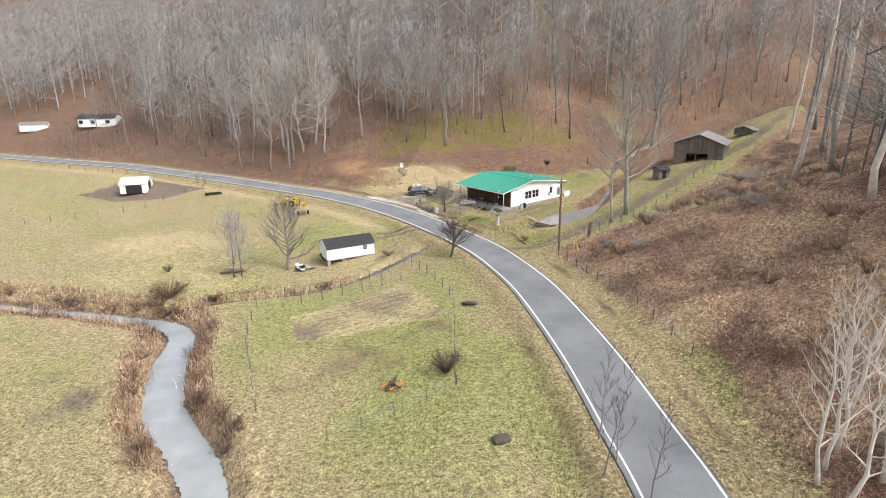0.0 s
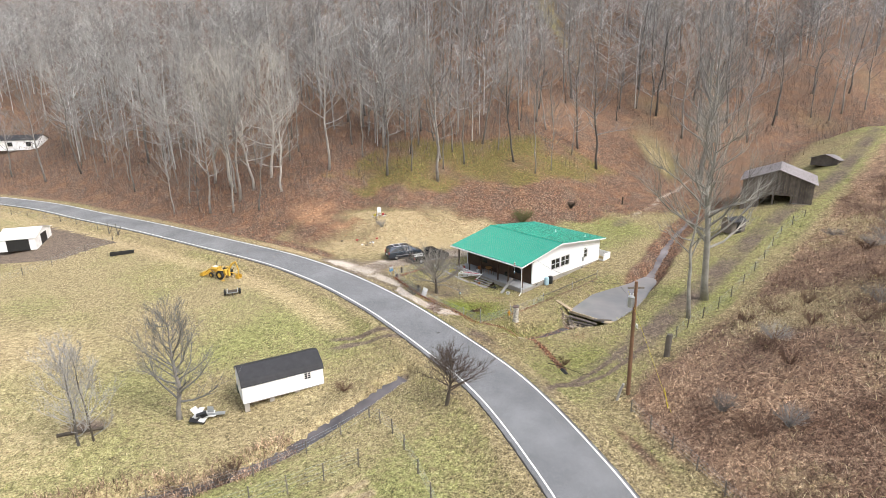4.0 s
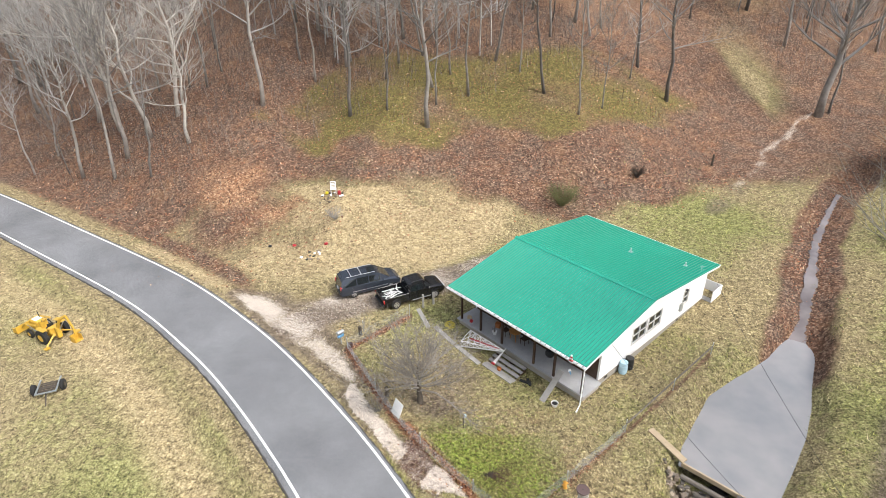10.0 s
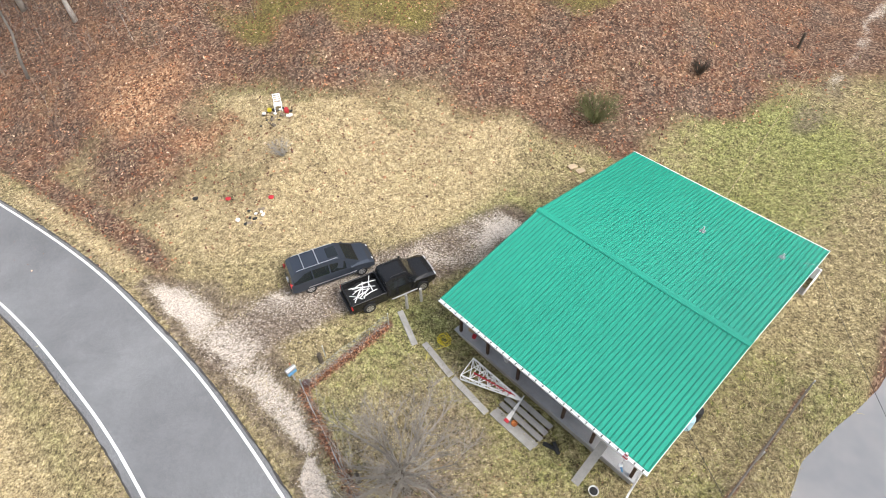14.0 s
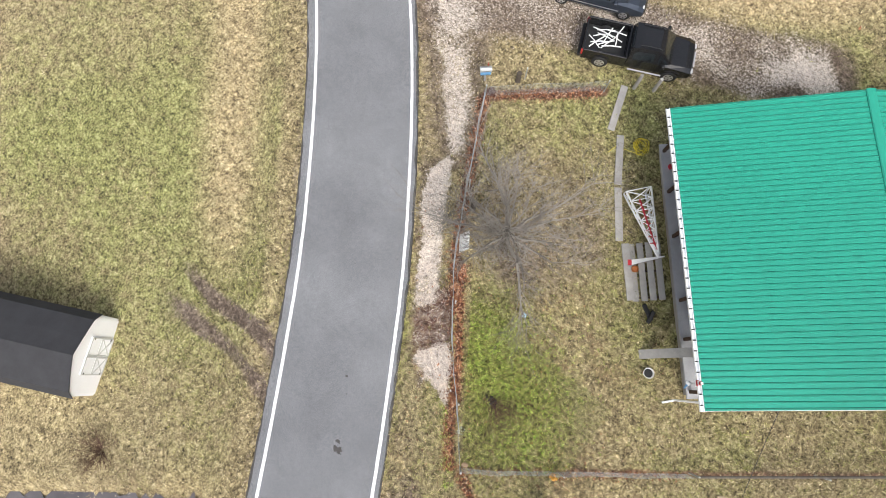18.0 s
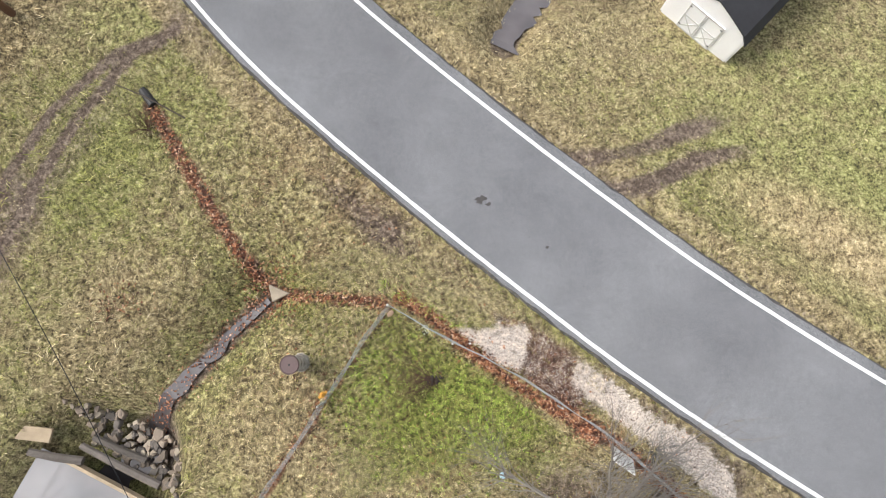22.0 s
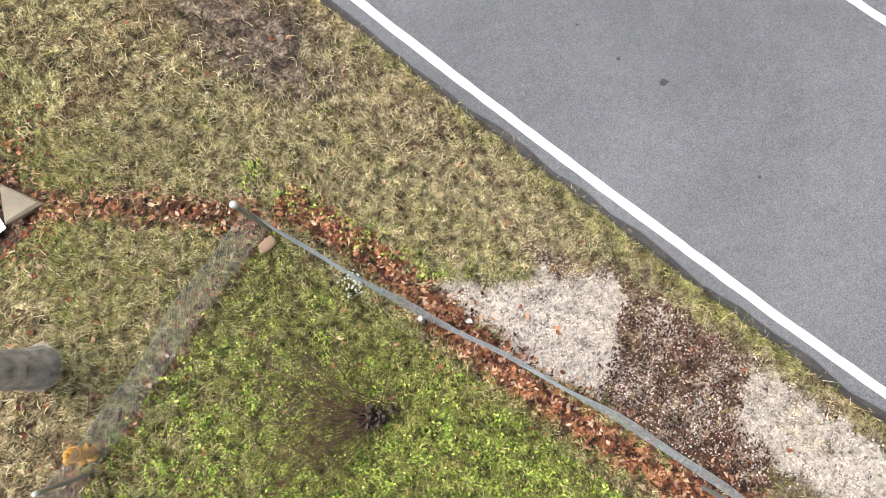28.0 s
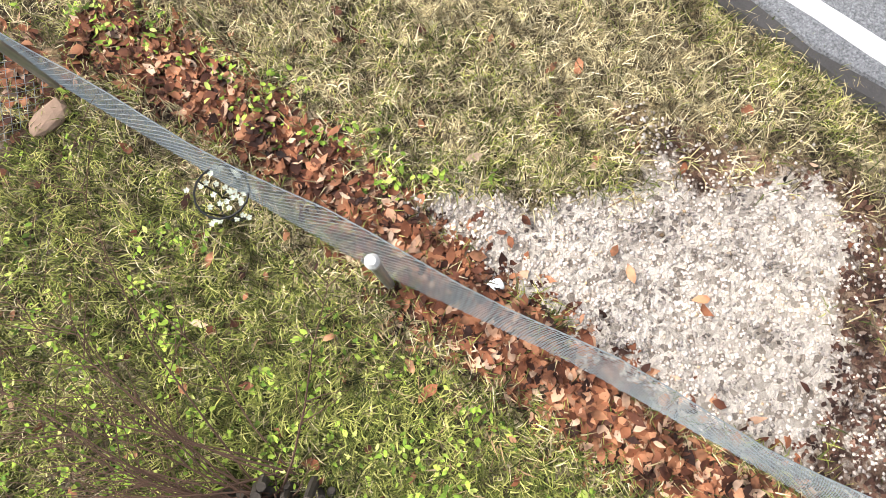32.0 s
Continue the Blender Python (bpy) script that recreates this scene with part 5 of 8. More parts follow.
van = thing("minivan", pose(-9.45, 21.3, gz(-9.45, 21.3) + 0.02, 0, 0, 24), "dark blue-grey minivan with roof rails parked on gravel", "car")
VS = [(-2.55, 0.35, 0.5, 0.78, 0.82, 0.80, 0.86, 0.80), (-2.5, 0.3, 0.5, 1.0, 1.05, 0.86, 0.95, 0.88), (-2.38, 0.28, 0.45, 1.02, 1.52, 0.9, 0.98, 0.74), (-2.15, 0.25, 0.45, 1.02, 1.70, 0.9, 0.99, 0.70), (-1.2, 0.25, 0.45, 1.02, 1.76, 0.9, 0.99, 0.70),
      (-0.2, 0.25, 0.45, 1.02, 1.76, 0.9, 0.99, 0.70), (0.55, 0.25, 0.45, 1.02, 1.70, 0.9, 0.99, 0.70), (0.8, 0.25, 0.45, 1.0, 1.58, 0.9, 0.99, 0.71), (1.62, 0.25, 0.45, 0.98, 1.06, 0.9, 0.97, 0.78), (2.15, 0.28, 0.45, 0.86, 0.94, 0.86, 0.93, 0.72), (2.45, 0.3, 0.45, 0.68, 0.76, 0.78, 0.84, 0.62), (2.56, 0.35, 0.45, 0.55, 0.6, 0.6, 0.66, 0.5)]
part("body", loft(VS), M_VAN, van)
for s in (-1, 1):
    for i, j in ((2, 4), (4, 5), (5, 7)):
        part("side_window", side_glass(VS, i, j, 0.12, 0.80, s), M_CARGLASS, van)
    part("roof_rail", tubes([[((-2.0, s * 0.62, 1.76), 0.018), ((-1.9, s * 0.62, 1.80), 0.018), ((0.3, s * 0.62, 1.81), 0.018), ((0.42, s * 0.62, 1.75), 0.018)]], 6), M_RIM, van)
    part("headlight", boxm(2.1, s * 0.55 - 0.13, 0.66, 2.46, s * 0.55 + 0.13, 0.80, bevel=0.05), M_LAMP, van)
    part("tail_light", boxm(-2.56, s * 0.84 - 0.09, 0.85, -2.38, s * 0.84 + 0.1, 1.15, bevel=0.03), M_RED, van)
    part("door_mirror", boxm(0.95, s * 1.06 - 0.09, 1.02, 1.12, s * 1.06 + 0.09, 1.2, bevel=0.03), M_VAN, van)
    part("side_trim", boxm(-1.6, s * 0.985 - 0.012, 0.55, 1.3, s * 0.985 + 0.012, 0.6), M_RIM, van)
    for x in (-1.5, 1.6):
        wheel_at(van, x, s * 0.86)
part("windscreen", screen(VS[7], VS[8]), M_CARGLASS, van)
part("rear_window", screen(VS[1], VS[3], 0.35, 0.85), M_CARGLASS, van)
part("sunroof", boxm(-0.1, -0.42, 1.755, 0.5, 0.42, 1.768), M_CARGLASS, van)
for x in (-1.55, -0.7):
    part("cross_bar", boxm(x - 0.03, -0.62, 1.79, x + 0.03, 0.62, 1.815), M_RIM, van)
part("bumper", boxm(-2.6, -0.85, 0.32, -2.46, 0.85, 0.56, bevel=0.04), M_VAN, van)
part("number_plate", boxm(-2.625, -0.16, 0.66, -2.53, 0.16, 0.82), M_FRAME, van)

truck = thing("pickup_truck", pose(-5.9, 19.95, gz(-5.9, 20) + 0.02, 0, 0, 27), "black crew-cab pickup truck with loaded bed", "car")
TS = [(-0.5, 0.35, 0.55, 1.12, 1.2, 0.8, 0.91, 0.86), (-0.42, 0.35, 0.55, 1.12, 1.66, 0.85, 0.92, 0.70), (-0.1, 0.35, 0.55, 1.12, 1.75, 0.85, 0.92, 0.66), (0.75, 0.35, 0.55, 1.12, 1.75, 0.85, 0.92, 0.66), (0.98, 0.35, 0.55, 1.12, 1.66, 0.85, 0.92, 0.67), (1.5, 0.35, 0.55, 1.06, 1.14, 0.85, 0.92, 0.76), (2.2, 0.35, 0.55, 1.0, 1.08, 0.85, 0.92, 0.70), (2.5, 0.4, 0.55, 0.9, 0.98, 0.8, 0.88, 0.66), (2.64, 0.45, 0.55, 0.7, 0.78, 0.66, 0.75, 0.56)]
part("cab", loft(TS), M_TRUCK, truck)
bed = bmesh.new()
box(bed, -2.6, -0.9, 0.42, -0.5, 0.9, 0.62)
box(bed, -2.6, -0.92, 0.62, -0.52, -0.84, 1.12, None, 0.015)
box(bed, -2.6, 0.84, 0.62, -0.52, 0.92, 1.12, None, 0.015)
box(bed, -0.6, -0.83, 0.62, -0.52, 0.83, 1.12)
part("bed", bed, M_TRUCK, truck)
part("tailgate", boxm(-2.66, -0.83, 0.6, -2.58, 0.83, 1.1, bevel=0.015), M_TRUCK, truck)
part("bed_liner", boxm(-2.56, -0.83, 0.62, -0.62, 0.83, 0.64), M_BLACK, truck)
for s in (-1, 1):
    for i, j in ((1, 3), (3, 5)):
        part("side_window", side_glass(TS, i, j, 0.12, 0.78, s, 0.10), M_CARGLASS, truck)
    part("headlight", boxm(2.35, s * 0.66 - 0.14, 0.78, 2.62, s * 0.66 + 0.12, 0.94, bevel=0.04), M_LAMP, truck)
    part("tail_light", boxm(-2.67, s * 0.86 - 0.06, 0.72, -2.56, s * 0.86 + 0.07, 1.02, bevel=0.02), M_RED, truck)
    part("door_mirror", boxm(1.05, s * 1.03 - 0.1, 1.12, 1.2, s * 1.03 + 0.1, 1.32, bevel=0.03), M_TRUCK, truck)
    part("running_board", tubes([[((-0.3, s * 0.97, 0.42), 0.04), ((1.3, s * 0.97, 0.42), 0.04)]], 8), M_RIM, truck)
    part("roof_rail", tubes([[((-0.15, s * 0.55, 1.76), 0.02), ((0.0, s * 0.55, 1.82), 0.02), ((0.7, s * 0.55, 1.82), 0.02), ((0.85, s * 0.55, 1.75), 0.02)]], 6), M_BLACK, truck)
    for x in (-1.65, 1.68):
        wheel_at(truck, x, s * 0.83, 0.38, 0.25)
        part("wheel_arch", tubes([[((x - 0.46, s * 0.9, 0.5), 0.04), ((x - 0.3, s * 0.92, 0.8), 0.04), ((x, s * 0.93, 0.88), 0.04), ((x + 0.3, s * 0.92, 0.8), 0.04), ((x + 0.46, s * 0.9, 0.5), 0.04)]], 6), M_TRUCK, truck)
part("windscreen", screen(TS[4], TS[5]), M_CARGLASS, truck)
part("rear_window", boxm(-0.47, -0.5, 1.22, -0.445, 0.5, 1.6), M_CARGLASS, truck)
part("bumper", boxm(-2.78, -0.86, 0.42, -2.64, 0.86, 0.6, bevel=0.03), M_BLACK, truck)
part("grille", boxm(2.5, -0.4, 0.62, 2.66, 0.4, 0.86, bevel=0.03), M_RIM, truck)
load = []
for k in range(16):
    a = rnd.uniform(0, 6.28)
    c = Vector((rnd.uniform(-2.2, -1.0), rnd.uniform(-0.45, 0.45), 0.72 + rnd.random() * 0.45))
    d = Vector((math.cos(a) * 0.45, math.sin(a) * 0.4, rnd.uniform(-0.1, 0.15)))
    load.append([(c - d, 0.03), (c + Vector((0, 0, 0.06)), 0.03), (c + d, 0.03)])
ob = thing("metal_scrap", truck.matrix_world.copy(), "white painted tubes and frames heaped in the truck bed", "scrap")
for q in load:
    part("tube", tubes([q], 5), M_WHITE_OLD, ob)

# ---- outbuildings ----
def gable_shed(name, m, L, W, H, R, wallmat, roofmat, label, category, open_front=False):
    """A plain gabled building, x along the ridge."""
    t = thing(name, m, label, category)
    for s in (-1, 1):
        if not (open_front and s < 0):
            part("wall", boxm(-L / 2, s * W / 2 - 0.05, 0, L / 2, s * W / 2 + 0.05, H), wallmat, t)
        bm = bmesh.new()
        vs = [bm.verts.new((x, s * y, z)) for z_ in (0, 0.06) for x, y, z in ((-L / 2 - 0.25, W / 2 + 0.3, H - 0.15 + z_), (L / 2 + 0.25, W / 2 + 0.3, H - 0.15 + z_), (L / 2 + 0.25, 0, H + R + z_), (-L / 2 - 0.25, 0, H + R + z_))]
        for q in ((0, 1, 2, 3), (7, 6, 5, 4), (0, 4, 5, 1), (1, 5, 6, 2), (2, 6, 7, 3), (3, 7, 4, 0)):
            bm.faces.new([vs[i] for i in q])
        part("roof", bm, roofmat, t)
    for x in (-L / 2, L / 2):
        bm = bmesh.new()
        vs = [bm.verts.new((x + o, y, z)) for o in (-0.05, 0.05) for y, z in ((-W / 2, 0), (W / 2, 0), (W / 2, H), (0, H + R - 0.02), (-W / 2, H))]
        bm.faces.new(vs[:5])
        bm.faces.new(vs[9:4:-1])
        for k in range(5):
            bm.faces.new((vs[k], vs[k + 5], vs[(k + 1) % 5 + 5], vs[(k + 1) % 5]))
        part("end_wall", bm, wallmat, t)
    return t


# white shed with a rounded dark roof, on blocks
SX = pose(-18.5, -8.95, -2.3, 0, 0, 28.5)
shed = thing("garden_shed", SX, "white wooden shed with a dark gambrel roof standing on blocks", "shed")
SL, SW, SH = 3.45, 1.75, 2.0
prof = [(-SW, SH), (-SW * 0.88, SH + 0.32), (-SW * 0.44, SH + 0.66), (0, SH + 0.95), (SW * 0.44, SH + 0.66), (SW * 0.88, SH + 0.32), (SW, SH)]
for s in (-1, 1):
    part("wall", boxm(-SL, s * SW - 0.05, 0.35, SL, s * SW + 0.05, SH), M_WHITE, shed, "white side wall")
    bm = bmesh.new()
    ring = [(-SW, 0.35)] + prof + [(SW, 0.35)]
    vs = [bm.verts.new((s * SL + o, y * 0.98, z - 0.01)) for o in (-0.05, 0.05) for y, z in ring]
    n = len(ring)
    bm.faces.new(vs[:n])
    bm.faces.new(vs[:n - 1:-1])
    for k in range(n):
        bm.faces.new((vs[k], vs[k + n], vs[(k + 1) % n + n], vs[(k + 1) % n]))
    part("end_wall", bm, M_WHITE, shed)
bm = bmesh.new()
ov = [(-SW - 0.08, SH - 0.12)] + prof + [(SW + 0.08, SH - 0.12)]
vs = [[bm.verts.new((x, y * 1.03, z + d)) for y, z in ov] for x in (-SL - 0.1, SL + 0.1) for d in (0, 0.05)]
for k in range(len(ov) - 1):
    bm.faces.new((vs[1][k], vs[3][k], vs[3][k + 1], vs[1][k + 1]))
    bm.faces.new((vs[0][k + 1], vs[2][k + 1], vs[2][k], vs[0][k]))
    for a, b in ((0, 1), (3, 2)):
        bm.faces.new((vs[a][k], vs[b][k], vs[b][k + 1], vs[a][k + 1]))
part("roof", bm, M_DARK, shed, "dark shingle gambrel roof")
part("floor", boxm(-SL, -SW, 0.25, SL, SW, 0.35), M_GREYWOOD, shed)
for x in (-3.2, -1.1, 1.1, 3.2):
    for y in (-1.5, 1.5):
        part("block", boxm(x - 0.2, y - 0.15, -1.3, x + 0.2, y + 0.15, 0.25), M_BLOCK, shed)
w = new("window")
w.parent = shed
part("window_frame", boxm(1.75, -SW - 0.09, 1.2, 2.35, -SW - 0.05, 1.85), M_FRAME, w)
for i in range(2):
    for j in range(3):
        part("pane", boxm(1.8 + i * 0.28, -SW - 0.1, 1.25 + j * 0.2, 2.03 + i * 0.28, -SW - 0.085, 1.4 + j * 0.2), M_GLASS, w)
for i in range(2):
    d = part("door", boxm(SL + 0.05, -0.85 + i * 0.86, 0.4, SL + 0.09, -0.02 + i * 0.86, 2.0), M_WHITE, shed, "white panelled double door leaf")
    y0 = -0.85 + i * 0.86
    for a, b in ((0, 0.06), (0.77, 0.83)):
        part("stile", boxm(SL + 0.09, y0 + a, 0.4, SL + 0.11, y0 + b, 2.0), M_FRAME, d)
    for z in (0.4, 1.2, 1.93):
        part("rail", boxm(SL + 0.09, y0 + 0.06, z, SL + 0.108, y0 + 0.77, z + 0.07), M_FRAME, d)
    for g in (-1, 1):
        part("cross_brace", boxm(-0.005, -0.49, -0.025, 0.011, 0.49, 0.025, pose(SL + 0.095, y0 + 0.415, 0.835, g * 45, 0, 0)), M_FRAME, d)
    for z in (0.6, 1.8):
        part("hinge", boxm(SL + 0.11, y0 + (0.02 if i == 0 else 0.71), z, SL + 0.118, y0 + (0.12 if i == 0 else 0.81), z + 0.05), M_BLACK, d)


# barn: boards on a frame, open bay, rusted tin roof
BXP = pose(49.2, 35.2, 3.6, 0, 0, -31)
barn = thing("barn", BXP, "weathered grey board barn with rusted tin roof and open bay", "barn")
BL_, BW, BH, BR = 9.4, 9.0, 4.7, 1.9
for i in range(30):
    x = -BL_ / 2 + i * BL_ / 30
    t = 1 - abs(x + BL_ / 60) / (BL_ / 2)
    top = BH + BR * t - 0.05
    lo = 2.75 + 0.15 * (i % 3) if -2.4 < x < 1.9 else 0.0 + 0.12 * ((i * 7) % 5) / 5
    part("board", boxm(x + 0.012, -BW / 2 - 0.02, lo, x + BL_ / 30 - 0.012, -BW / 2 + 0.02, top), M_BARNWOOD, barn)
    part("board", boxm(x + 0.012, BW / 2 - 0.02, 0, x + BL_ / 30 - 0.012, BW / 2 + 0.02, top), M_BARNWOOD, barn)
for i in range(28):
    y = -BW / 2 + i * BW / 28
    for s in (-1, 1):
        part("board", boxm(s * BL_ / 2 - 0.02, y + 0.012, 0.05 * (i % 3), s * BL_ / 2 + 0.02, y + BW / 28 - 0.012, BH), M_BARNWOOD, barn)
for s in (-1, 1):
    bm = bmesh.new()
    vs = [bm.verts.new((s * x, y, z)) for z_ in (0, 0.05) for x, y, z in ((BL_ / 2 + 0.5, -BW / 2 - 0.4, BH - 0.1 + z_), (BL_ / 2 + 0.5, BW / 2 + 0.4, BH - 0.1 + z_), (0, BW / 2 + 0.4, BH + BR + z_), (0, -BW / 2 - 0.4, BH + BR + z_))]
    for q in ((0, 1, 2, 3), (7, 6, 5, 4), (0, 4, 5, 1), (1, 5, 6, 2), (2, 6, 7, 3), (3, 7, 4, 0)):
        bm.faces.new([vs[i] for i in q])
    r = part("roof", bm, M_RUSTMETAL, barn, "rust-streaked tin roof")
    for k in range(14):
        y = -BW / 2 - 0.35 + k * (BW + 0.7) / 13
        part("tin_seam", tubes([[((s * (BL_ / 2 + 0.5), y, BH - 0.04), 0.03), ((0, y, BH + BR + 0.06), 0.03)]], 4), M_RUSTMETAL, r)
for x in (-2.4, -0.4, 2.0):
    part("bay_post", boxm(x - 0.12, -BW / 2 + 0.03, 0, x + 0.12, -BW / 2 + 0.25, 2.9), M_LOG, barn)
part("bay_beam", boxm(-2.6, -BW / 2 + 0.03, 2.7, 2.2, -BW / 2 + 0.25, 2.95), M_LOG, barn)
part("plywood_patch", boxm(2.2, -BW / 2 - 0.06, 0.1, 4.5, -BW / 2 - 0.03, 1.7), M_GREYWOOD, barn, "pale plywood patched over the boards")
# floor block inside the boards, coloured plain black
part("earth_floor", boxm(-BL_ / 2 + 0.1, -BW / 2 + 0.1, -1.5, BL_ / 2 - 0.1, BW / 2 - 0.1, 0.02), M_BLACK, barn)
hut = gable_shed("outhouse", pose(37.0, 23.6, gz(37, 23.6) - 0.1, 0, 0, 15), 2.2, 2.0, 1.9, 0.35, M_BARNWOOD, M_DARK, "small grey board hut beside the track", "shed")
# black plate on the closed wall stands in for the shaded door opening
part("doorway", boxm(-0.4, -1.08, 0.05, 0.4, -1.04, 1.6), M_BLACK, hut)
coop = gable_shed("pole_shed", pose(-72.7, 34.6, gz(-72.7, 34.6), 0, 0, 18), 5.0, 7.4, 2.1, 0.8, M_WHITE_OLD, M_WHITE, "white field shelter, its open dark front drawn as black panels", "shed")
# the dark inside of the shelter is drawn as black plates on closed walls
part("open_bay", boxm(2.52, -1.2, 0.0, 2.58, 1.4, 1.9), M_BLACK, coop, "black panel standing in for the shelter's shaded opening")
part("open_bay", boxm(-1.4, -3.78, 0.0, 1.7, -3.75, 1.8), M_BLACK, coop)
home = gable_shed("mobile_home", pose(-117, 97, gz(-117, 97) - 0.3, 0, 0, 8), 11, 5.4, 2.7, 1.0, M_WHITE, M_DARK, "white single-storey home with dark roof among trees", "house")
for x in (-4.5, -1.0, 3.5):
    w = new("window")
    w.parent = home
    part("pane", boxm(x - 0.6, -3.08, 1.1, x + 0.6, -3.055, 2.1), M_GLASS, w)
gable_shed("mobile_home", pose(-143, 103, gz(-143, 103) - 0.5, 0, 0, 20), 8, 4, 2.3, 0.6, M_WHITE_OLD, M_RUSTMETAL, "white trailer home half hidden by trees", "house")
junk = gable_shed("collapsed_shed", pose(64, 46.5, gz(64, 46.5) - 0.6, 0, 6, 40), 4.5, 4, 1.3, 0.7, M_BARNWOOD, M_RUSTMETAL, "sagging tin-roofed shed beyond the barn", "shed")


# ---- fences ----
def chain_fence(name, line, h, pitch, r, label, lean=0.0, wire_sides=3):
    f = thing(name, pose(0, 0, 0), label, "fence")
    pts = spline([(a, b, 0) for a, b in line], 0.4)
    cum = [0.0]
    for a, b in zip(pts, pts[1:]):
        cum.append(cum[-1] + (b - a).length)
    total = cum[-1]
    xs, ys = [p.x for p in pts], [p.y for p in pts]
    zs = [gz(p.x, p.y) for p in pts]

    def at(d, k):
        x, y, z = (float(np.interp(d, cum, v)) for v in (xs, ys, zs))
        x2, y2 = (float(np.interp(d + 0.05, cum, v)) for v in (xs, ys))
        n = Vector((y2 - y, x - x2, 0))
        n = n.normalized() if n.length > 1e-6 else Vector((0, 0, 0))
        sag = 0.035 * math.sin(d * 1.9) + 0.025 * math.sin(d * 4.3 + 1)
        return Vector((x, y, z)) + n * (lean * k + sag * k * (1 - 0.3 * k)) + Vector((0, 0, h * k * (1 - 0.06 * math.sin(d * 2.3) ** 2)))
    wires = []
    step = h / 6
    n = int(total / pitch)
    for i in range(-int(h / pitch), n):
        for s in (1, -1):
            path = []
            for k in range(7):
                kk = k / 6
                d = i * pitch + (h * kk if s > 0 else h * (1 - kk))
                if 0 <= d <= total:
                    path.append((at(d, kk), r))
            if len(path) > 1:
                wires.append(path)
    part("chain_link", tubes(wires, wire_sides, False), M_WIRE, f, "grey woven wire mesh")
    part("top_wire", tubes([[(at(d, 1.0), r * 1.6) for d in np.arange(0, total, 0.25)]], 4, False), M_WIRE, f)
    return f


def pipe_post(x, y, h, label, parent=None, r=0.03, lean=(0, 0)):
    z = gz(x, y)
    p = thing("fence_post", pose(x, y, z - 0.2), label, "post", "posts of the wire fence")
    part("pipe", tubes([[((0, 0, 0), r), ((lean[0], lean[1], h + 0.2), r)]], 12), M_STEEL, p)
    part("cap", tubes([[((lean[0], lean[1], h + 0.19), r * 1.25), ((lean[0], lean[1], h + 0.23), r * 1.25), ((lean[0], lean[1], h + 0.25), r * 0.7)]], 12), M_FRAME, p, "pale rounded cap")
    return p


chain_fence("wire_fence", FENCE_ROAD, 0.86, 0.062, 0.0019, "sagging chain-link fence along the roadside yard", -0.05)
chain_fence("wire_fence", FENCE_POOL[:5], 0.9, 0.075, 0.0018, "slack chain-link fence beside the pool", 0.05)
chain_fence("wire_fence", FENCE_CARS, 0.95, 0.12, 0.0026, "old chain-link fence beside the parked cars", 0.0)
pipe_post(0.0, 0.0, 1.42, "tall galvanised corner post of the yard fence", r=0.038)
for x, y in ((-1.72, 1.92), (-4.62, 5.1), (-7.7, 9.7)):
    pipe_post(x, y, 0.85, "galvanised line post of the yard fence")
for x, y in ((3.35, 2.55), (7.5, 6.15), (11.5, 9.5), (15.3, 12.9)):
    pipe_post(x, y, 1.0, "galvanised post of the fence by the pool")
for x, y in ((-10.1, 13.7), (-9.2, 15.6), (-5.9, 17.6)):
    pipe_post(x, y, 1.0, "galvanised post beside the driveway")
rail = part("fence_rail", tubes([[((7.5, 6.1, gz(7.5, 6.1) + 0.75), 0.05), ((15.3, 12.9, gz(15.3, 12.9) + 0.7), 0.05)]], 8), M_LOG)
tagged(rail, "long grey pole lying along the fence", "pole")


def wood_post(x, y, h, r, label, material=None, lean=(0.0, 0.0)):
    z = gz(x, y)
    p = part("wooden_post", tubes([[((0, 0, -0.3), r * 1.08), ((lean[0] * 0.5, lean[1] * 0.5, h * 0.5), r), ((lean[0], lean[1], h), r * 0.92)]], 8), material or M_LOG)
    p.matrix_world = pose(x, y, z)
    return tagged(p, label, "post", "wooden field posts")


def field_fence(line, gap, h, label):
    pts = spline([(a, b, 0) for a, b in line], gap)
    for k, p in enumerate(pts):
        wood_post(p.x, p.y, h * (0.9 + 0.2 * rnd.random()), 0.05, label, None, (rnd.uniform(-0.06, 0.06), rnd.uniform(-0.06, 0.06)))
    wires = [[((p.x, p.y, gz(p.x, p.y) + h * q), 0.006) for p in pts] for q in (0.25, 0.5, 0.75, 0.95)]
    w = part("field_wire", tubes(wires, 3, False), M_WIRE)
    tagged(w, "rusty wire strands of a field fence", "fence")


field_fence([(-9.7, -14.7), (-14.0, -18.1), (-20.8, -21.9), (-25.5, -24.2), (-24.4, -33.5), (-21.5, -41), (-18.8, -47.4)], 2.6, 1.15, "grey field fence post by the ditch")
field_fence([(-9.7, -14.7), (-7.6, -17.2), (-4.5, -24.5), (-3.2, -30), (-3.05, -42), (-3.0, -45.6)], 2.4, 1.2, "dark garden fence post with netting")
field_fence([(-21.0, -25.2), (-9.7, -20.5)], 2.2, 1.5, "thin grey garden trellis post")
field_fence([(-12.3, -51.3), (-7.6, -49), (-2.9, -45.6)], 2.8, 0.95, "short post of a low wire pen")
field_fence([(-57.5, 33.2), (-62, 24.8), (-70, 15.5), (-84, 9)], 3.4, 1.2, "dark field post beside the muddy pen")
field_fence([(-58.2, 36.2), (-70, 43.6), (-84, 50.8), (-99, 57.6), (-115, 64)], 5.2, 1.2, "dark roadside field post")
field_fence([(16.6, -6.7), (20.5, -2.2), (25.5, 2.2), (31, 8), (36.5, 14), (42, 20.5), (48, 25.5)], 3.0, 1.2, "thin grey post on the bank beside the track")
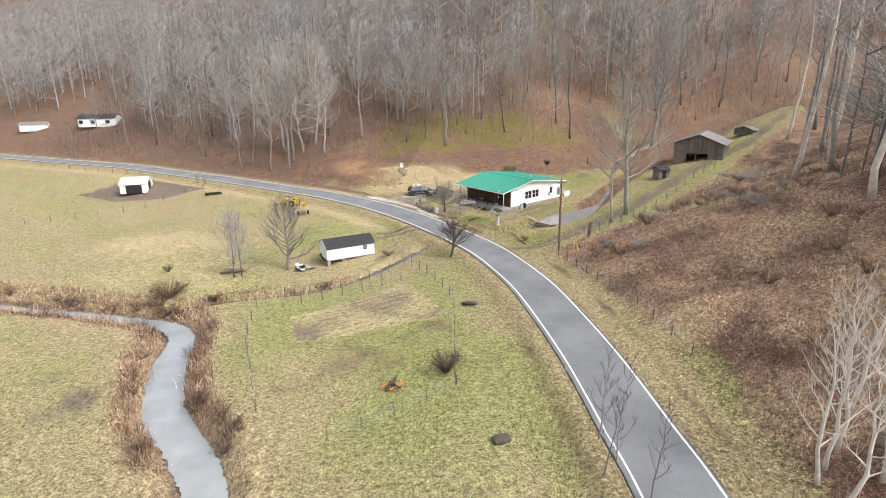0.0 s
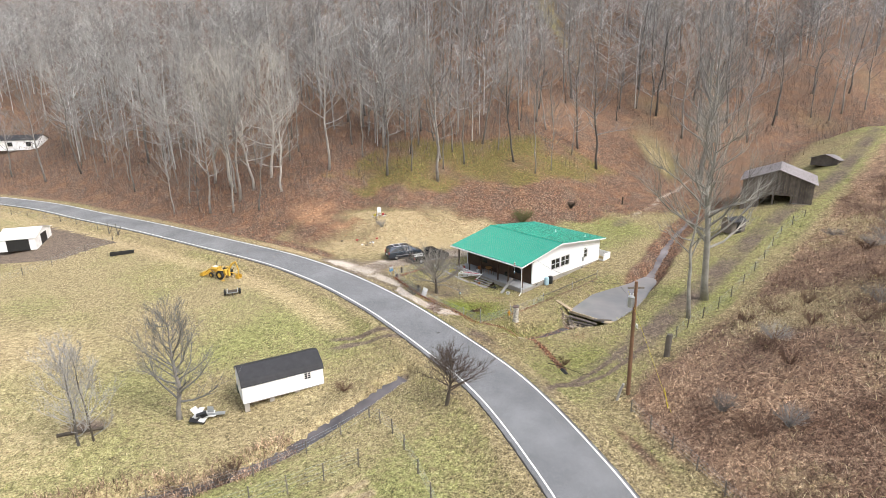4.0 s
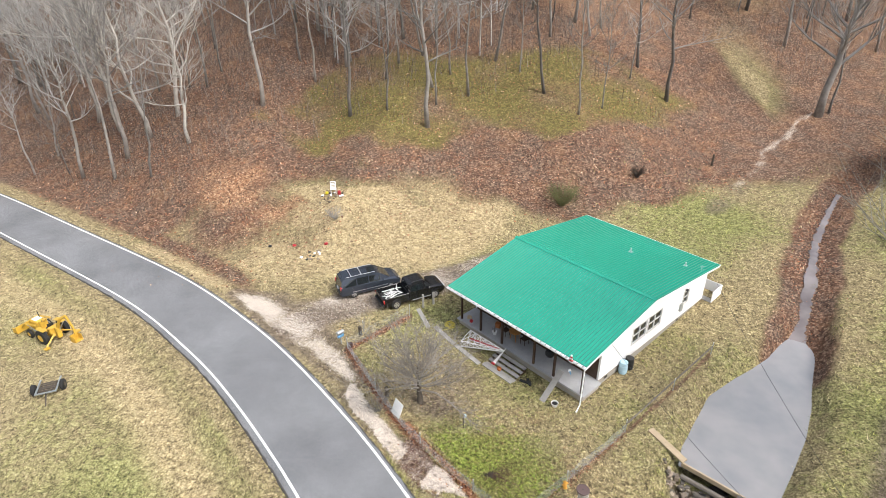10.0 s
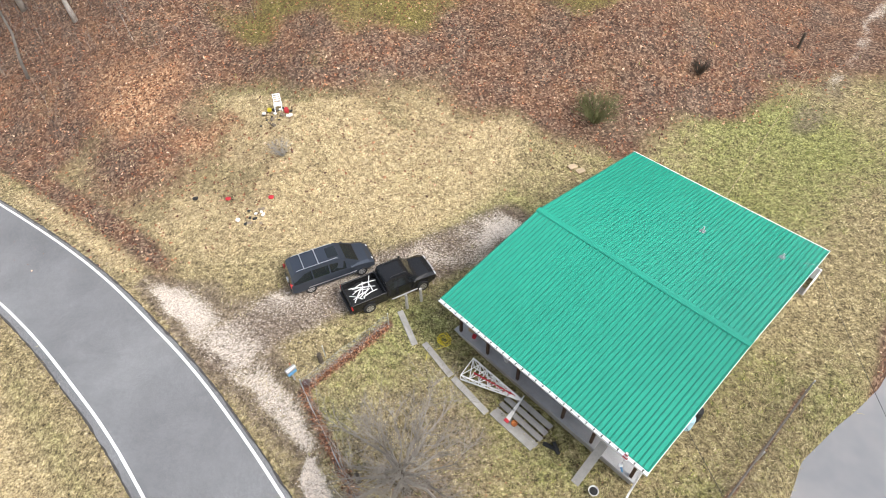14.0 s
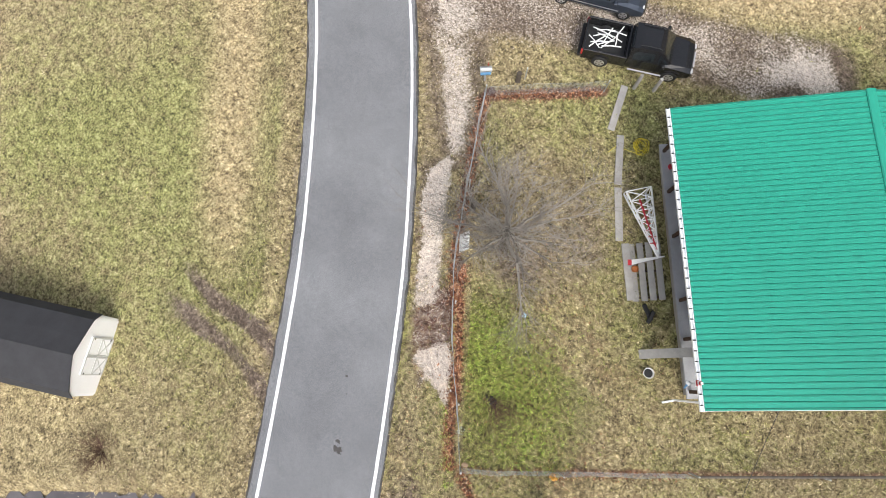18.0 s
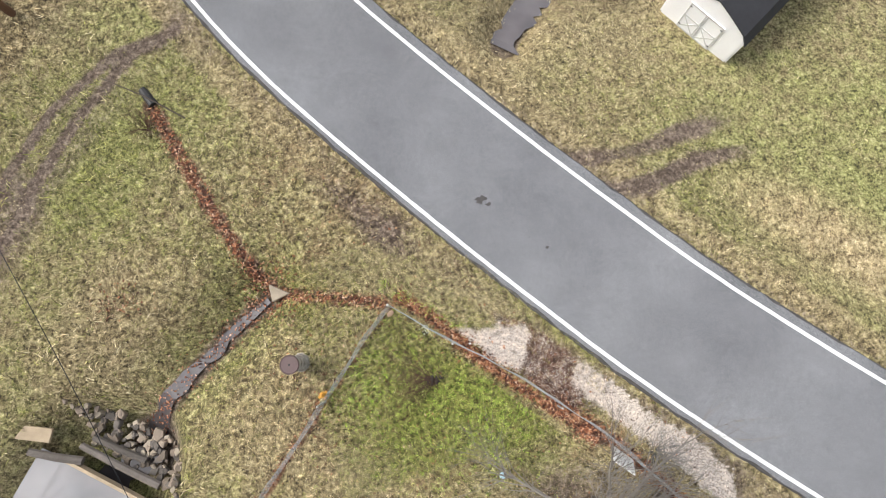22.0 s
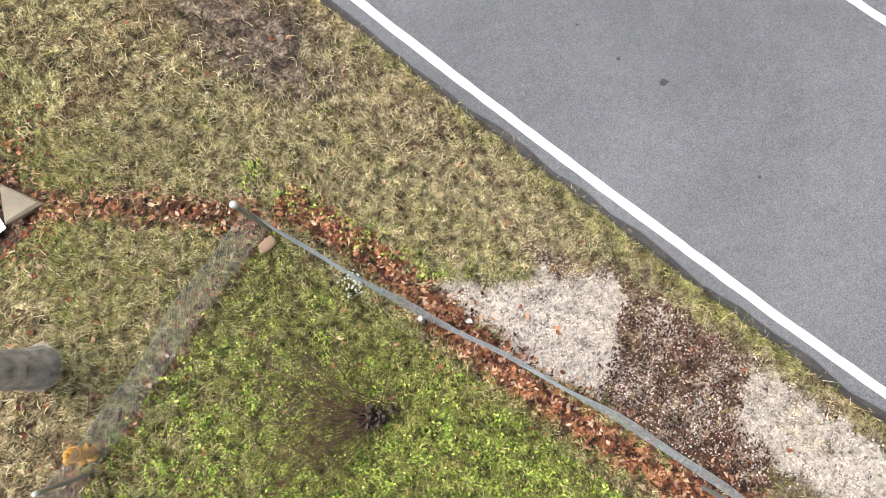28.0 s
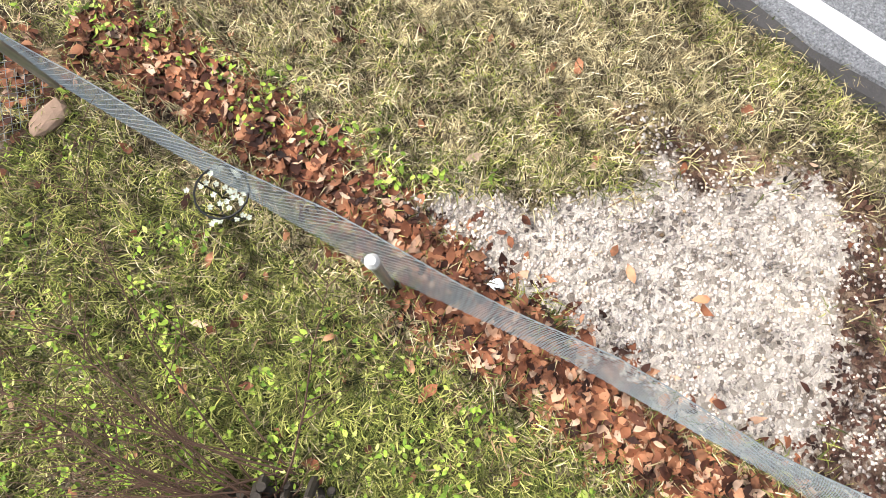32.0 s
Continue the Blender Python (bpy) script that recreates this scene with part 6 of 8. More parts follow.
field_fence([(10.2, -17.2), (11.6, -21.5), (13.0, -26), (14.4, -31), (15.6, -37), (16.4, -44)], 3.6, 1.1, "leaning grey post on the brush hillside")
for k in range(2):
    gate = thing("field_gate", pose(-58.6 - k * 2.0, 36.6 + k * 1.0, gz(-58.6, 36.6)), "dark leaning wooden gate post with brace", "gate")
    part("post", tubes([[((0, 0, -0.2), 0.08), ((-0.1, 0, 1.9), 0.07)]], 7), M_LOG, gate)
    part("brace", tubes([[((0.05, 0.05, 0.1), 0.05), ((1.0, -0.4, 1.6), 0.045)]], 6), M_LOG, gate)
wood_post(16.0, -8.6, 2.1, 0.26, "dark rotted tree stump post on the bank", M_LOG, (0.15, 0.1))
wood_post(9.6, -15.5, 1.7, 0.10, "grey split stub post beside the utility pole", M_GREYWOOD, (0.25, -0.55))
wood_post(27.0, 42.4, 1.3, 0.12, "dark charred wooden post at the wood's edge", M_BARKDARK)
wood_post(-4.9, 18.7, 1.2, 0.09, "grey wooden gate post beside the path planks", M_GREYWOOD)
wood_post(-4.1, 19.2, 1.1, 0.09, "grey wooden gate post beside the truck", M_GREYWOOD)
for x, y in ((-6.9, 9.0), (-9.4, 15.3)):
    wood_post(x, y, 0.75, 0.13, "dark rotten stump post in the fence line", M_BARKDARK)

# ---- by the pool and the culvert ----
st = thing("tree_stump", pose(3.72, 0.92, gz(3.7, 0.9) - 0.1), "tall pale stump topped with a brown metal lid", "stump")
part("trunk", tubes([[((0.0, 0, 0), 0.42), ((0.02, 0.0, 0.12), 0.33), ((0.03, -0.01, 0.5), 0.28), ((0.05, -0.02, 1.15), 0.265), ((0.06, -0.03, 1.72), 0.265)]], 14), paint("pale_peeling_bark", (0.42, 0.39, 0.34), 0.95, 0, 0.95, 16, 0.8), st)
part("lid", lathe([(0.30, 1.68), (0.33, 1.70), (0.33, 1.76), (0.30, 1.78), (0.28, 1.765), (0.02, 1.765)], 24), paint("brown_enamel", (0.115, 0.075, 0.07), 0.5, 0, 0.15, 4, 0.1), st, "round brown metal lid with a rim")
# flat black disc on the lid stands in for the dark of a hole
part("lid_hole", lathe([(0.035, 1.768), (0.03, 1.771), (0.005, 1.771)], 10), M_BLACK, st)
hy = thing("hydrant", pose(3.22, 2.28, gz(3.2, 2.3), 4, -6, 20), "small orange-yellow garden hydrant ornament", "hydrant")
part("barrel", lathe([(0.12, 0), (0.12, 0.05), (0.088, 0.06), (0.085, 0.42), (0.105, 0.43), (0.105, 0.47), (0.085, 0.48)], 16), M_HYDRANT, hy)
part("bonnet", lathe([(0.085, 0.48), (0.088, 0.53), (0.06, 0.59), (0.03, 0.61), (0.03, 0.65), (0.01, 0.66)], 16), M_HYDRANT, hy)
for a in (0, math.pi, math.pi / 2):
    d = Vector((math.cos(a), math.sin(a), 0))
    n = part("nozzle", tubes([[(d * 0.07 + Vector((0, 0, 0.36)), 0.045), (d * 0.14 + Vector((0, 0, 0.36)), 0.045), (d * 0.145 + Vector((0, 0, 0.36)), 0.06), (d * 0.175 + Vector((0, 0, 0.36)), 0.055)]], 10), M_HYDRANT, hy)
    part("cap_nut", tubes([[(d * 0.175 + Vector((0, 0, 0.36)), 0.018), (d * 0.195 + Vector((0, 0, 0.36)), 0.018)]], 5), M_BLACK, n)


def rock(name, x, y, z, sx, sy, sz, seed, material, label, category, rz=0.0, group=""):
    r = random.Random(seed)
    bm = bmesh.new()
    bmesh.ops.create_icosphere(bm, subdivisions=2, radius=1.0)
    for v in bm.verts:
        c = v.co
        q = max(abs(c.x), abs(c.y), abs(c.z))
        v.co = c.lerp(c / q * 0.85, 0.6) * (1 + 0.22 * noise.noise(c * 1.7 + Vector((seed * 3.1, 0, 0))))
        v.co.x, v.co.y, v.co.z = v.co.x * sx, v.co.y * sy, v.co.z * sz
    ob = part(name, bm, material)
    ob.matrix_world = pose(x, y, z, r.uniform(-12, 12), r.uniform(-12, 12), rz)
    return tagged(ob, label, category, group)




def broken_stone(name, x, y, z, sx, sy, sz, seed, material, label, rz=0.0, group="", sides=6):
    """A flat angular stone: an uneven many-sided block with chipped edges."""
    r = random.Random(seed)
    V, F = [], []
    ang = sorted(math.tau * (k + r.uniform(-0.35, 0.35)) / sides for k in range(sides))
    rad = [r.uniform(0.75, 1.15) for _ in ang]
    for h, q in ((-1, 0.9), (0.55, 1.0), (1, 0.86)):
        for a, w in zip(ang, rad):
            V.append((math.cos(a) * w * q * sx + r.uniform(-0.03, 0.03) * sx, math.sin(a) * w * q * sy, h * sz + r.uniform(-0.15, 0.15) * sz))
    for k in range(2):
        for i in range(sides):
            F.append((k * sides + i, k * sides + (i + 1) % sides, (k + 1) * sides + (i + 1) % sides, (k + 1) * sides + i))
    F += [tuple(reversed(range(sides))), tuple(range(2 * sides, 3 * sides))]
    ob = part(name, (V, [], F), material)
    ob.matrix_world = pose(x, y, z, r.uniform(-16, 16), r.uniform(-16, 16), rz)
    return tagged(ob, label, "stone", group)


M_SLAB = paint("pale_slab_stone", (0.35, 0.295, 0.22), 0.9, 0, 0.3, 6, 0.4, each=0.3)
broken_stone("culvert_stone", 4.10, -1.95, gz(4.15, -1.85) + 0.20, 0.52, 0.36, 0.07, 5, M_SLAB, "flat pale three-cornered stone slab over the stream outlet", 150, sides=3)
rock("brick", 0.10, 0.22, gz(0.1, 0.2) + 0.03, 0.16, 0.10, 0.045, 6, paint("tan_brick", (0.40, 0.27, 0.19), 0.9, 0, 0.2, 9, 0.3), "tan broken brick at the fence corner", "brick", 25)
rock("white_stone", -2.32, 2.12, gz(-2.3, 2.1) + 0.02, 0.06, 0.045, 0.03, 8, M_WHITE_OLD, "white stone in the leaves", "stone", 10)
for k in range(150):
    t = rnd.random()
    x = 9.0 + 3.0 * rnd.random() + 0.3 * t
    y = 4.3 - (x - 9.0) * 0.85 - 1.9 * rnd.random()
    sx = rnd.uniform(0.08, 0.24) * (1.3 if k % 5 == 0 else 1.0)
    broken_stone("dam_stone", x, y, max(gz(x, y), -1.75) + 0.06 + 0.5 * max(0, 1 - abs((x - 10.3) * 0.67 + (y - 4.0) * 0.74) / 1.4), sx, sx * rnd.uniform(0.6, 0.9), sx * rnd.uniform(0.3, 0.55), 20 + k, (M_STONE, M_SLAB, M_LOG)[(0, 1, 0, 2, 2)[k % 5]], "angular tan stone tumbled below the dam", rnd.uniform(0, 180), "stones of the dam", rnd.randint(4, 7))


def beam(name, a, b, w, h, material, label, category, round_=False):
    a, b = Vector(a), Vector(b)
    d = b - a
    L = d.length
    bm = boxm(-L / 2, -w / 2, -h / 2, L / 2, w / 2, h / 2, bevel=min(w, h) * 0.12) if not round_ else tubes([[((-L / 2, 0, 0), w / 2), ((0, 0.02, 0.02), w / 2 * 0.95), ((L / 2, 0, 0), w / 2 * 0.85)]], 8)
    ob = part(name, bm, material)
    ob.matrix_world = Matrix.Translation((a + b) / 2) @ d.to_track_quat("X", "Z").to_matrix().to_4x4()
    return tagged(ob, label, category)


beam("footbridge_plank", (9.05, 6.3, -0.35), (10.35, 4.15, -0.62), 0.42, 0.1, M_TANWOOD, "pale wide plank leading to the dam", "plank")
beam("dam_timber", (10.2, 4.15, -0.82), (13.0, 1.55, -0.86), 0.12, 0.3, M_TANWOOD, "pale timber along the top of the dam", "timber")
beam("dam_log", (10.0, 3.6, -1.15), (12.4, 1.35, -1.1), 0.3, 0.3, M_LOG, "dark rotten log in the dam", "log", True)
beam("dam_log", (10.4, 2.6, -1.4), (12.0, 1.2, -1.25), 0.28, 0.28, M_LOG, "dark split log below the dam", "log", True)
beam("dam_log", (12.3, 1.9, -0.85), (13.9, 1.0, -0.55), 0.32, 0.32, M_LOG, "blackened log end on the far bank", "log", True)
beam("dam_slab", (13.0, 0.7, -0.55), (14.2, 0.1, -0.35), 0.5, 0.12, M_TANWOOD, "pale slab of wood beside the dam", "slab")
cp = part("culvert_pipe", tubes([[((6.45, -10.1, gz(6.45, -10.1) - 0.02), 0.2), ((6.75, -10.9, gz(6.75, -10.9) - 0.12), 0.2)]], 12), M_BLACK)
tagged(cp, "short black plastic culvert pipe under the track", "pipe")
tagged(part("dead_branch", tubes([[((5.4, -9.2, 0.1), 0.03), ((6.6, -10.4, 0.35), 0.025), ((8.0, -11.6, 0.3), 0.015)]], 6), M_BARKDARK), "thin dark branch lying by the culvert", "branch")

# ---- yard things ----
sg = part("sign_board", boxm(-0.42, -0.025, 0.0, 0.42, 0.025, 0.95, bevel=0.008), M_WHITE_OLD)
sg.matrix_world = pose(-6.25, 7.3, gz(-6.25, 7.3) + 0.02, -24, 0, -52)
tagged(sg, "blank white board leaning on the yard fence", "board")
bb = thing("solar_lamp", pose(-2.1, 6.55, gz(-2.1, 6.55)), "dark post with a pale blue lamp head in the yard", "lamp post")
part("post", tubes([[((0, 0, -0.1), 0.035), ((0.02, 0.0, 1.15), 0.03)]], 8), M_BARKDARK, bb)
part("head", lathe([(0.02, 0.85), (0.1, 0.88), (0.11, 0.96), (0.06, 1.03), (0.01, 1.05)], 12), M_PALEBLUE, bb, "pale blue glass head").location = (0.1, 0.05, 0)
mb = thing("mailbox", pose(-10.65, 14.3, gz(-10.65, 14.3), 0, 0, 45), "grey mailbox over a blue plastic newspaper tube", "mailbox")
part("post", tubes([[((0, 0, -0.2), 0.05), ((0, 0, 0.9), 0.05)]], 8), M_GREYWOOD, mb)
part("box", tubes([[((-0.28, 0, 1.02), 0.12), ((-0.27, 0, 1.02), 0.14), ((0.27, 0, 1.02), 0.14), ((0.28, 0, 1.02), 0.12)]], 14), M_STEEL, mb)
part("paper_tube", boxm(-0.25, -0.1, 0.62, 0.25, 0.1, 0.84, bevel=0.03), M_BLUE, mb, "blue plastic newspaper tube")
part("flag", boxm(0.1, 0.145, 1.05, 0.13, 0.155, 1.3), M_RED, mb)
mp = thing("clay_pot", pose(-9.95, 13.95, gz(-9.95, 13.95)), "rusty round pot at the fence corner", "pot")
part("pot", lathe([(0.14, 0), (0.2, 0.25), (0.22, 0.28), (0.18, 0.28), (0.14, 0.1), (0.01, 0.09)], 14), paint("rusty_iron", (0.11, 0.055, 0.045), 0.8, 0, 0.3, 8, 0.3), mp)
fb = thing("wire_flower_stand", pose(-0.95, 1.15, gz(-0.95, 1.15), 0, 0, 30), "black wire stand with white artificial flowers by the fence", "plant stand")
for ring_r, ring_z in ((0.16, 0.28), (0.11, 0.02)):
    part("ring", tubes([[((ring_r * math.cos(a), ring_r * math.sin(a), ring_z), 0.007) for a in np.linspace(0, math.tau, 17)]], 5), M_BLACK, fb)
for k in range(5):
    a = math.tau * k / 5
    part("wire_leg", tubes([[((0.11 * math.cos(a), 0.11 * math.sin(a), 0), 0.006), ((0.16 * math.cos(a), 0.16 * math.sin(a), 0.28), 0.006)]], 5), M_BLACK, fb)
M_PETAL = paint("white_petal", (0.62, 0.66, 0.54), 0.7, 0, 0.1, 20, 0.0)
for k in range(34):
    c = Vector((rnd.uniform(-0.17, 0.17), rnd.uniform(-0.17, 0.17), rnd.uniform(0.1, 0.34)))
    fl = bmesh.new()
    for q in range(5):
        a = math.tau * q / 5 + rnd.random() * 0.5
        u, v = Vector((math.cos(a), math.sin(a), 0.3)) * 0.02, Vector((-math.sin(a), math.cos(a), 0)) * 0.008
        fl.faces.new([fl.verts.new(c), fl.verts.new(c + u * 0.6 + v), fl.verts.new(c + u), fl.verts.new(c + u * 0.6 - v)])
    part("flower", fl, M_PETAL, fb, "small white fabric flower")

# shrine of odds and ends on the slope
lx, ly = -14.4, 34.2
chair = thing("white_chair", pose(lx, ly + 0.5, gz(lx, ly + 0.5), 0, 0, 10), "white slatted garden chair on a heap of stones", "chair")
for x in (-0.25, 0.25):
    part("back_leg", tubes([[((x, 0.2, 0), 0.03), ((x, 0.3, 1.15), 0.03)]], 5), M_WHITE, chair)
    part("front_leg", tubes([[((x, -0.25, 0), 0.03), ((x, -0.25, 0.48), 0.03)]], 5), M_WHITE, chair)
part("seat", boxm(-0.28, -0.28, 0.45, 0.28, 0.24, 0.5), M_WHITE, chair)
for k in range(4):
    part("slat", boxm(-0.26, 0.24 + 0.02 * k, 0.6 + 0.15 * k, 0.26, 0.27 + 0.02 * k, 0.68 + 0.15 * k), M_WHITE, chair)
for k in range(26):
    x, y = lx + rnd.uniform(-1.3, 1.0), ly + rnd.uniform(-1.0, 0.6)
    s_ = rnd.uniform(0.09, 0.22)
    m_ = (M_BLACK, M_STONE, M_WHITE_OLD, M_STONE, M_BLACK)[k % 5]
    rock("heap_stone", x, y, gz(x, y) + 0.05, s_, s_ * 0.8, s_ * 0.5, 90 + k, m_, "dark and pale stones heaped round a garden chair", "stone", rnd.uniform(0, 180), "stones of the heap")
rock("red_pot", lx + 0.65, ly + 0.1, gz(lx + 0.65, ly) + 0.2, 0.18, 0.18, 0.26, 130, M_REDPAINT, "red pot among the heaped stones", "pot")
rock("yellow_pot", lx - 0.7, ly + 0.5, gz(lx - 0.7, ly + 0.5) + 0.15, 0.2, 0.16, 0.18, 131, M_HOSE, "yellow pot beside the heaped stones", "pot")
for k in range(12):
    x, y = -15.2 + rnd.uniform(-0.8, 0.9), 25.7 + rnd.uniform(-0.5, 0.7)
    rock("debris_stone", x, y, gz(x, y) + 0.05, rnd.uniform(0.08, 0.2), rnd.uniform(0.08, 0.16), 0.08, 140 + k, (M_WHITE_OLD, M_STONE, M_BLACK)[k % 3], "scattered pale rubbish in dry grass", "stone", rnd.uniform(0, 180), "rubbish in the dry grass")
for x, y, m_ in ((-19.4, 27.9, M_BLACK), (-17.0, 27.5, M_REDPAINT), (-14.0, 27.2, M_REDPAINT)):
    rock("litter_piece", x, y, gz(x, y) + 0.08, 0.2, 0.15, 0.12, 160, m_, "small coloured rubbish in dry grass", "rubbish")

# ---- machines in the field ----
tz = gz(-33.2, 16.4)
tr = thing("yellow_backhoe", pose(-33.4, 16.6, tz, 0, 0, -25), "old yellow backhoe loader with folded boom in the field", "machine")
part("chassis", boxm(-1.5, -0.38, 0.5, 1.1, 0.38, 0.8, bevel=0.04), M_YELLOW, tr)
hood = part("engine_cover", boxm(-1.55, -0.36, 0.8, -0.45, 0.36, 1.35, bevel=0.08), M_YELLOW, tr)
part("top_panel", boxm(-1.3, -0.26, 1.352, -0.75, 0.26, 1.385, bevel=0.01), M_WHITE_OLD, hood, "pale faded panel")
part("exhaust", tubes([[((-1.0, 0.2, 1.3), 0.035), ((-1.0, 0.2, 1.85), 0.03)]], 7), M_BLACK, hood)
part("radiator_grille", boxm(-1.60, -0.28, 0.75, -1.56, 0.28, 1.25), M_BLACK, hood)
part("cowl", boxm(-0.45, -0.3, 0.8, -0.25, 0.3, 1.45, bevel=0.05), M_YELLOW, tr)
part("steering_wheel", tubes([[(Vector((-0.12 + 0.06 * math.cos(q), 0.19 * math.sin(q), 1.5 + 0.17 * math.cos(q))), 0.016) for q in np.linspace(0, math.tau, 13)]], 5, False), M_BLACK, tr)
part("floor_plate", boxm(-0.3, -0.55, 0.72, 0.6, 0.55, 0.78), M_LOG, tr)
st = part("seat", boxm(0.1, -0.22, 0.85, 0.5, 0.22, 0.98, bevel=0.04), M_BLACK, tr)
part("backrest", boxm(0.47, -0.22, 0.98, 0.55, 0.22, 1.4, bevel=0.03), M_BLACK, st)
part("hydraulic_tank", boxm(0.62, -0.42, 0.75, 1.0, 0.42, 1.2, bevel=0.05), M_YELLOW, tr)
part("swing_post", boxm(1.1, -0.16, 0.35, 1.4, 0.16, 1.25, bevel=0.04), M_YELLOW, tr)
boom = part("boom", tubes([[((1.25, 0, 1.1), 0.11), ((1.75, 0.15, 2.0), 0.13), ((2.3, 0.35, 2.35), 0.09)]], 4), M_YELLOW, tr)
part("dipper_arm", tubes([[((2.3, 0.35, 2.35), 0.09), ((2.55, 0.42, 1.3), 0.08), ((2.5, 0.42, 0.65), 0.06)]], 4), M_YELLOW, boom)
part("boom_cylinder", tubes([[((1.3, 0.1, 0.9), 0.05), ((1.9, 0.28, 1.8), 0.035)]], 7), M_STEEL, boom)
bk = bmesh.new()
for q in ((-0.3, 0.04), (0.26, 0.3)):
    box(bk, 2.2, 0.42 + q[0], 0.1, 2.75, 0.42 + q[1] if q[0] > 0 else 0.42 - 0.26, 0.6, bevel=0.02)
box(bk, 2.2, 0.12, 0.08, 2.75, 0.72, 0.14)
box(bk, 2.2, 0.12, 0.14, 2.26, 0.72, 0.6)
part("digging_bucket", bk, M_YELLOW, tr)
fb = bmesh.new()
box(fb, -3.15, -0.95, 0.06, -2.55, 0.95, 0.12)
box(fb, -2.6, -0.95, 0.12, -2.54, 0.95, 0.65, bevel=0.01)
for s in (-0.95, 0.91):
    box(fb, -3.05, s, 0.12, -2.6, s + 0.04, 0.5)
part("loader_bucket", fb, M_YELLOW, tr, "rust-stained yellow loader bucket")
for s in (-1, 1):
    arm = part("lift_arm", tubes([[((-0.35, s * 0.56, 1.3), 0.08), ((-1.7, s * 0.56, 1.05), 0.09), ((-2.55, s * 0.5, 0.4), 0.07)]], 4), M_YELLOW, tr)
    part("lift_cylinder", tubes([[((-0.6, s * 0.56, 0.7), 0.045), ((-1.5, s * 0.56, 1.0), 0.03)]], 7), M_STEEL, arm)
    part("fender", boxm(0.05, s * 0.7 - 0.18, 1.22, 1.0, s * 0.7 + 0.18, 1.27, bevel=0.02), M_YELLOW, tr)
    leg = part("stabiliser", tubes([[((1.2, s * 0.3, 0.75), 0.07), ((1.35, s * 1.15, 0.25), 0.06)]], 4), M_YELLOW, tr)
    part("foot_pad", boxm(1.2, s * 1.2 - 0.17, 0.06, 1.5, s * 1.2 + 0.17, 0.14), M_YELLOW, leg)
    for x, r_, w_ in ((-1.2, 0.36, 0.2), (0.5, 0.6, 0.34)):
        y_ = s * 0.62
        t_ = part("wheel", tubes([[((x, y_, r_), r_ * 0.9), ((x, y_ + s * 0.04, r_), r_), ((x, y_ + s * (w_ - 0.04), r_), r_), ((x, y_ + s * w_, r_), r_ * 0.9)]], 18), M_TYRE, tr)
        part("rim", tubes([[((x, y_, r_), r_ * 0.52), ((x, y_ + s * (w_ + 0.01), r_), r_ * 0.5)]], 12), M_YELLOW, t_)
rz_ = gz(-29.9, 10.7)
ax = thing("wheeled_frame", pose(-29.9, 10.7, rz_, 0, 0, 20), "old two-wheeled implement frame with black tyres on the grass", "implement")
part("axle", tubes([[((-0.8, 0, 0.35), 0.05), ((0.8, 0, 0.35), 0.05)]], 8), M_BARKDARK, ax)
for s in (-1, 1):
    w_ = part("wheel", tubes([[((s * 0.74, 0, 0.36), 0.32), ((s * 0.78, 0, 0.36), 0.37), ((s * 0.94, 0, 0.36), 0.37), ((s * 0.98, 0, 0.36), 0.32)]], 18), M_TYRE, ax)
    part("rim", tubes([[((s * 0.75, 0, 0.36), 0.17), ((s * 0.99, 0, 0.36), 0.16)]], 10), M_BARKDARK, w_)
    part("side_bar", boxm(s * 0.6 - 0.05, -0.75, 0.42, s * 0.6 + 0.05, 0.85, 0.5, bevel=0.01), M_STEEL, ax, "bare silvery steel bar")
part("cross_bar", boxm(-0.55, -0.72, 0.4, 0.55, -0.62, 0.48), M_STEEL, ax)
for k in range(6):
    part("bed_slat", boxm(-0.54, -0.58 + 0.2 * k, 0.36, 0.54, -0.46 + 0.2 * k, 0.40), M_BARKDARK, ax)
part("drawbar", tubes([[((0, -0.65, 0.42), 0.05), ((0.1, -1.6, 0.1), 0.04)]], 6), M_BARKDARK, ax)
scrap = thing("scrap_heap", pose(-24.0, -12.3, gz(-24, -12.3), 0, 0, 30), "white and grey sheets and boards heaped beside the shed", "scrap heap")
for k in range(12):
    part("sheet", boxm(-0.9 * rnd.random() - 0.3, -0.25, 0, 0.9 * rnd.random() + 0.3, 0.25, 0.05, pose(rnd.uniform(-1, 1), rnd.uniform(-0.5, 0.5), 0.12 + 0.05 * k, rnd.uniform(-15, 15), rnd.uniform(-15, 15), rnd.uniform(0, 180))), (M_WHITE_OLD, M_STEEL, M_WHITE_OLD, M_BLACK)[k % 4], scrap)
tank = thing("green_tank", pose(-21.6, -9.2, gz(-21.6, -9.2), 0, 0, 30), "dark green drum behind the white shed", "drum")
part("drum", tubes([[((-0.7, 0, 0.6), 0.38), ((-0.66, 0, 0.6), 0.42), ((0.66, 0, 0.6), 0.42), ((0.7, 0, 0.6), 0.38)]], 14), paint("dark_green_paint", (0.03, 0.05, 0.035), 0.6, 0, 0.2, 5, 0.1), tank)
for s in (-0.45, 0.45):
    part("stand", boxm(s - 0.05, -0.35, -0.1, s + 0.05, 0.35, 0.35), M_LOG, tank)
trough = thing("feed_trough", pose(-52.8, 27.3, gz(-52.8, 27.3), 0, 0, 25), "long black feed trough in the muddy pen", "trough")
part("side", boxm(-1.6, -0.35, 0.0, 1.6, -0.28, 0.45), M_BLACK, trough)
part("side", boxm(-1.6, 0.28, 0.0, 1.6, 0.35, 0.45), M_BLACK, trough)
part("bottom", boxm(-1.6, -0.28, 0.08, 1.6, 0.28, 0.14), M_BLACK, trough)
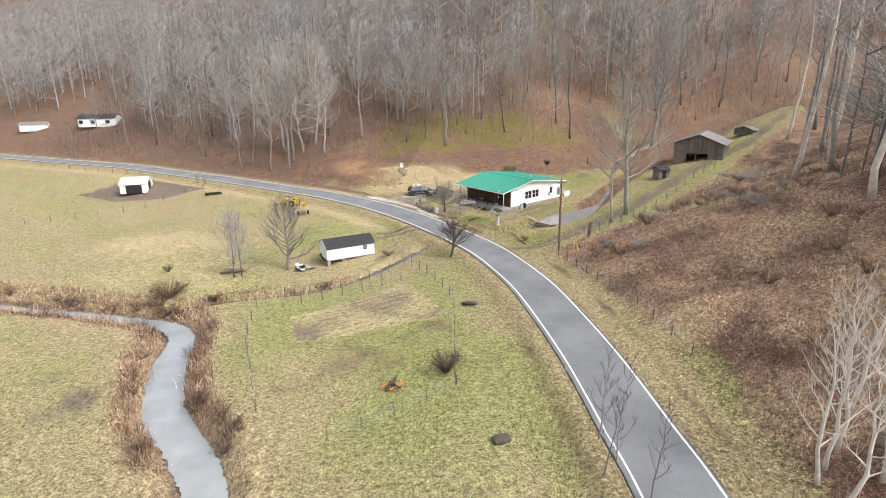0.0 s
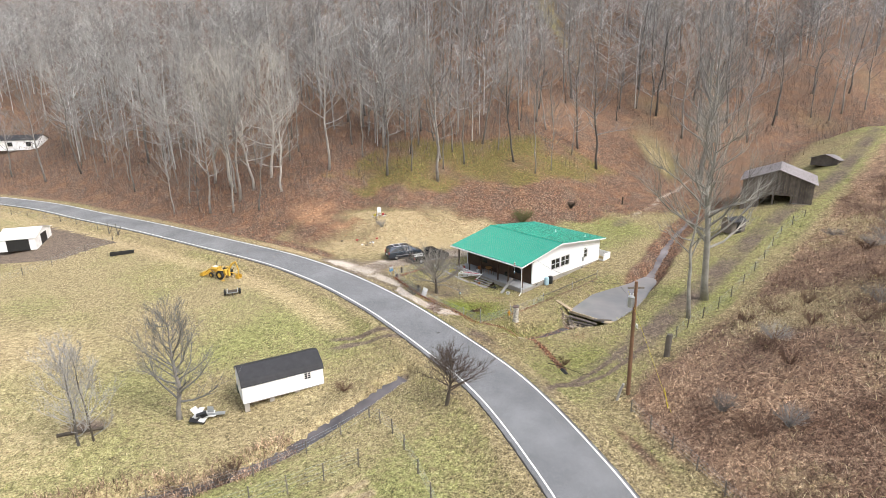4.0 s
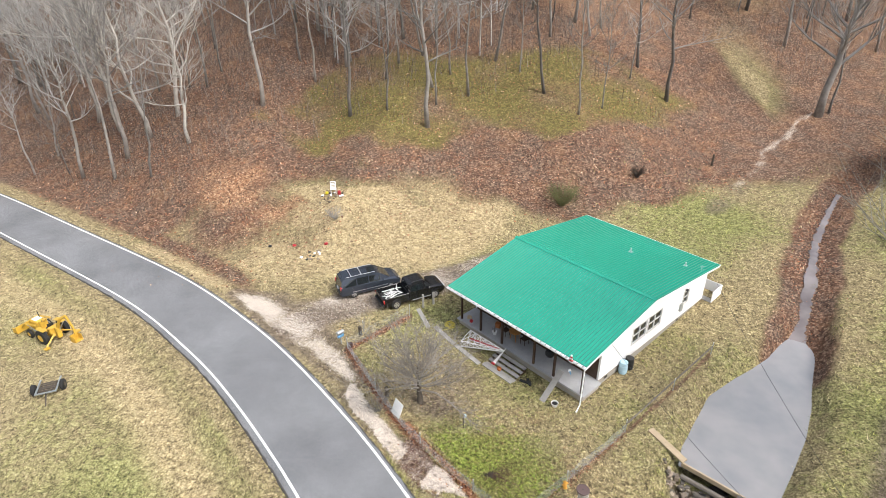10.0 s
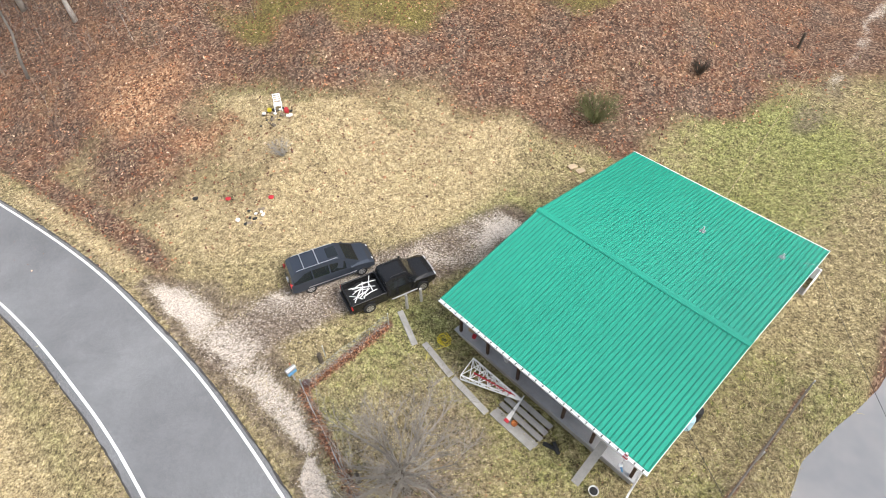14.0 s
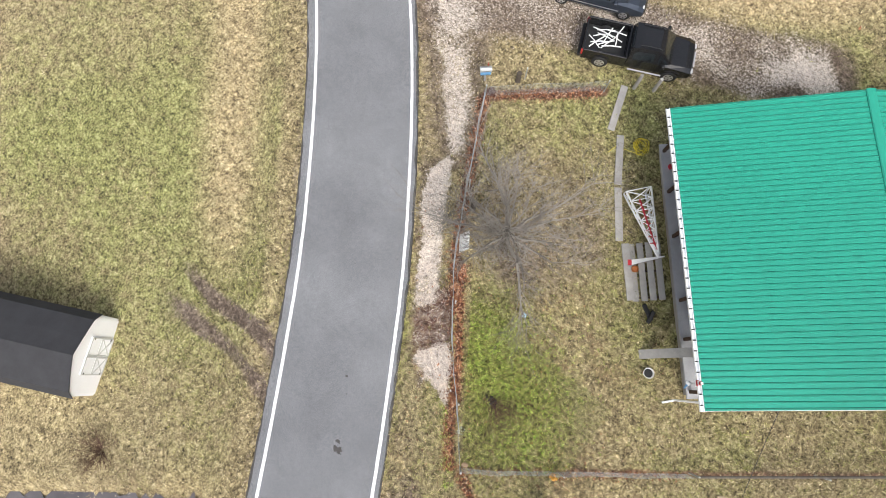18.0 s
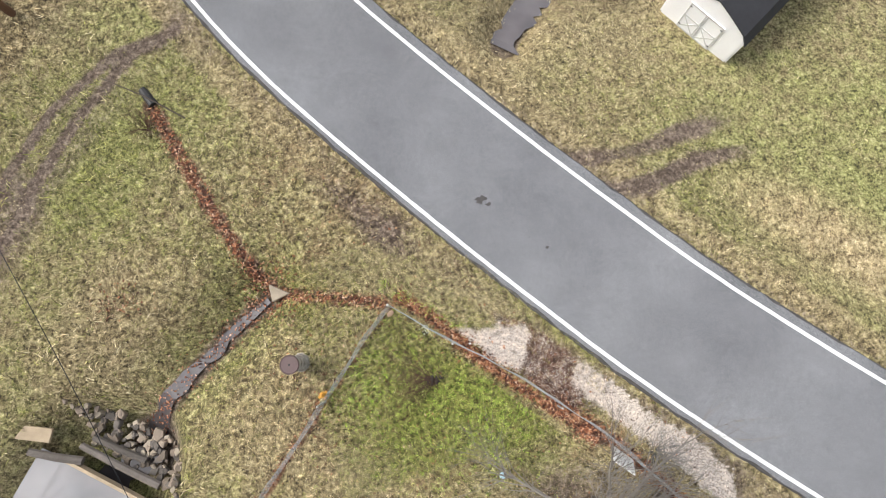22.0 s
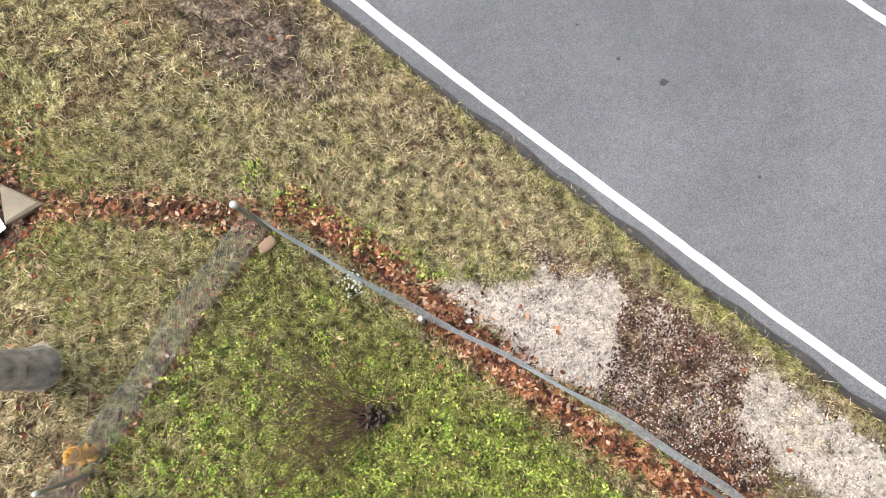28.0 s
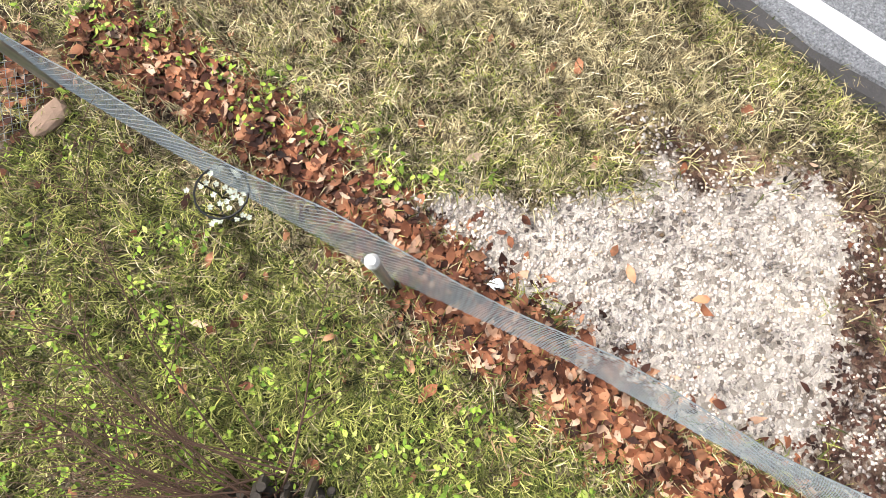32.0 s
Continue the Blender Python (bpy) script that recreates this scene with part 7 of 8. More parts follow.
for k in range(9):
    a = rnd.uniform(0, 3.1)
    x, y = -8.4 + rnd.uniform(-0.6, 0.6), -45.0 + rnd.uniform(-0.4, 0.4)
    beam("burnt_log", (x - 0.7 * math.cos(a), y - 0.7 * math.sin(a), gz(x, y) + 0.1 + 0.05 * k), (x + 0.7 * math.cos(a), y + 0.7 * math.sin(a), gz(x, y) + 0.16 + 0.05 * k), 0.16, 0.16, M_BARKDARK if k % 3 else M_TERRA, "charred log piled for a bonfire", "log", True)
rock("field_rock", 0.1, -53.2, gz(0.1, -53.2) + 0.12, 0.8, 0.5, 0.3, 210, M_BARKDARK, "dark boulder in the roadside grass", "boulder", 20)
rock("ash_heap", -1.4, -29.8, gz(-1.4, -29.8) + 0.03, 0.95, 0.62, 0.14, 215, paint("wet_ash", (0.028, 0.027, 0.03), 0.85, 0, 0.4, 6, 0.5), "flat black heap of ash in the roadside grass", "ash heap", 15)
beam("fallen_log", (-34.5, -15.6, gz(-34.5, -15.6) + 0.15), (-31.5, -14.4, gz(-31.5, -14.4) + 0.15), 0.3, 0.3, M_BARKDARK, "dark log lying in the field", "log", True)

# ---- power line ----
pole = thing("utility_pole", pose(10.6, -15.1, gz(10.6, -15.1)), "brown wooden utility pole with a grey transformer", "utility pole")
part("pole", tubes([[((0, 0, -0.5), 0.16), ((-0.05, 0.1, 4), 0.145), ((-0.1, 0.2, 9.3), 0.12)]], 10), paint("creosoted_pole", (0.17, 0.095, 0.055), 0.9, 0, 0.3, 3, 0.3), pole)
part("transformer", lathe([(0.2, 0), (0.24, 0.05), (0.24, 0.75), (0.26, 0.77), (0.26, 0.82), (0.12, 0.9), (0.02, 0.92)], 16), M_STEEL, pole, "pale grey transformer can").location = (-0.38, 0.15, 7.3)
for z in (0.95, 1.05):
    part("bushing", lathe([(0.03, 0), (0.05, 0.05), (0.03, 0.1), (0.05, 0.14), (0.02, 0.2)], 8), M_FRAME, pole).location = (-0.38 + (z - 1) * 2, 0.15, 8.2)
part("sign_plate", boxm(0.12, -0.2, 5.7, 0.2, 0.16, 5.95), M_FRAME, pole)
part("crossarm", boxm(-0.7, 0.12, 8.75, 0.5, 0.26, 8.87), M_LOG, pole)
top = Vector((10.1, -14.5, gz(10.2, -14.7) + 9.2))


def cable(a, b, sag, r=0.012):
    a, b = Vector(a), Vector(b)
    return [(a.lerp(b, t) - Vector((0, 0, sag * 4 * t * (1 - t))), r) for t in np.linspace(0, 1, 17)]


lines = part("power_cable", tubes([cable(top, hw(11.6, 3.0, 3.4), 0.9), cable(top + Vector((0, 0, -1)), hw(11.4, 16.6, 3.3), 0.8)], 4, False), M_BLACK)
tagged(lines, "thin black service cables from pole to house", "cable")
tagged(part("guy_wire", tubes([[(top - Vector((0, 0, 0.6)), 0.01), ((12.6, -18.5, gz(12.6, -18.5)), 0.01)], [((12.45, -18.2, gz(12.6, -18.5) + 0.2), 0.03), ((12.2, -17.8, gz(12.2, -17.8) + 1.7), 0.03)]], 6), M_HOSE), "steel guy wire with a yellow guard", "wire")
p2 = thing("utility_pole", pose(-112.5, 75.5, gz(-112.5, 75.5)), "leaning grey utility pole beside the road", "utility pole")
part("pole", tubes([[((0, 0, -0.5), 0.18), ((-1.2, 0.2, 10.5), 0.13)]], 8), M_LOG, p2)
part("crossarm", boxm(-2.1, 0.1, 9.6, -0.2, 0.25, 9.75), M_LOG, p2)
yl = part("clothes_line", tubes([cable(hw(6.2, BY, 2.9), (26.0, 38.5, gz(26, 38.5) + 1.6), 0.5, 0.012)], 4, False), M_TANWOOD)
tagged(yl, "pale rope line stretched from house to woods", "rope")

# ---- marks on the road ----
for x, y, s_, seed in ((-4.33, -2.8, 0.30, 1), (-4.55, -2.55, 0.16, 2), (-6.1, -0.35, 0.10, 3), (-5.6, -0.9, 0.05, 4), (-5.2, -1.6, 0.04, 5), (-6.9, 1.4, 0.05, 7), (-9.2, 3.5, 0.06, 8), (-7.9, 4.9, 0.05, 9)):
    r = random.Random(seed)
    bm = bmesh.new()
    c = bm.verts.new((x, y, 0.0385))
    ring = [bm.verts.new((x + math.cos(a) * s_ * r.uniform(0.35, 1.0), y + math.sin(a) * s_ * r.uniform(0.25, 0.7), 0.0385)) for a in np.linspace(0, math.tau, 13)[:-1]]
    for k in range(12):
        bm.faces.new((c, ring[k], ring[(k + 1) % 12]))
    part("tar_spot", bm, M_DARKROAD, road, "dark tar stain")

# ---- trees ----
def make_tree(seed, h, r0, spread, limbs=20, twigs=7, subs=2, first=0.3, lean=0.0, up=0.8, gnarl=0.3, tip=0.06, twr=0.009, sb=0.008):
    """Tapered trunk and a bare crown of limbs and twigs: two sets of plain mesh data."""
    r = random.Random(seed)
    trunk, k = [], 8
    p = Vector((0, 0, -0.4))
    drift = Vector((lean, lean * 0.3, 0))
    for i in range(k + 1):
        t = i / k
        trunk.append((p.copy(), r0 * (1.25 if i == 0 else 1) * (1 - t) ** 0.8 + r0 * tip))
        p = p + Vector((r.uniform(-1, 1) * gnarl, r.uniform(-1, 1) * gnarl, 0)) * h * 0.05 + drift * h / k + Vector((0, 0, (h + 0.4) / k))
    crown3, crown4 = [], []

    def on_trunk(t):
        i = min(int(t * k), k - 1)
        f = t * k - i
        return trunk[i][0].lerp(trunk[i + 1][0], f), trunk[i][1] * (1 - f) + trunk[i + 1][1] * f

    def grow(a, d, L, ra, n, bend):
        path = [(a.copy(), ra)]
        q = a.copy()
        for i in range(n):
            d = (d + Vector((r.uniform(-1, 1), r.uniform(-1, 1), r.uniform(-0.5, 1))) * gnarl * 0.8 + Vector((0, 0, bend))).normalized()
            q = q + d * L / n
            path.append((q.copy(), ra * (1 - (i + 1) / (n + 0.4))))
        return path, d

    for i in range(limbs):
        t = first + (0.97 - first) * ((i + r.random()) / limbs) ** 0.85
        a, ra = on_trunk(t)
        az = i * 2.4 + r.uniform(-0.6, 0.6)
        el = math.radians(r.uniform(8, 40) + 35 * (t - first))
        d = Vector((math.cos(az) * math.cos(el), math.sin(az) * math.cos(el), math.sin(el)))
        L = spread * (1.05 - 0.6 * (t - first) / (1 - first)) * r.uniform(0.7, 1.15)
        limb, _ = grow(a, d, L, max(ra * 0.55, 0.018), 4, 0.16 * up)
        crown4.append(limb[:-1] + [(limb[-1][0], 0)])
        for j in range(twigs):
            f = r.uniform(0.25, 1.0)
            s = min(int(f * 4), 3)
            b = limb[s][0].lerp(limb[s + 1][0], f * 4 - s)
            rb = max(limb[s][1] * 0.5, twr)
            dd = (limb[s + 1][0] - limb[s][0]).normalized()
            dd = (dd + Vector((r.uniform(-1, 1), r.uniform(-1, 1), r.uniform(-0.4, 1.0))) * 0.9).normalized()
            tw, _ = grow(b, dd, L * r.uniform(0.22, 0.45), rb, 2, 0.15 * up)
            tw[-1] = (tw[-1][0], 0)
            crown3.append(tw)
            for m in range(subs):
                c = tw[1][0].lerp(tw[2][0], r.uniform(-0.5, 0.9))
                d3 = (tw[2][0] - tw[1][0]).normalized()
                d3 = (d3 + Vector((r.uniform(-1, 1), r.uniform(-1, 1), r.uniform(-0.3, 1.0))) * 0.8).normalized()
                crown3.append([(c, sb), (c + d3 * L * r.uniform(0.16, 0.34), 0)])
    V4, _, F4 = tubes(crown4, 4, False)
    V3, _, F3 = tubes(crown3, 3, False)
    o = len(V4)
    return tubes([trunk], 8), (V4 + V3, [], F4 + [tuple(i + o for i in f) for f in F3])


def tree(name, x, y, data, label, category="tree", bark=None, twig=None, rz=0.0, scale=1.0, group=""):
    t = thing(name, pose(x, y, gz(x, y), 0, 0, rz), label, category, group)
    t.scale = (scale,) * 3
    part("trunk", data[0], bark or M_BARK, t, smooth=True)
    part("crown", data[1], twig or M_TWIG, t)
    return t


WOOD = [make_tree(11, 20, 0.20, 7.4, 26, 9, 3, 0.34, 0.01, 0.55, 0.38, twr=0.018, sb=0.011), make_tree(12, 23, 0.25, 8.0, 28, 9, 3, 0.32, 0.0, 0.5, 0.42, twr=0.018, sb=0.011), make_tree(13, 18, 0.15, 5.4, 24, 9, 3, 0.40, 0.02, 0.6, 0.34, twr=0.016, sb=0.011),
        make_tree(14, 16, 0.12, 4.4, 22, 8, 3, 0.42, 0.05, 0.6, 0.36, twr=0.016, sb=0.010), make_tree(15, 21, 0.17, 5.8, 26, 9, 3, 0.44, 0.0, 0.5, 0.38, twr=0.018, sb=0.011), make_tree(16, 12, 0.08, 3.6, 20, 8, 3, 0.30, 0.03, 0.6, 0.36, twr=0.014, sb=0.010)]
protos = []
for i, d in enumerate(WOOD):
    x, y = ((-14.3, 48.2), (-5.1, 45.6), (-0.2, 51.4), (12.3, 46.5), (8.9, 50.3), (15.4, 48.1))[i]
    protos.append(tree("forest_tree", x, y, d, "bare grey deciduous tree on the leaf-covered hillside", rz=i * 50, group="trees of the wood"))
PLANE = make_tree(17, 21, 0.27, 11.5, 24, 11, 4, 0.24, 0.03, 0.25, 0.55, twr=0.024, sb=0.014)
for x, y, a, k in ((-37.1, 53.0, 0, 1.0), (-44.7, 52.8, 120, 1.08), (-39.5, 49.7, 215, 0.9), (-49.4, 56.3, 300, 0.95), (-33.4, 46.5, 70, 0.72)):
    tree("plane_tree", x, y, PLANE, "pale spreading bare tree with long arching limbs", bark=M_BARKPALE, twig=M_BARKPALE, rz=a, scale=k, group="pale trees at the road's bend")
wr = random.Random(77)
placed = [(p.location.x, p.location.y) for p in protos] + [(-37.1, 53.0), (-44.7, 52.8), (-39.5, 49.7), (-49.4, 56.3), (-33.4, 46.5)]
count = len(protos)
spots = [(-9.9, 47.9), (-4.1, 49.7), (20.7, 56.0), (25.0, 53.8), (47.1, 55.3), (-25.5, 51.3), (-33.4, 60.8), (-48.5, 45.9), (-20, 57), (-9, 57), (3.5, 58), (22.5, 59), (-52, 50), (6.4, 55), (-41, 42.5), (-46, 44.5), (-54, 47.5), (-36, 41)]
tries = 0
while count < 285 and tries < 30000:
    tries += 1
    if spots:
        x, y = spots.pop(0)
    else:
        x, y = wr.uniform(-125, 95), wr.uniform(36, 135)
        s_, _k = road_side(np.array([x]), np.array([y]))
        u = min(hill_in(x, y), 0.95 * (float(s_[0]) - 3.3) - 6)
        if s_[0] < 9 or u < (0 if x < -33 else 21 if -24 < x < 26 else 12) or ((x - 33) / 13) ** 2 + ((y - 62) / 10) ** 2 < 1 or line_dist(np.array([x]), np.array([y]), NECK)[0][0] < 5:
            continue
        if math.hypot(x + 117, y - 93) < 15 or wr.random() < (y - 42) / 140 - 0.1:
            continue
        if any((x - a) ** 2 + (y - b) ** 2 < 9 for a, b in placed):
            continue
    src = wr.choice(protos)
    c = copy_thing(src, pose(x, y, gz(x, y), wr.uniform(-5, 5), wr.uniform(-5, 5), wr.uniform(0, 360)))
    c.scale = (wr.uniform(0.75, 1.12),) * 3
    placed.append((x, y))
    count += 1


def gather(protos_, xs, ys, rs, scales, tilt=0.0):
    """Many copies of a few forms, joined: vertices and faces."""
    VV, FF, off = [], [], 0
    zs = ground(np.array(xs), np.array(ys))
    for i, (x, y, z, a, s) in enumerate(zip(xs, ys, zs, rs, scales)):
        V, F = protos_[i % len(protos_)]
        c, q = math.cos(a), math.sin(a)
        R = np.array(((c, -q, 0), (q, c, 0), (0, 0, 1)))
        VV.append(V @ R.T * s + (x, y, z))
        FF.append(F + off)
        off += len(V)
    return np.concatenate(VV), np.concatenate(FF)


def tri_mesh(name, V, F, material, label, category):
    me = bpy.data.meshes.new(name)
    me.vertices.add(len(V))
    me.vertices.foreach_set("co", np.asarray(V, np.float32).ravel())
    k = F.shape[1]
    me.loops.add(F.size)
    me.loops.foreach_set("vertex_index", F.astype(np.int32).ravel())
    me.polygons.add(len(F))
    me.polygons.foreach_set("loop_start", np.arange(0, F.size, k, dtype=np.int32))
    me.materials.append(material)
    me.update(calc_edges=True)
    return tagged(new(name, me), label, category, kind="stuff")


def island_paint(name, stops, rough=0.9, patches=()):
    m, n, l, b = mat(name, rough, 0, 0.25)
    g = n.new("ShaderNodeNewGeometry")
    col = ramp(n, l, g.outputs["Random Per Island"], stops)
    big = ramp(n, l, noise_node(n, l, 6.0, 3, 0.6), [(0.34, (0.30, 0.28, 0.28)), (0.47, (0.98, 0.98, 0.98)), (0.64, (1.62, 1.60, 1.56))])
    col = mixc(n, l, 1.0, col, big, "MULTIPLY")
    if patches:
        col = mixc(n, l, 1.0, col, ramp(n, l, noise_node(n, l, 0.16, 4, 0.6, 0.3), patches), "MULTIPLY")
    l.new(col, b.inputs["Base Color"])
    return m


# far woods: cheap bare trees, joined
def far_form(seed, h, spread, n):
    r = random.Random(seed)
    paths = [[((0, 0, -0.5), 0.15), ((r.uniform(-0.4, 0.4), r.uniform(-0.4, 0.4), h * 0.5), 0.10), ((r.uniform(-0.8, 0.8), 0, h), 0)]]
    for i in range(n):
        t = r.uniform(0.22, 0.97)
        az = i * 2.4
        L = spread * (1.25 - 0.7 * t)
        a = Vector((0, 0, h * t))
        d = Vector((math.cos(az), math.sin(az), r.uniform(0.15, 0.8)))
        b = a + d * L * 0.5
        paths.append([(a, 0.07), (b, 0.04), (b + (d + Vector((r.uniform(-0.5, 0.5), r.uniform(-0.5, 0.5), 0.6))) * L * 0.4, 0)])
        for q in range(5):
            e = (d + Vector((r.uniform(-1, 1), r.uniform(-1, 1), r.uniform(0, 1)))).normalized()
            c = a.lerp(b, r.uniform(0.4, 1.5))
            paths.append([(c, 0.036), (c + e * L * r.uniform(0.4, 0.75), 0)])
    V, _, F = tubes(paths, 3, False)
    F = [t for f in F for t in ((f,) if len(f) == 3 else ((f[0], f[1], f[2]), (f[0], f[2], f[3])))]
    return np.array(V), np.array(F)


forms = [far_form(s, h, w, n) for s, h, w, n in ((1, 20, 6.5, 20), (2, 23, 7.5, 21), (3, 17, 5.5, 18), (4, 22, 6, 19), (5, 14, 5, 17))]
fx, fy = [], []
fr = np.random.RandomState(9)
cx, cy = fr.uniform(-330, 260, 26000), fr.uniform(30, 330, 26000)
cs, _k = road_side(cx, cy)
cu = np.minimum(hill_in(cx, cy), 0.95 * (cs - 3.3) - 6)
ok = (cs > 12) & (cu > np.where(cx < -50, 8, 26)) & (((cx - 33) / 17) ** 2 + ((cy - 62) / 13) ** 2 > 1) & (np.hypot(cx + 121, cy - 98) > 19) & (np.hypot(cx + 146, cy - 105) > 12) & (fr.rand(26000) < np.where(cy > 110, np.where(cy > 190, 0.09, 0.20), 0.17)) & (line_dist(cx, cy, NECK)[0] > 7)
fx, fy = list(cx[ok]), list(cy[ok])
# wood across the barn valley and above the brush hillside
cx, cy = fr.uniform(20, 220, 9000), fr.uniform(-130, 130, 9000)
cs, _k = road_side(cx, cy)
rr = brush_in(cx, cy, cs)
ok = (rr > 27) & (fr.rand(9000) < 0.2)
fx += list(cx[ok])
fy += list(cy[ok])
# wooded slope on the other side of the valley
cx, cy = fr.uniform(-520, -215, 3000), fr.uniform(-60, 330, 3000)
ok = (-cx - 215 - 0.3 * cy > 0) & (fr.rand(3000) < 0.2)
fx += list(cx[ok])
fy += list(cy[ok])
V, F = gather(forms, fx, fy, fr.uniform(0, 6.28, len(fx)), fr.uniform(0.75, 1.15, len(fx)))
# bark colours lightened and greyed: the haze over the far hills is painted in
M_FAR = island_paint("hazed_far_bark", [(0, (0.11, 0.106, 0.103)), (0.6, (0.29, 0.281, 0.274)), (1, (0.50, 0.488, 0.476))])
tri_mesh("distant_woods", V, F, M_FAR, "grey leafless woods covering the hills, greyed further for mist", "woods")

ux, uy = fr.uniform(-130, 95, 30000), fr.uniform(30, 130, 30000)
us, _k = road_side(ux, uy)
uu = np.minimum(hill_in(ux, uy), 0.95 * (us - 3.3) - 6)
ok = (us > 6) & (fr.rand(30000) < np.clip((uu + 1 + 4 * (ux < -28) - 17 * np.exp(-((ux + 2) / 24) ** 4)) / 12, 0, 1) * 0.9) & (((ux - 30) / 15) ** 2 + ((uy - 62) / 13) ** 2 > 1) & (line_dist(ux, uy, NECK)[0] > 4)
UNDER = (ux[ok], uy[ok])

# single trees with a place of their own
M_LICHEN = paint("lichened_bark", (0.30, 0.285, 0.25), 0.95, 0, 0.5, 3, 0.5)
tree("track_tree", 25.3, 5.0, make_tree(31, 20, 0.40, 10.0, 32, 11, 4, 0.28, 0.02, 0.35, 0.5, twr=0.022, sb=0.014), "tall gnarled bare tree beside the farm track", bark=M_LICHEN, twig=M_LICHEN)
tree("track_tree", 21.6, 0.2, make_tree(32, 15, 0.22, 5.0, 18, 9, 3, 0.4, 0.01, 0.7, 0.45, twr=0.02, sb=0.012), "slim bare tree with broken limbs beside the track", bark=M_LICHEN, twig=M_LICHEN)
tree("valley_tree", 45.5, 54.8, make_tree(33, 27, 0.45, 11, 36, 12, 4, 0.22, 0.0, 0.9, 0.4, twr=0.026, sb=0.018), "big pale bare tree at the wood's edge", bark=M_BARK)
tree("apple_tree", -3.5, -14.6, make_tree(34, 3.7, 0.17, 3.4, 32, 13, 5, 0.36, 0.05, -0.1, 0.45, twr=0.014, sb=0.009), "small dark bare fruit tree at the road's edge", bark=M_BARKDARK, twig=M_TWIGDARK)
tree("yard_tree", -4.75, 8.55, make_tree(35, 2.9, 0.21, 4.6, 34, 17, 5, 0.40, -0.06, -0.25, 0.42, twr=0.013, sb=0.008), "spreading old fruit tree with grey twigs in the yard", bark=M_BARKDARK, twig=paint("lichen_twig", (0.25, 0.228, 0.20), 0.95, 0, 0.4, 3, 0.0))
tree("shed_tree", -26.2, -12.5, make_tree(36, 8.5, 0.22, 5.6, 34, 12, 4, 0.18, 0.0, 0.4, 0.4, twr=0.015, sb=0.011), "grey spreading bare tree beside the white shed")
tree("field_tree", -32.2, -16.5, make_tree(37, 8.0, 0.10, 4.2, 30, 11, 4, 0.10, 0.0, 0.9, 0.34, twr=0.013, sb=0.009), "slender upright bare tree in the field")
tree("field_tree", -31.4, -15.9, make_tree(38, 7.5, 0.08, 3.4, 26, 10, 4, 0.10, -0.02, 0.9, 0.34, twr=0.013, sb=0.009), "slender upright bare tree with dark stems", bark=M_BARKDARK)
tree("field_tree", -137, 66, make_tree(39, 13, 0.3, 5, 22, 8, 2, 0.3), "dark bare tree at the field's edge")
for k, (x, y, h) in enumerate(((6.75, -54.2, 6.5), (7.3, -56.5, 7.2), (6.2, -57.5, 5.6), (8.2, -60, 6.6))):
    tree("roadside_sapling", x - 0.4, y, make_tree(50 + k, h, 0.05, 1.5, 14, 6, 2, 0.25, 0.05, 1.4, 0.3), "thin bare sapling on the road verge", bark=M_BARK, twig=M_TWIGDARK)
for k, (x, y, h) in enumerate(((17.5, -59, 10), (18.3, -58.2, 11), (18.0, -60.6, 9), (19.4, -57.4, 10.5), (20.0, -60.2, 12), (21.5, -55, 9.5))):
    tree("birch_tree", x, y, make_tree(60 + k, h, 0.13, 3.2, 16, 7, 3, 0.22, 0.05 * (k % 3 - 1), 1.0, 0.5), "pale multi-stemmed birch on the hillside", bark=M_BIRCH, twig=M_BIRCH)
for k, (x, y, h) in enumerate(((43.7, -7.9, 30), (45.9, -11.9, 28), (38.5, -30, 27), (41, -26.5, 25), (47, -18, 29), (36, -38, 26), (52, -2, 26), (57, 8, 25), (66, 34, 26), (70, 28, 27), (49, -27, 27), (60, 18, 26), (44, -40, 27), (75, 40, 24))):
    tree("tall_tree", x, y, make_tree(70 + k % 4, h, 0.34, 4.2, 18, 6, 2, 0.55, 0.01, 0.6, 0.3), "tall straight pale trunk above the brush hillside", bark=M_BIRCH if k % 2 == 0 else M_BARK)


# ---- shrubs ----
def shrub(name, x, y, n, h, spread, seed, label, material, r=0.012, spray=3):
    q = random.Random(seed)
    paths = []
    for k in range(n):
        a = q.uniform(0, math.tau)
        o = Vector((math.cos(a), math.sin(a), 0))
        b = o * q.uniform(0, 0.18 * spread)
        e = o * spread * q.uniform(0.4, 1.0) + Vector((0, 0, h * q.uniform(0.5, 1.0)))
        m = b.lerp(e, 0.5) + Vector((q.uniform(-0.1, 0.1), q.uniform(-0.1, 0.1), 0.12 * h))
        paths.append([(b, r), (m, r * 0.7), (e, r * 0.3)])
        for j in range(spray):
            c = m.lerp(e, q.random())
            paths.append([(c, r * 0.45), (c + (e - b).normalized() * spread * 0.3 + Vector((q.uniform(-1, 1), q.uniform(-1, 1), q.uniform(-0.3, 1))) * 0.2 * spread, r * 0.2)])
    ob = part(name, tubes(paths, 3, False), material)
    ob.matrix_world = pose(x, y, gz(x, y) - 0.02)
    return tagged(ob, label, "shrub")


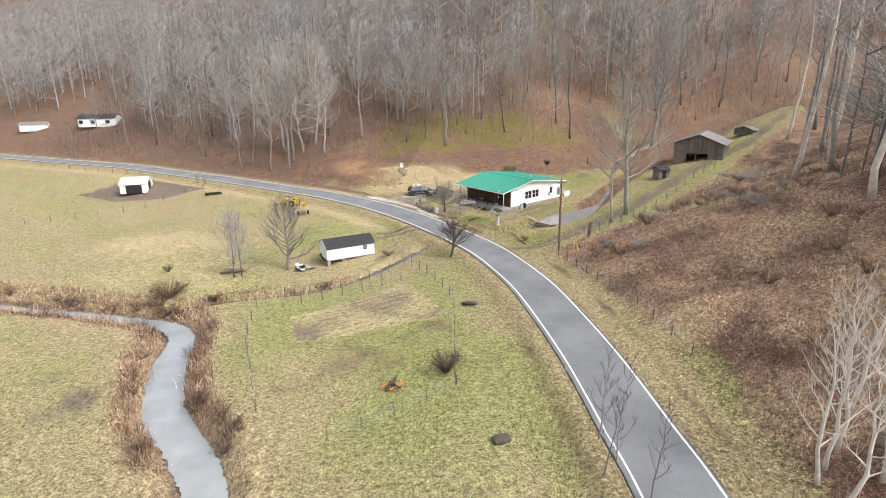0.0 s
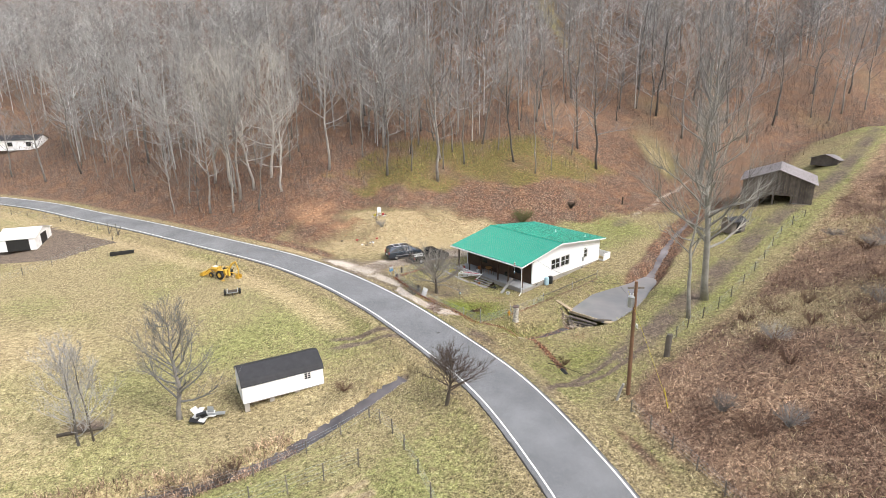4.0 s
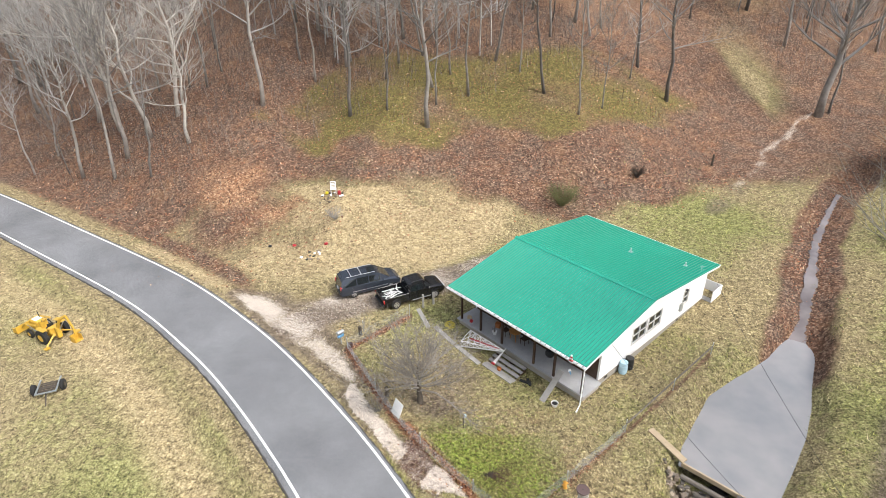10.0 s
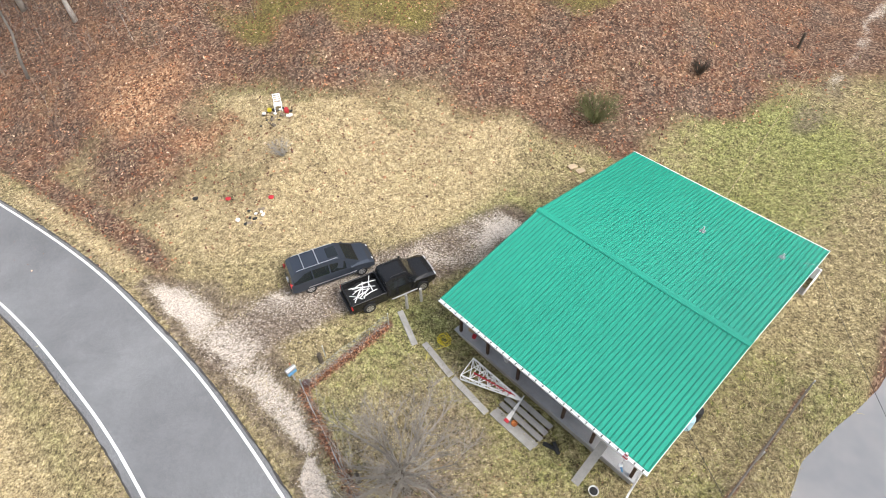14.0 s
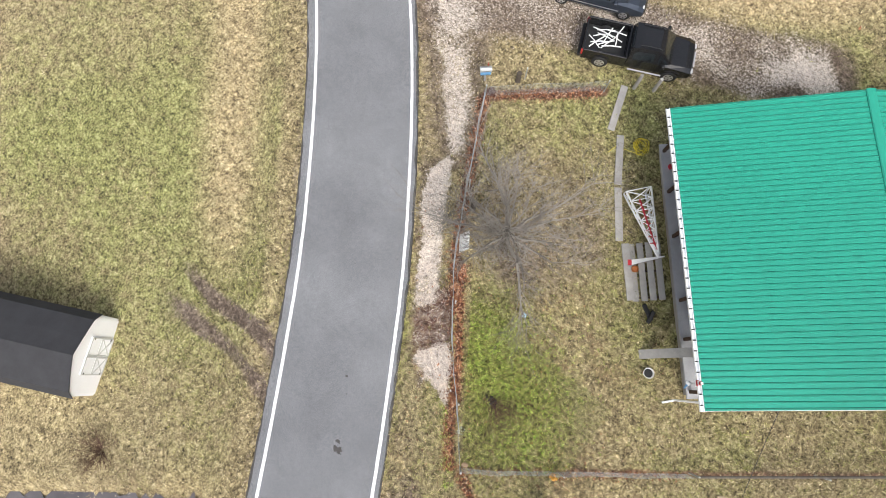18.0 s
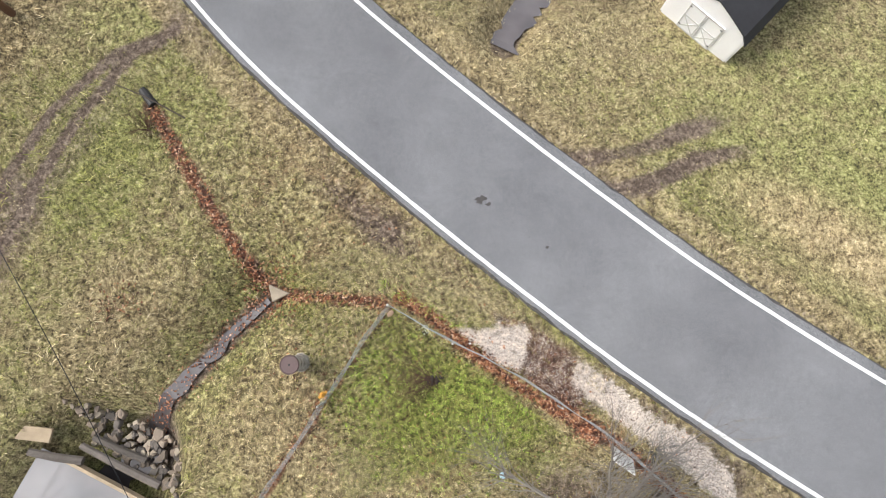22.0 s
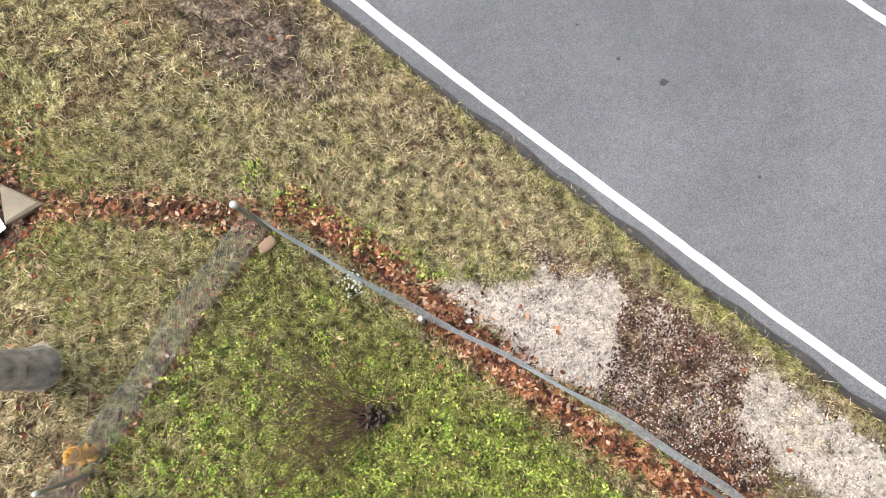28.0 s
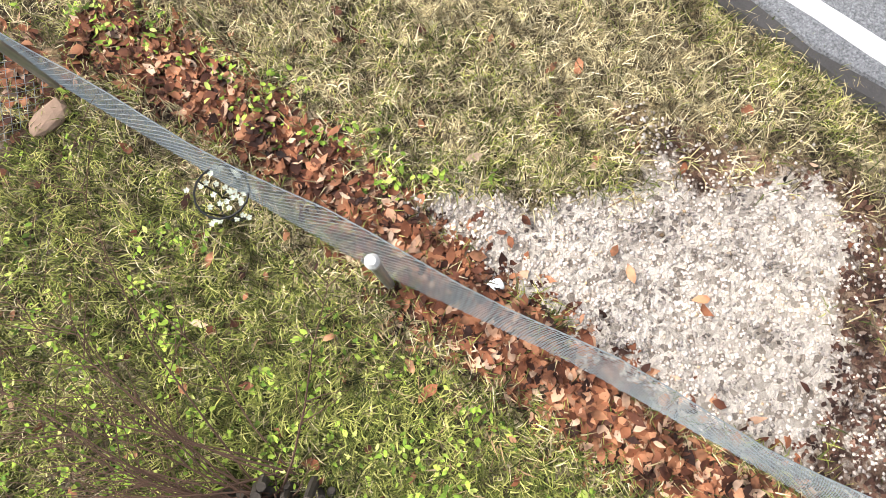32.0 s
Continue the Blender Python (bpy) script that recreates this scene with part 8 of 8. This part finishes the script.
M_REDTWIG = paint("brown_stem", (0.13, 0.075, 0.05), 0.9, 0, 0.3, 6, 0.0)
q = random.Random(3)
cut = thing("cut_shrub", pose(-0.72, 2.95, gz(-0.72, 2.95) - 0.02), "cut-back shrub of thin red-brown canes on a hollow stool", "shrub")
def cane_from(b0, a, reach, rise, r0):
    """One bent cane with side twigs, growing outwards."""
    d = Vector((math.cos(a), math.sin(a), 0))
    side = Vector((-d.y, d.x, 0)) * q.uniform(-0.22, 0.22)
    pts, paths = [], []
    for i in range(6):
        t = i / 5
        pts.append(b0 + d * reach * t + side * reach * t * t + Vector((q.uniform(-0.03, 0.03), q.uniform(-0.03, 0.03), rise * math.sin(1.9 * t))))
    paths.append([(p, r0 * (1 - 0.85 * i / 5)) for i, p in enumerate(pts)])
    for m in range(int(3 + 4 * reach)):
        t = q.uniform(0.25, 0.98)
        i = min(int(t * 5), 4)
        c0 = pts[i].lerp(pts[i + 1], t * 5 - i)
        b = a + q.choice((-1, 1)) * q.uniform(0.35, 1.0)
        e = c0 + Vector((math.cos(b), math.sin(b), q.uniform(-0.1, 0.4))) * q.uniform(0.15, 0.5) * reach * 0.6
        paths.append([(c0, r0 * 0.45), (c0.lerp(e, 0.5) + Vector((q.uniform(-0.02, 0.02), q.uniform(-0.02, 0.02), 0.02)), r0 * 0.32), (e, r0 * 0.12)])
    return paths


for k in range(58):
    a = q.gauss(-0.30, 0.55) if k % 6 else q.uniform(0, math.tau)
    reach = q.uniform(0.45, 1.0) * (2.4 if k % 6 else 0.7)
    b0 = Vector((q.uniform(-0.2, 0.2), q.uniform(-0.16, 0.16), 0.08))
    part("cane", tubes(cane_from(b0, a, reach, q.uniform(0.15, 0.55), q.uniform(0.005, 0.009)), 4, False), M_REDTWIG, cut)
stubs = []
for k in range(34):
    a, rr_ = q.uniform(0, math.tau), q.uniform(0.02, 0.26)
    b0 = Vector((math.cos(a) * rr_ * 1.2, math.sin(a) * rr_ * 0.8, 0))
    stubs.append([(b0, q.uniform(0.025, 0.05)), (b0 + Vector((q.uniform(-0.08, 0.08), q.uniform(-0.08, 0.08), q.uniform(0.12, 0.34))), q.uniform(0.015, 0.035))])
part("stool", tubes(stubs, 7), M_BARKDARK, cut, "dark clump of old sawn stems")
shrub("green_bush", 8.6, 34.0, 150, 1.7, 1.9, 4, "round olive-green twiggy bush behind the house", paint("olive_stem", (0.14, 0.15, 0.06), 0.9, 0, 0.3, 6, 0.0), 0.014, 6)
shrub("dark_bush", 17.2, 38.0, 60, 1.1, 0.8, 5, "dark burnt-looking bush at the lawn's edge", M_BARKDARK, 0.03, 4)
shrub("garden_bush", -3.8, -43.5, 160, 1.6, 1.5, 6, "dense brown shrub inside the garden fence", M_TWIGDARK, 0.014, 5)
shrub("creek_bush", -37.5, -23.5, 220, 1.5, 2.6, 7, "low brown bush on the creek bank", M_REDTWIG, 0.014, 5)
shrub("field_bush", -42, -14.5, 70, 0.9, 0.8, 8, "small olive bush in the field", paint("olive_twig", (0.11, 0.12, 0.05), 0.9, 0, 0.3, 6, 0.0), 0.014, 4)
shrub("ditch_bush", -12.5, -10.2, 70, 0.7, 1.0, 9, "pale brown shrub beside the ditch", M_REDTWIG, 0.012, 5)
shrub("track_bush", 6.9, -9.3, 50, 0.7, 0.7, 10, "red-brown dead bush by the culvert", M_REDTWIG, 0.010, 4)
shrub("slope_bush", -13.6, 30.5, 60, 1.0, 0.9, 12, "grey leafless bush in the dry grass", M_TWIG, 0.010, 5)
shrub("roadside_shrub", -7.35, 7.6, 60, 0.9, 1.0, 13, "thin bare twigs growing through the fence", M_TWIG, 0.008, 5)
sr = random.Random(21)
M_BRAMBLE = paint("bramble_stem", (0.20, 0.125, 0.09), 0.9, 0, 0.35, 6, 0.0)
for k in range(120):
    x, y = sr.uniform(12, 62), sr.uniform(-62, 20)
    s_ = float(road_side(np.array([x]), np.array([y]))[0][0])
    if float(brush_in(x, y, s_)) < 4:
        continue
    shrub("hillside_bush", x, y, 70, sr.uniform(0.5, 1.3), sr.uniform(0.9, 2.0), 30 + k, "red-brown leafless bush on the hillside", (M_REDTWIG, M_BRAMBLE, M_TWIG)[k % 3], 0.011, 5)


# ---- grass, brush, leaves and gravel ----
def blades(x, y, z, n, length, width, flat, seed):
    """Bent blades, n to a tuft: vertices and triangles."""
    q = np.random.RandomState(seed)
    m = len(x) * n
    bx, by, bz = (np.repeat(v, n) for v in (x, y, z))
    L = q.uniform(length[0], length[1], m)
    bx, by = bx + q.normal(0, 0.35, m) * L, by + q.normal(0, 0.35, m) * L
    a = q.uniform(0, math.tau, m)
    el = np.radians(q.uniform(flat[0], flat[1], m))
    dx, dy = np.cos(a), np.sin(a)
    w = q.uniform(width[0], width[1], m)
    px, py = -dy * w, dx * w
    mid = np.stack([bx + dx * np.cos(el) * L * 0.5, by + dy * np.cos(el) * L * 0.5, bz + np.sin(el) * L * 0.55], -1)
    el2 = el - np.radians(q.uniform(10, 50, m))
    tip = mid + np.stack([dx * np.cos(el2), dy * np.cos(el2), np.sin(el2)], -1) * (L * 0.5)[:, None]
    s = np.stack([px, py, 0 * px], -1)
    base = np.stack([bx, by, bz - 0.01], -1)
    V = np.stack([base - s, base + s, mid + s * 0.8, mid - s * 0.8, tip], 1).reshape(-1, 3)
    o = (np.arange(m) * 5)[:, None]
    F = np.concatenate([o + np.array([[0, 1, 2]]), o + np.array([[0, 2, 3]]), o + np.array([[3, 2, 4]])], 0)
    return V, F


COVER_RANDOM = np.random.RandomState(4)


def sow(x0, x1, y0, y1, n):
    x, y = COVER_RANDOM.uniform(x0, x1, n), COVER_RANDOM.uniform(y0, y1, n)
    s, _k = road_side(x, y)
    c = cover(x, y)
    edge = np.abs(s) - 2.62
    keep = (edge > 0) & (COVER_RANDOM.rand(n) > np.clip(c[3] * 1.5 - 0.2, 0, 1)) & (COVER_RANDOM.rand(n) > 0.85 * np.clip(c[1] * 1.4 - 0.3, 0, 1)) & (COVER_RANDOM.rand(n) > np.clip(c[2] * 1.5 - 0.3, 0, 1))
    hx, hy = (x + 2.95) * math.cos(radians(48.1)) - (y - 16.86) * math.sin(radians(48.1)), (x + 2.95) * math.sin(radians(48.1)) + (y - 16.86) * math.cos(radians(48.1))
    keep &= ~((hx > 0.2) & (hx < 12.0) & (hy > 0.2) & (hy < 18.2))
    keep &= line_dist(x, y, STREAM[6:])[0] > 0.55
    keep &= ground(x, y) > np.where(line_dist(x, y, POND)[0] < 5, -1.0, -99)
    return x, y, c, keep, s


M_GREENBLADE = island_paint("green_blade", [(0, (0.03, 0.042, 0.012)), (0.45, (0.165, 0.187, 0.042)), (0.8, (0.345, 0.355, 0.092)), (1, (0.58, 0.54, 0.21))])
M_STRAWBLADE = island_paint("straw_blade", [(0, (0.05, 0.034, 0.02)), (0.35, (0.29, 0.24, 0.128)), (0.75, (0.54, 0.46, 0.255)), (1, (0.80, 0.71, 0.47))])
M_BRUSHBLADE = island_paint("dead_stem", [(0, (0.06, 0.036, 0.027)), (0.4, (0.19, 0.118, 0.084)), (0.7, (0.36, 0.25, 0.175)), (1, (0.58, 0.46, 0.34))], patches=[(0.36, (0.58, 0.52, 0.51)), (0.48, (0.95, 0.91, 0.90)), (0.62, (1.45, 1.42, 1.36))])


def meadow(x0, x1, y0, y1, n, per, length, width, flat, seed, lush=0.0, only=None):
    x, y, c, keep, s = sow(x0, x1, y0, y1, n)
    if only is not None:
        keep &= only(x, y, c, s)
    g = c[0] + 0.35 * COVER_RANDOM.normal(0, 0.5, n) + lush - 0.7 * c[5]
    br = c[4] > 0.5
    wild = COVER_RANDOM.normal(0, 1, n)
    z = ground(x, y)
    for k, (mask, m, nm, lab) in enumerate(((keep & ~br & (g > 0.5), M_GREENBLADE, "green_grass", "short green winter grass"), (keep & ~br & (g <= 0.5), M_STRAWBLADE, "dry_grass", "straw-coloured winter grass"), (keep & br & (c[5] > 0.55 + 0.25 * wild), M_STRAWBLADE, "dry_grass", "bent straw-coloured grass among the brambles"), (keep & br & (c[5] <= 0.55 + 0.25 * wild), M_BRUSHBLADE, "dead_brush", "dead brown stems and brambles"))):
        if mask.sum():
            V, F = blades(x[mask], y[mask], z[mask], per, length, width, flat, seed + k)
            tri_mesh(nm, V, F, m, lab, "grass" if k < 3 else "brush")


meadow(-6.5, 3.5, -2.5, 6.0, 36000, 7, (0.05, 0.17), (0.0025, 0.0052), (12, 62), 100, 0.16)
# dead brown blades between the green ones
x, y, c, keep, s = sow(-8, 4, -7, 8, 16000)
keep &= (lumps(x, y, 0.9, 5.0) + 0.6 * lumps(x, y, 0.35, 2.0) > 0.1) & (s > 2.7)
V, F = blades(x[keep], y[keep], ground(x[keep], y[keep]), 6, (0.05, 0.16), (0.003, 0.006), (8, 50), 103)
tri_mesh("dead_grass", V, F, island_paint("dead_blade", [(0, (0.045, 0.026, 0.015)), (0.4, (0.19, 0.118, 0.066)), (0.75, (0.36, 0.245, 0.135)), (1, (0.56, 0.42, 0.25))]), "dead brown grass between the green blades", "grass")
meadow(-4.8, 1.4, -0.4, 4.7, 20000, 8, (0.04, 0.15), (0.0022, 0.0046), (10, 60), 105, 0.2)
meadow(-14, 14, -13, 15, 42000, 5, (0.07, 0.20), (0.004, 0.008), (10, 55), 110, only=lambda x, y, c, s: ~((x > -6) & (x < 3) & (y > -2) & (y < 5.5)))
meadow(-46, 2, 14, 40, 14000, 4, (0.12, 0.32), (0.006, 0.013), (15, 60), 120, only=lambda x, y, c, s: (c[5] > 0.25) | (COVER_RANDOM.rand(len(x)) < 0.3))
meadow(-62, 12, -62, 12, 9000, 4, (0.15, 0.34), (0.009, 0.018), (12, 55), 130, only=lambda x, y, c, s: (s < 0) & ~((s > -10) & (y > -16) & (y < 12)) & ((c[5] > 0.4) | (COVER_RANDOM.rand(len(x)) < 0.3)))
meadow(8, 44, -60, 42, 9000, 4, (0.15, 0.4), (0.010, 0.02), (12, 55), 140, only=lambda x, y, c, s: c[4] < 0.5)
meadow(11, 66, -70, 34, 42000, 5, (0.3, 0.9), (0.007, 0.017), (8, 65), 150, only=lambda x, y, c, s: c[4] > 0.5)


# brown growth on the creek and ditch banks
bq = np.random.RandomState(61)
bx, by = [], []
for line, lo, hi, n_ in ((CREEK[:10], 1.9, 3.8, 2600), (LOWER[3:], 0.7, 1.6, 260)):
    pts = spline([(a, b, 0) for a, b in line], 0.5)
    px, py = np.array([p.x for p in pts]), np.array([p.y for p in pts])
    k_ = bq.randint(0, len(pts) - 1, n_)
    tx, ty = px[k_ + 1] - px[k_], py[k_ + 1] - py[k_]
    d_ = np.hypot(tx, ty)
    west = np.clip((px[k_] + 36) / -8, 0, 1) if lo > 1 else 0 * px[k_]
    o_ = bq.choice((-1, 1), n_) * bq.uniform(lo - 0.8 * west, hi, n_)
    bx += list(px[k_] + ty / d_ * o_)
    by += list(py[k_] - tx / d_ * o_)
bx, by = np.array(bx), np.array(by)
m = road_side(bx, by)[0] < -3.6
V, F = blades(bx[m], by[m], ground(bx[m], by[m]), 9, (0.35, 1.2), (0.010, 0.024), (25, 85), 171)
tri_mesh("bank_brush", V, F, M_BRUSHBLADE, "brown brambles and dead stems along the banks", "brush")
for k in range(46):
    line = spline([(a, b, 0) for a, b in (CREEK[1:10] if k % 5 else LOWER[3:])], 1.0)
    p = sr.choice(line)
    o = sr.uniform(1.9, 3.2) * sr.choice((-1, 1))
    x, y = p.x + o * 0.75, p.y + o * 0.66
    if float(road_side(np.array([x]), np.array([y]))[0][0]) > -10 or float(line_dist(np.array([x]), np.array([y]), CREEK)[0][0]) < 1.7:
        continue
    shrub("bank_bush", x, y, 46, sr.uniform(0.6, 1.5), sr.uniform(0.7, 1.5), 300 + k, "low red-brown bush on the stream bank", (M_REDTWIG, M_TWIGDARK)[k % 2], 0.014, 5)

V, F = blades(UNDER[0], UNDER[1], ground(*UNDER), 4, (0.8, 3.2), (0.008, 0.022), (50, 88), 170)
tri_mesh("undergrowth", V, F, island_paint("undergrowth_stem", [(0, (0.06, 0.045, 0.04)), (0.5, (0.15, 0.12, 0.105)), (1, (0.30, 0.26, 0.23))]), "grey-brown saplings and brush under the trees", "brush")


def scatter_leaves(x, y, z, size, seed):
    q = np.random.RandomState(seed)
    m = len(x)
    L, a = q.uniform(size[0], size[1], m), q.uniform(0, math.tau, m)
    w = L * q.uniform(0.35, 0.6, m)
    ux, uy, uz = np.cos(a), np.sin(a), q.uniform(-0.4, 0.4, m)
    vz = q.uniform(-0.5, 0.5, m)
    curl = q.uniform(-0.25, 0.45, m) * L
    c = np.stack([x, y, z], -1)
    u = np.stack([ux, uy, uz], -1) * L[:, None] * 0.5
    v = np.stack([-uy, ux, vz], -1) * w[:, None] * 0.5
    k = np.stack([0 * curl, 0 * curl, curl], -1)
    V = np.stack([c - u + k, c - u * 0.3 + v, c + u * 0.45 + v * 0.8, c + u + k, c + u * 0.4 - v, c - u * 0.35 - v * 0.9], 1).reshape(-1, 3)
    o = (np.arange(m) * 6)[:, None]
    F = np.concatenate([o + np.array([t]) for t in ([0, 1, 5], [1, 4, 5], [1, 2, 4], [2, 3, 4])], 0)
    return V, F


M_LEAF = island_paint("fallen_leaf", [(0, (0.03, 0.014, 0.011)), (0.3, (0.12, 0.042, 0.022)), (0.6, (0.26, 0.10, 0.048)), (0.85, (0.40, 0.19, 0.10)), (1, (0.62, 0.45, 0.32))], 0.7)


def leaf_line(line, n, spread, size, seed, side=0.0):
    q = np.random.RandomState(seed)
    pts = spline([(a, b, 0) for a, b in line], 0.2)
    k = q.randint(0, len(pts) - 1, n)
    px, py = np.array([p.x for p in pts]), np.array([p.y for p in pts])
    tx, ty = px[k + 1] - px[k], py[k + 1] - py[k]
    d = np.hypot(tx, ty)
    o = q.normal(side, spread, n)
    x, y = px[k] + ty / d * o + q.uniform(-0.1, 0.1, n), py[k] - tx / d * o + q.uniform(-0.1, 0.1, n)
    s, _k = road_side(x, y)
    m = np.abs(s) > 2.8
    z = ground(x, y) + q.uniform(0.005, 0.07, n) * np.exp(-((o - side) / spread) ** 2)
    return scatter_leaves(x[m], y[m], z[m], size, seed + 1)


for nm, args in (("a", (DRIFT, 8000, 0.15, (0.05, 0.13), 1, 0.0)), ("b", (FENCE_POOL[:5], 600, 0.12, (0.05, 0.11), 3, 0.12)), ("c", (CULVERT, 2600, 0.16, (0.06, 0.13), 5, 0.0)), ("d", (FENCE_CARS, 1400, 0.16, (0.05, 0.12), 7, 0.1)), ("e", (FENCE_ROAD[5:], 2200, 0.17, (0.05, 0.12), 9, -0.05)), ("h", (STREAM[8:], 520, 0.34, (0.05, 0.12), 21, 0.0)), ("f", (STREAM[:6], 5000, 0.9, (0.08, 0.18), 11, 0.0))):
    V, F = leaf_line(*args)
    V[:, 2] += 0.13 if nm == "h" else 0
    tri_mesh("fallen_leaves", V, F, M_LEAF, "drift of red-brown fallen leaves", "leaves")
lr = np.random.RandomState(31)
x, y = lr.uniform(-9, 6, 1500), lr.uniform(-6, 10, 1500)
s, _k = road_side(x, y)
m = (s > 2.9) & (lr.rand(1500) < np.where((x > -2.5) & (x < 0.5) & (y > 2.5), 0.8, 0.4))
V, F = scatter_leaves(x[m], y[m], ground(x[m], y[m]) + 0.03, (0.05, 0.11), 32)
tri_mesh("fallen_leaves", V, F, M_LEAF, "single brown leaves strewn over the grass", "leaves")
x, y = lr.uniform(-55, 30, 30000), lr.uniform(22, 62, 30000)
c = cover(x, y)
m = lr.rand(30000) < c[1] * 0.9
V, F = scatter_leaves(x[m], y[m], ground(x[m], y[m]) + 0.03, (0.14, 0.30), 33)
tri_mesh("leaf_litter", V, F, M_LEAF, "red-brown leaf litter on the wooded slope", "leaves")

# dark trodden leaf bits between the gravel patches
x, y = lr.uniform(-6.4, -3.4, 9000), lr.uniform(2.0, 5.4, 9000)
c = cover(x, y)
m = (lr.rand(9000) < np.clip(c[1] * 1.3 - 0.25, 0, 1)) & (road_side(x, y)[0] > 2.9) & (c[3] < 0.62)
V, F = scatter_leaves(x[m], y[m], ground(x[m], y[m]) + 0.012, (0.025, 0.06), 35)
tri_mesh("leaf_mould", V, F, island_paint("dark_leaf", [(0, (0.03, 0.016, 0.013)), (0.5, (0.09, 0.045, 0.032)), (0.9, (0.17, 0.09, 0.06)), (1, (0.4, 0.34, 0.28))]), "dark crumbled leaves between the gravel", "leaves")
# broad green weeds in the yard corner and along the fence
wx = np.concatenate([lr.normal(-0.9, 1.9, 800), lr.normal(1.6, 0.9, 260), lr.normal(-2.7, 1.0, 300), lr.uniform(-4.5, 0.3, 90)])
wy = np.concatenate([lr.normal(3.9, 1.7, 800), lr.normal(2.6, 0.9, 260), lr.normal(4.6, 0.8, 300), np.zeros(90)])
wy[-90:] = np.interp(wx[-90:], [-4.7, -2.6, 0.0], [5.0, 2.6, -0.1]) - lr.uniform(0.45, 1.0, 90)
x, y = np.repeat(wx, 9) + lr.normal(0, 0.055, 9 * len(wx)), np.repeat(wy, 9) + lr.normal(0, 0.055, 9 * len(wx))
c = cover(x, y)
m = (road_side(x, y)[0] > 3.4) & (c[3] < 0.3) & (inside(x, y, YARD) | (np.arange(len(x)) >= 9 * 1360))
V, F = scatter_leaves(x[m], y[m], ground(x[m], y[m]) + lr.uniform(0.02, 0.10, m.sum()), (0.022, 0.06), 34)
tri_mesh("yard_weeds", V, F, island_paint("bright_weed", [(0, (0.09, 0.16, 0.025)), (0.5, (0.25, 0.37, 0.05)), (0.85, (0.42, 0.52, 0.09)), (1, (0.60, 0.64, 0.2))]), "bright green low weeds in the yard", "weeds")
# leaves blown round the stone slab and into the rough grass
bx = np.concatenate([lr.normal(4.2, 0.75, 420), lr.normal(9.6, 0.6, 110), lr.uniform(-3.5, 4.5, 260)])
by = np.concatenate([lr.normal(-2.0, 0.6, 420), lr.normal(-3.2, 0.35, 110), lr.uniform(-0.6, 5.0, 260)])
m = road_side(bx, by)[0] > 3.0
V, F = scatter_leaves(bx[m], by[m], ground(bx[m], by[m]) + 0.04, (0.06, 0.13), 36)
tri_mesh("fallen_leaves", V, F, M_LEAF, "red-brown leaves blown into the rough grass", "leaves")

# white gravel
OCT = np.array([(1, 0, 0), (-1, 0, 0), (0, 1, 0), (0, -1, 0), (0, 0, 1), (0, 0, -1)], float)
OCF = np.array([(0, 2, 4), (2, 1, 4), (1, 3, 4), (3, 0, 4), (2, 0, 5), (1, 2, 5), (3, 1, 5), (0, 3, 5)])
gr = np.random.RandomState(41)
x, y = np.concatenate([gr.uniform(-6.8, -1.6, 46000), gr.uniform(-20, -3, 34000)]), np.concatenate([gr.uniform(0.9, 7.2, 46000), gr.uniform(4, 25, 34000)])
near_ = np.arange(len(x)) < 46000
c = cover(x, y)
s, _k = road_side(x, y)
m = (gr.rand(len(x)) < np.clip(c[3] * 2.1 - 0.45, 0, 1) + 0.08 * (c[3] > 0.05)) & (s > 2.85)
x, y = x[m], y[m]
n = len(x)
size = np.where(near_[m], gr.uniform(0.008, 0.018, n), gr.uniform(0.014, 0.032, n))
V = OCT[None] * gr.uniform(0.55, 1.25, (n, 6, 1)) * size[:, None, None] * np.array((1, 1, 0.7))
a = gr.uniform(0, math.tau, n)
V = np.stack([V[..., 0] * np.cos(a)[:, None] - V[..., 1] * np.sin(a)[:, None], V[..., 0] * np.sin(a)[:, None] + V[..., 1] * np.cos(a)[:, None], V[..., 2]], -1)
V += np.stack([x, y, ground(x, y) + 0.008], -1)[:, None]
F = (np.arange(n) * 6)[:, None, None] + OCF[None]
tri_mesh("gravel", V.reshape(-1, 3), F.reshape(-1, 3), island_paint("white_gravel", [(0, (0.27, 0.22, 0.18)), (0.25, (0.47, 0.41, 0.36)), (0.7, (0.66, 0.585, 0.525)), (0.92, (0.82, 0.75, 0.69)), (1, (0.48, 0.34, 0.19))]), "loose white and tan gravel stones", "gravel")
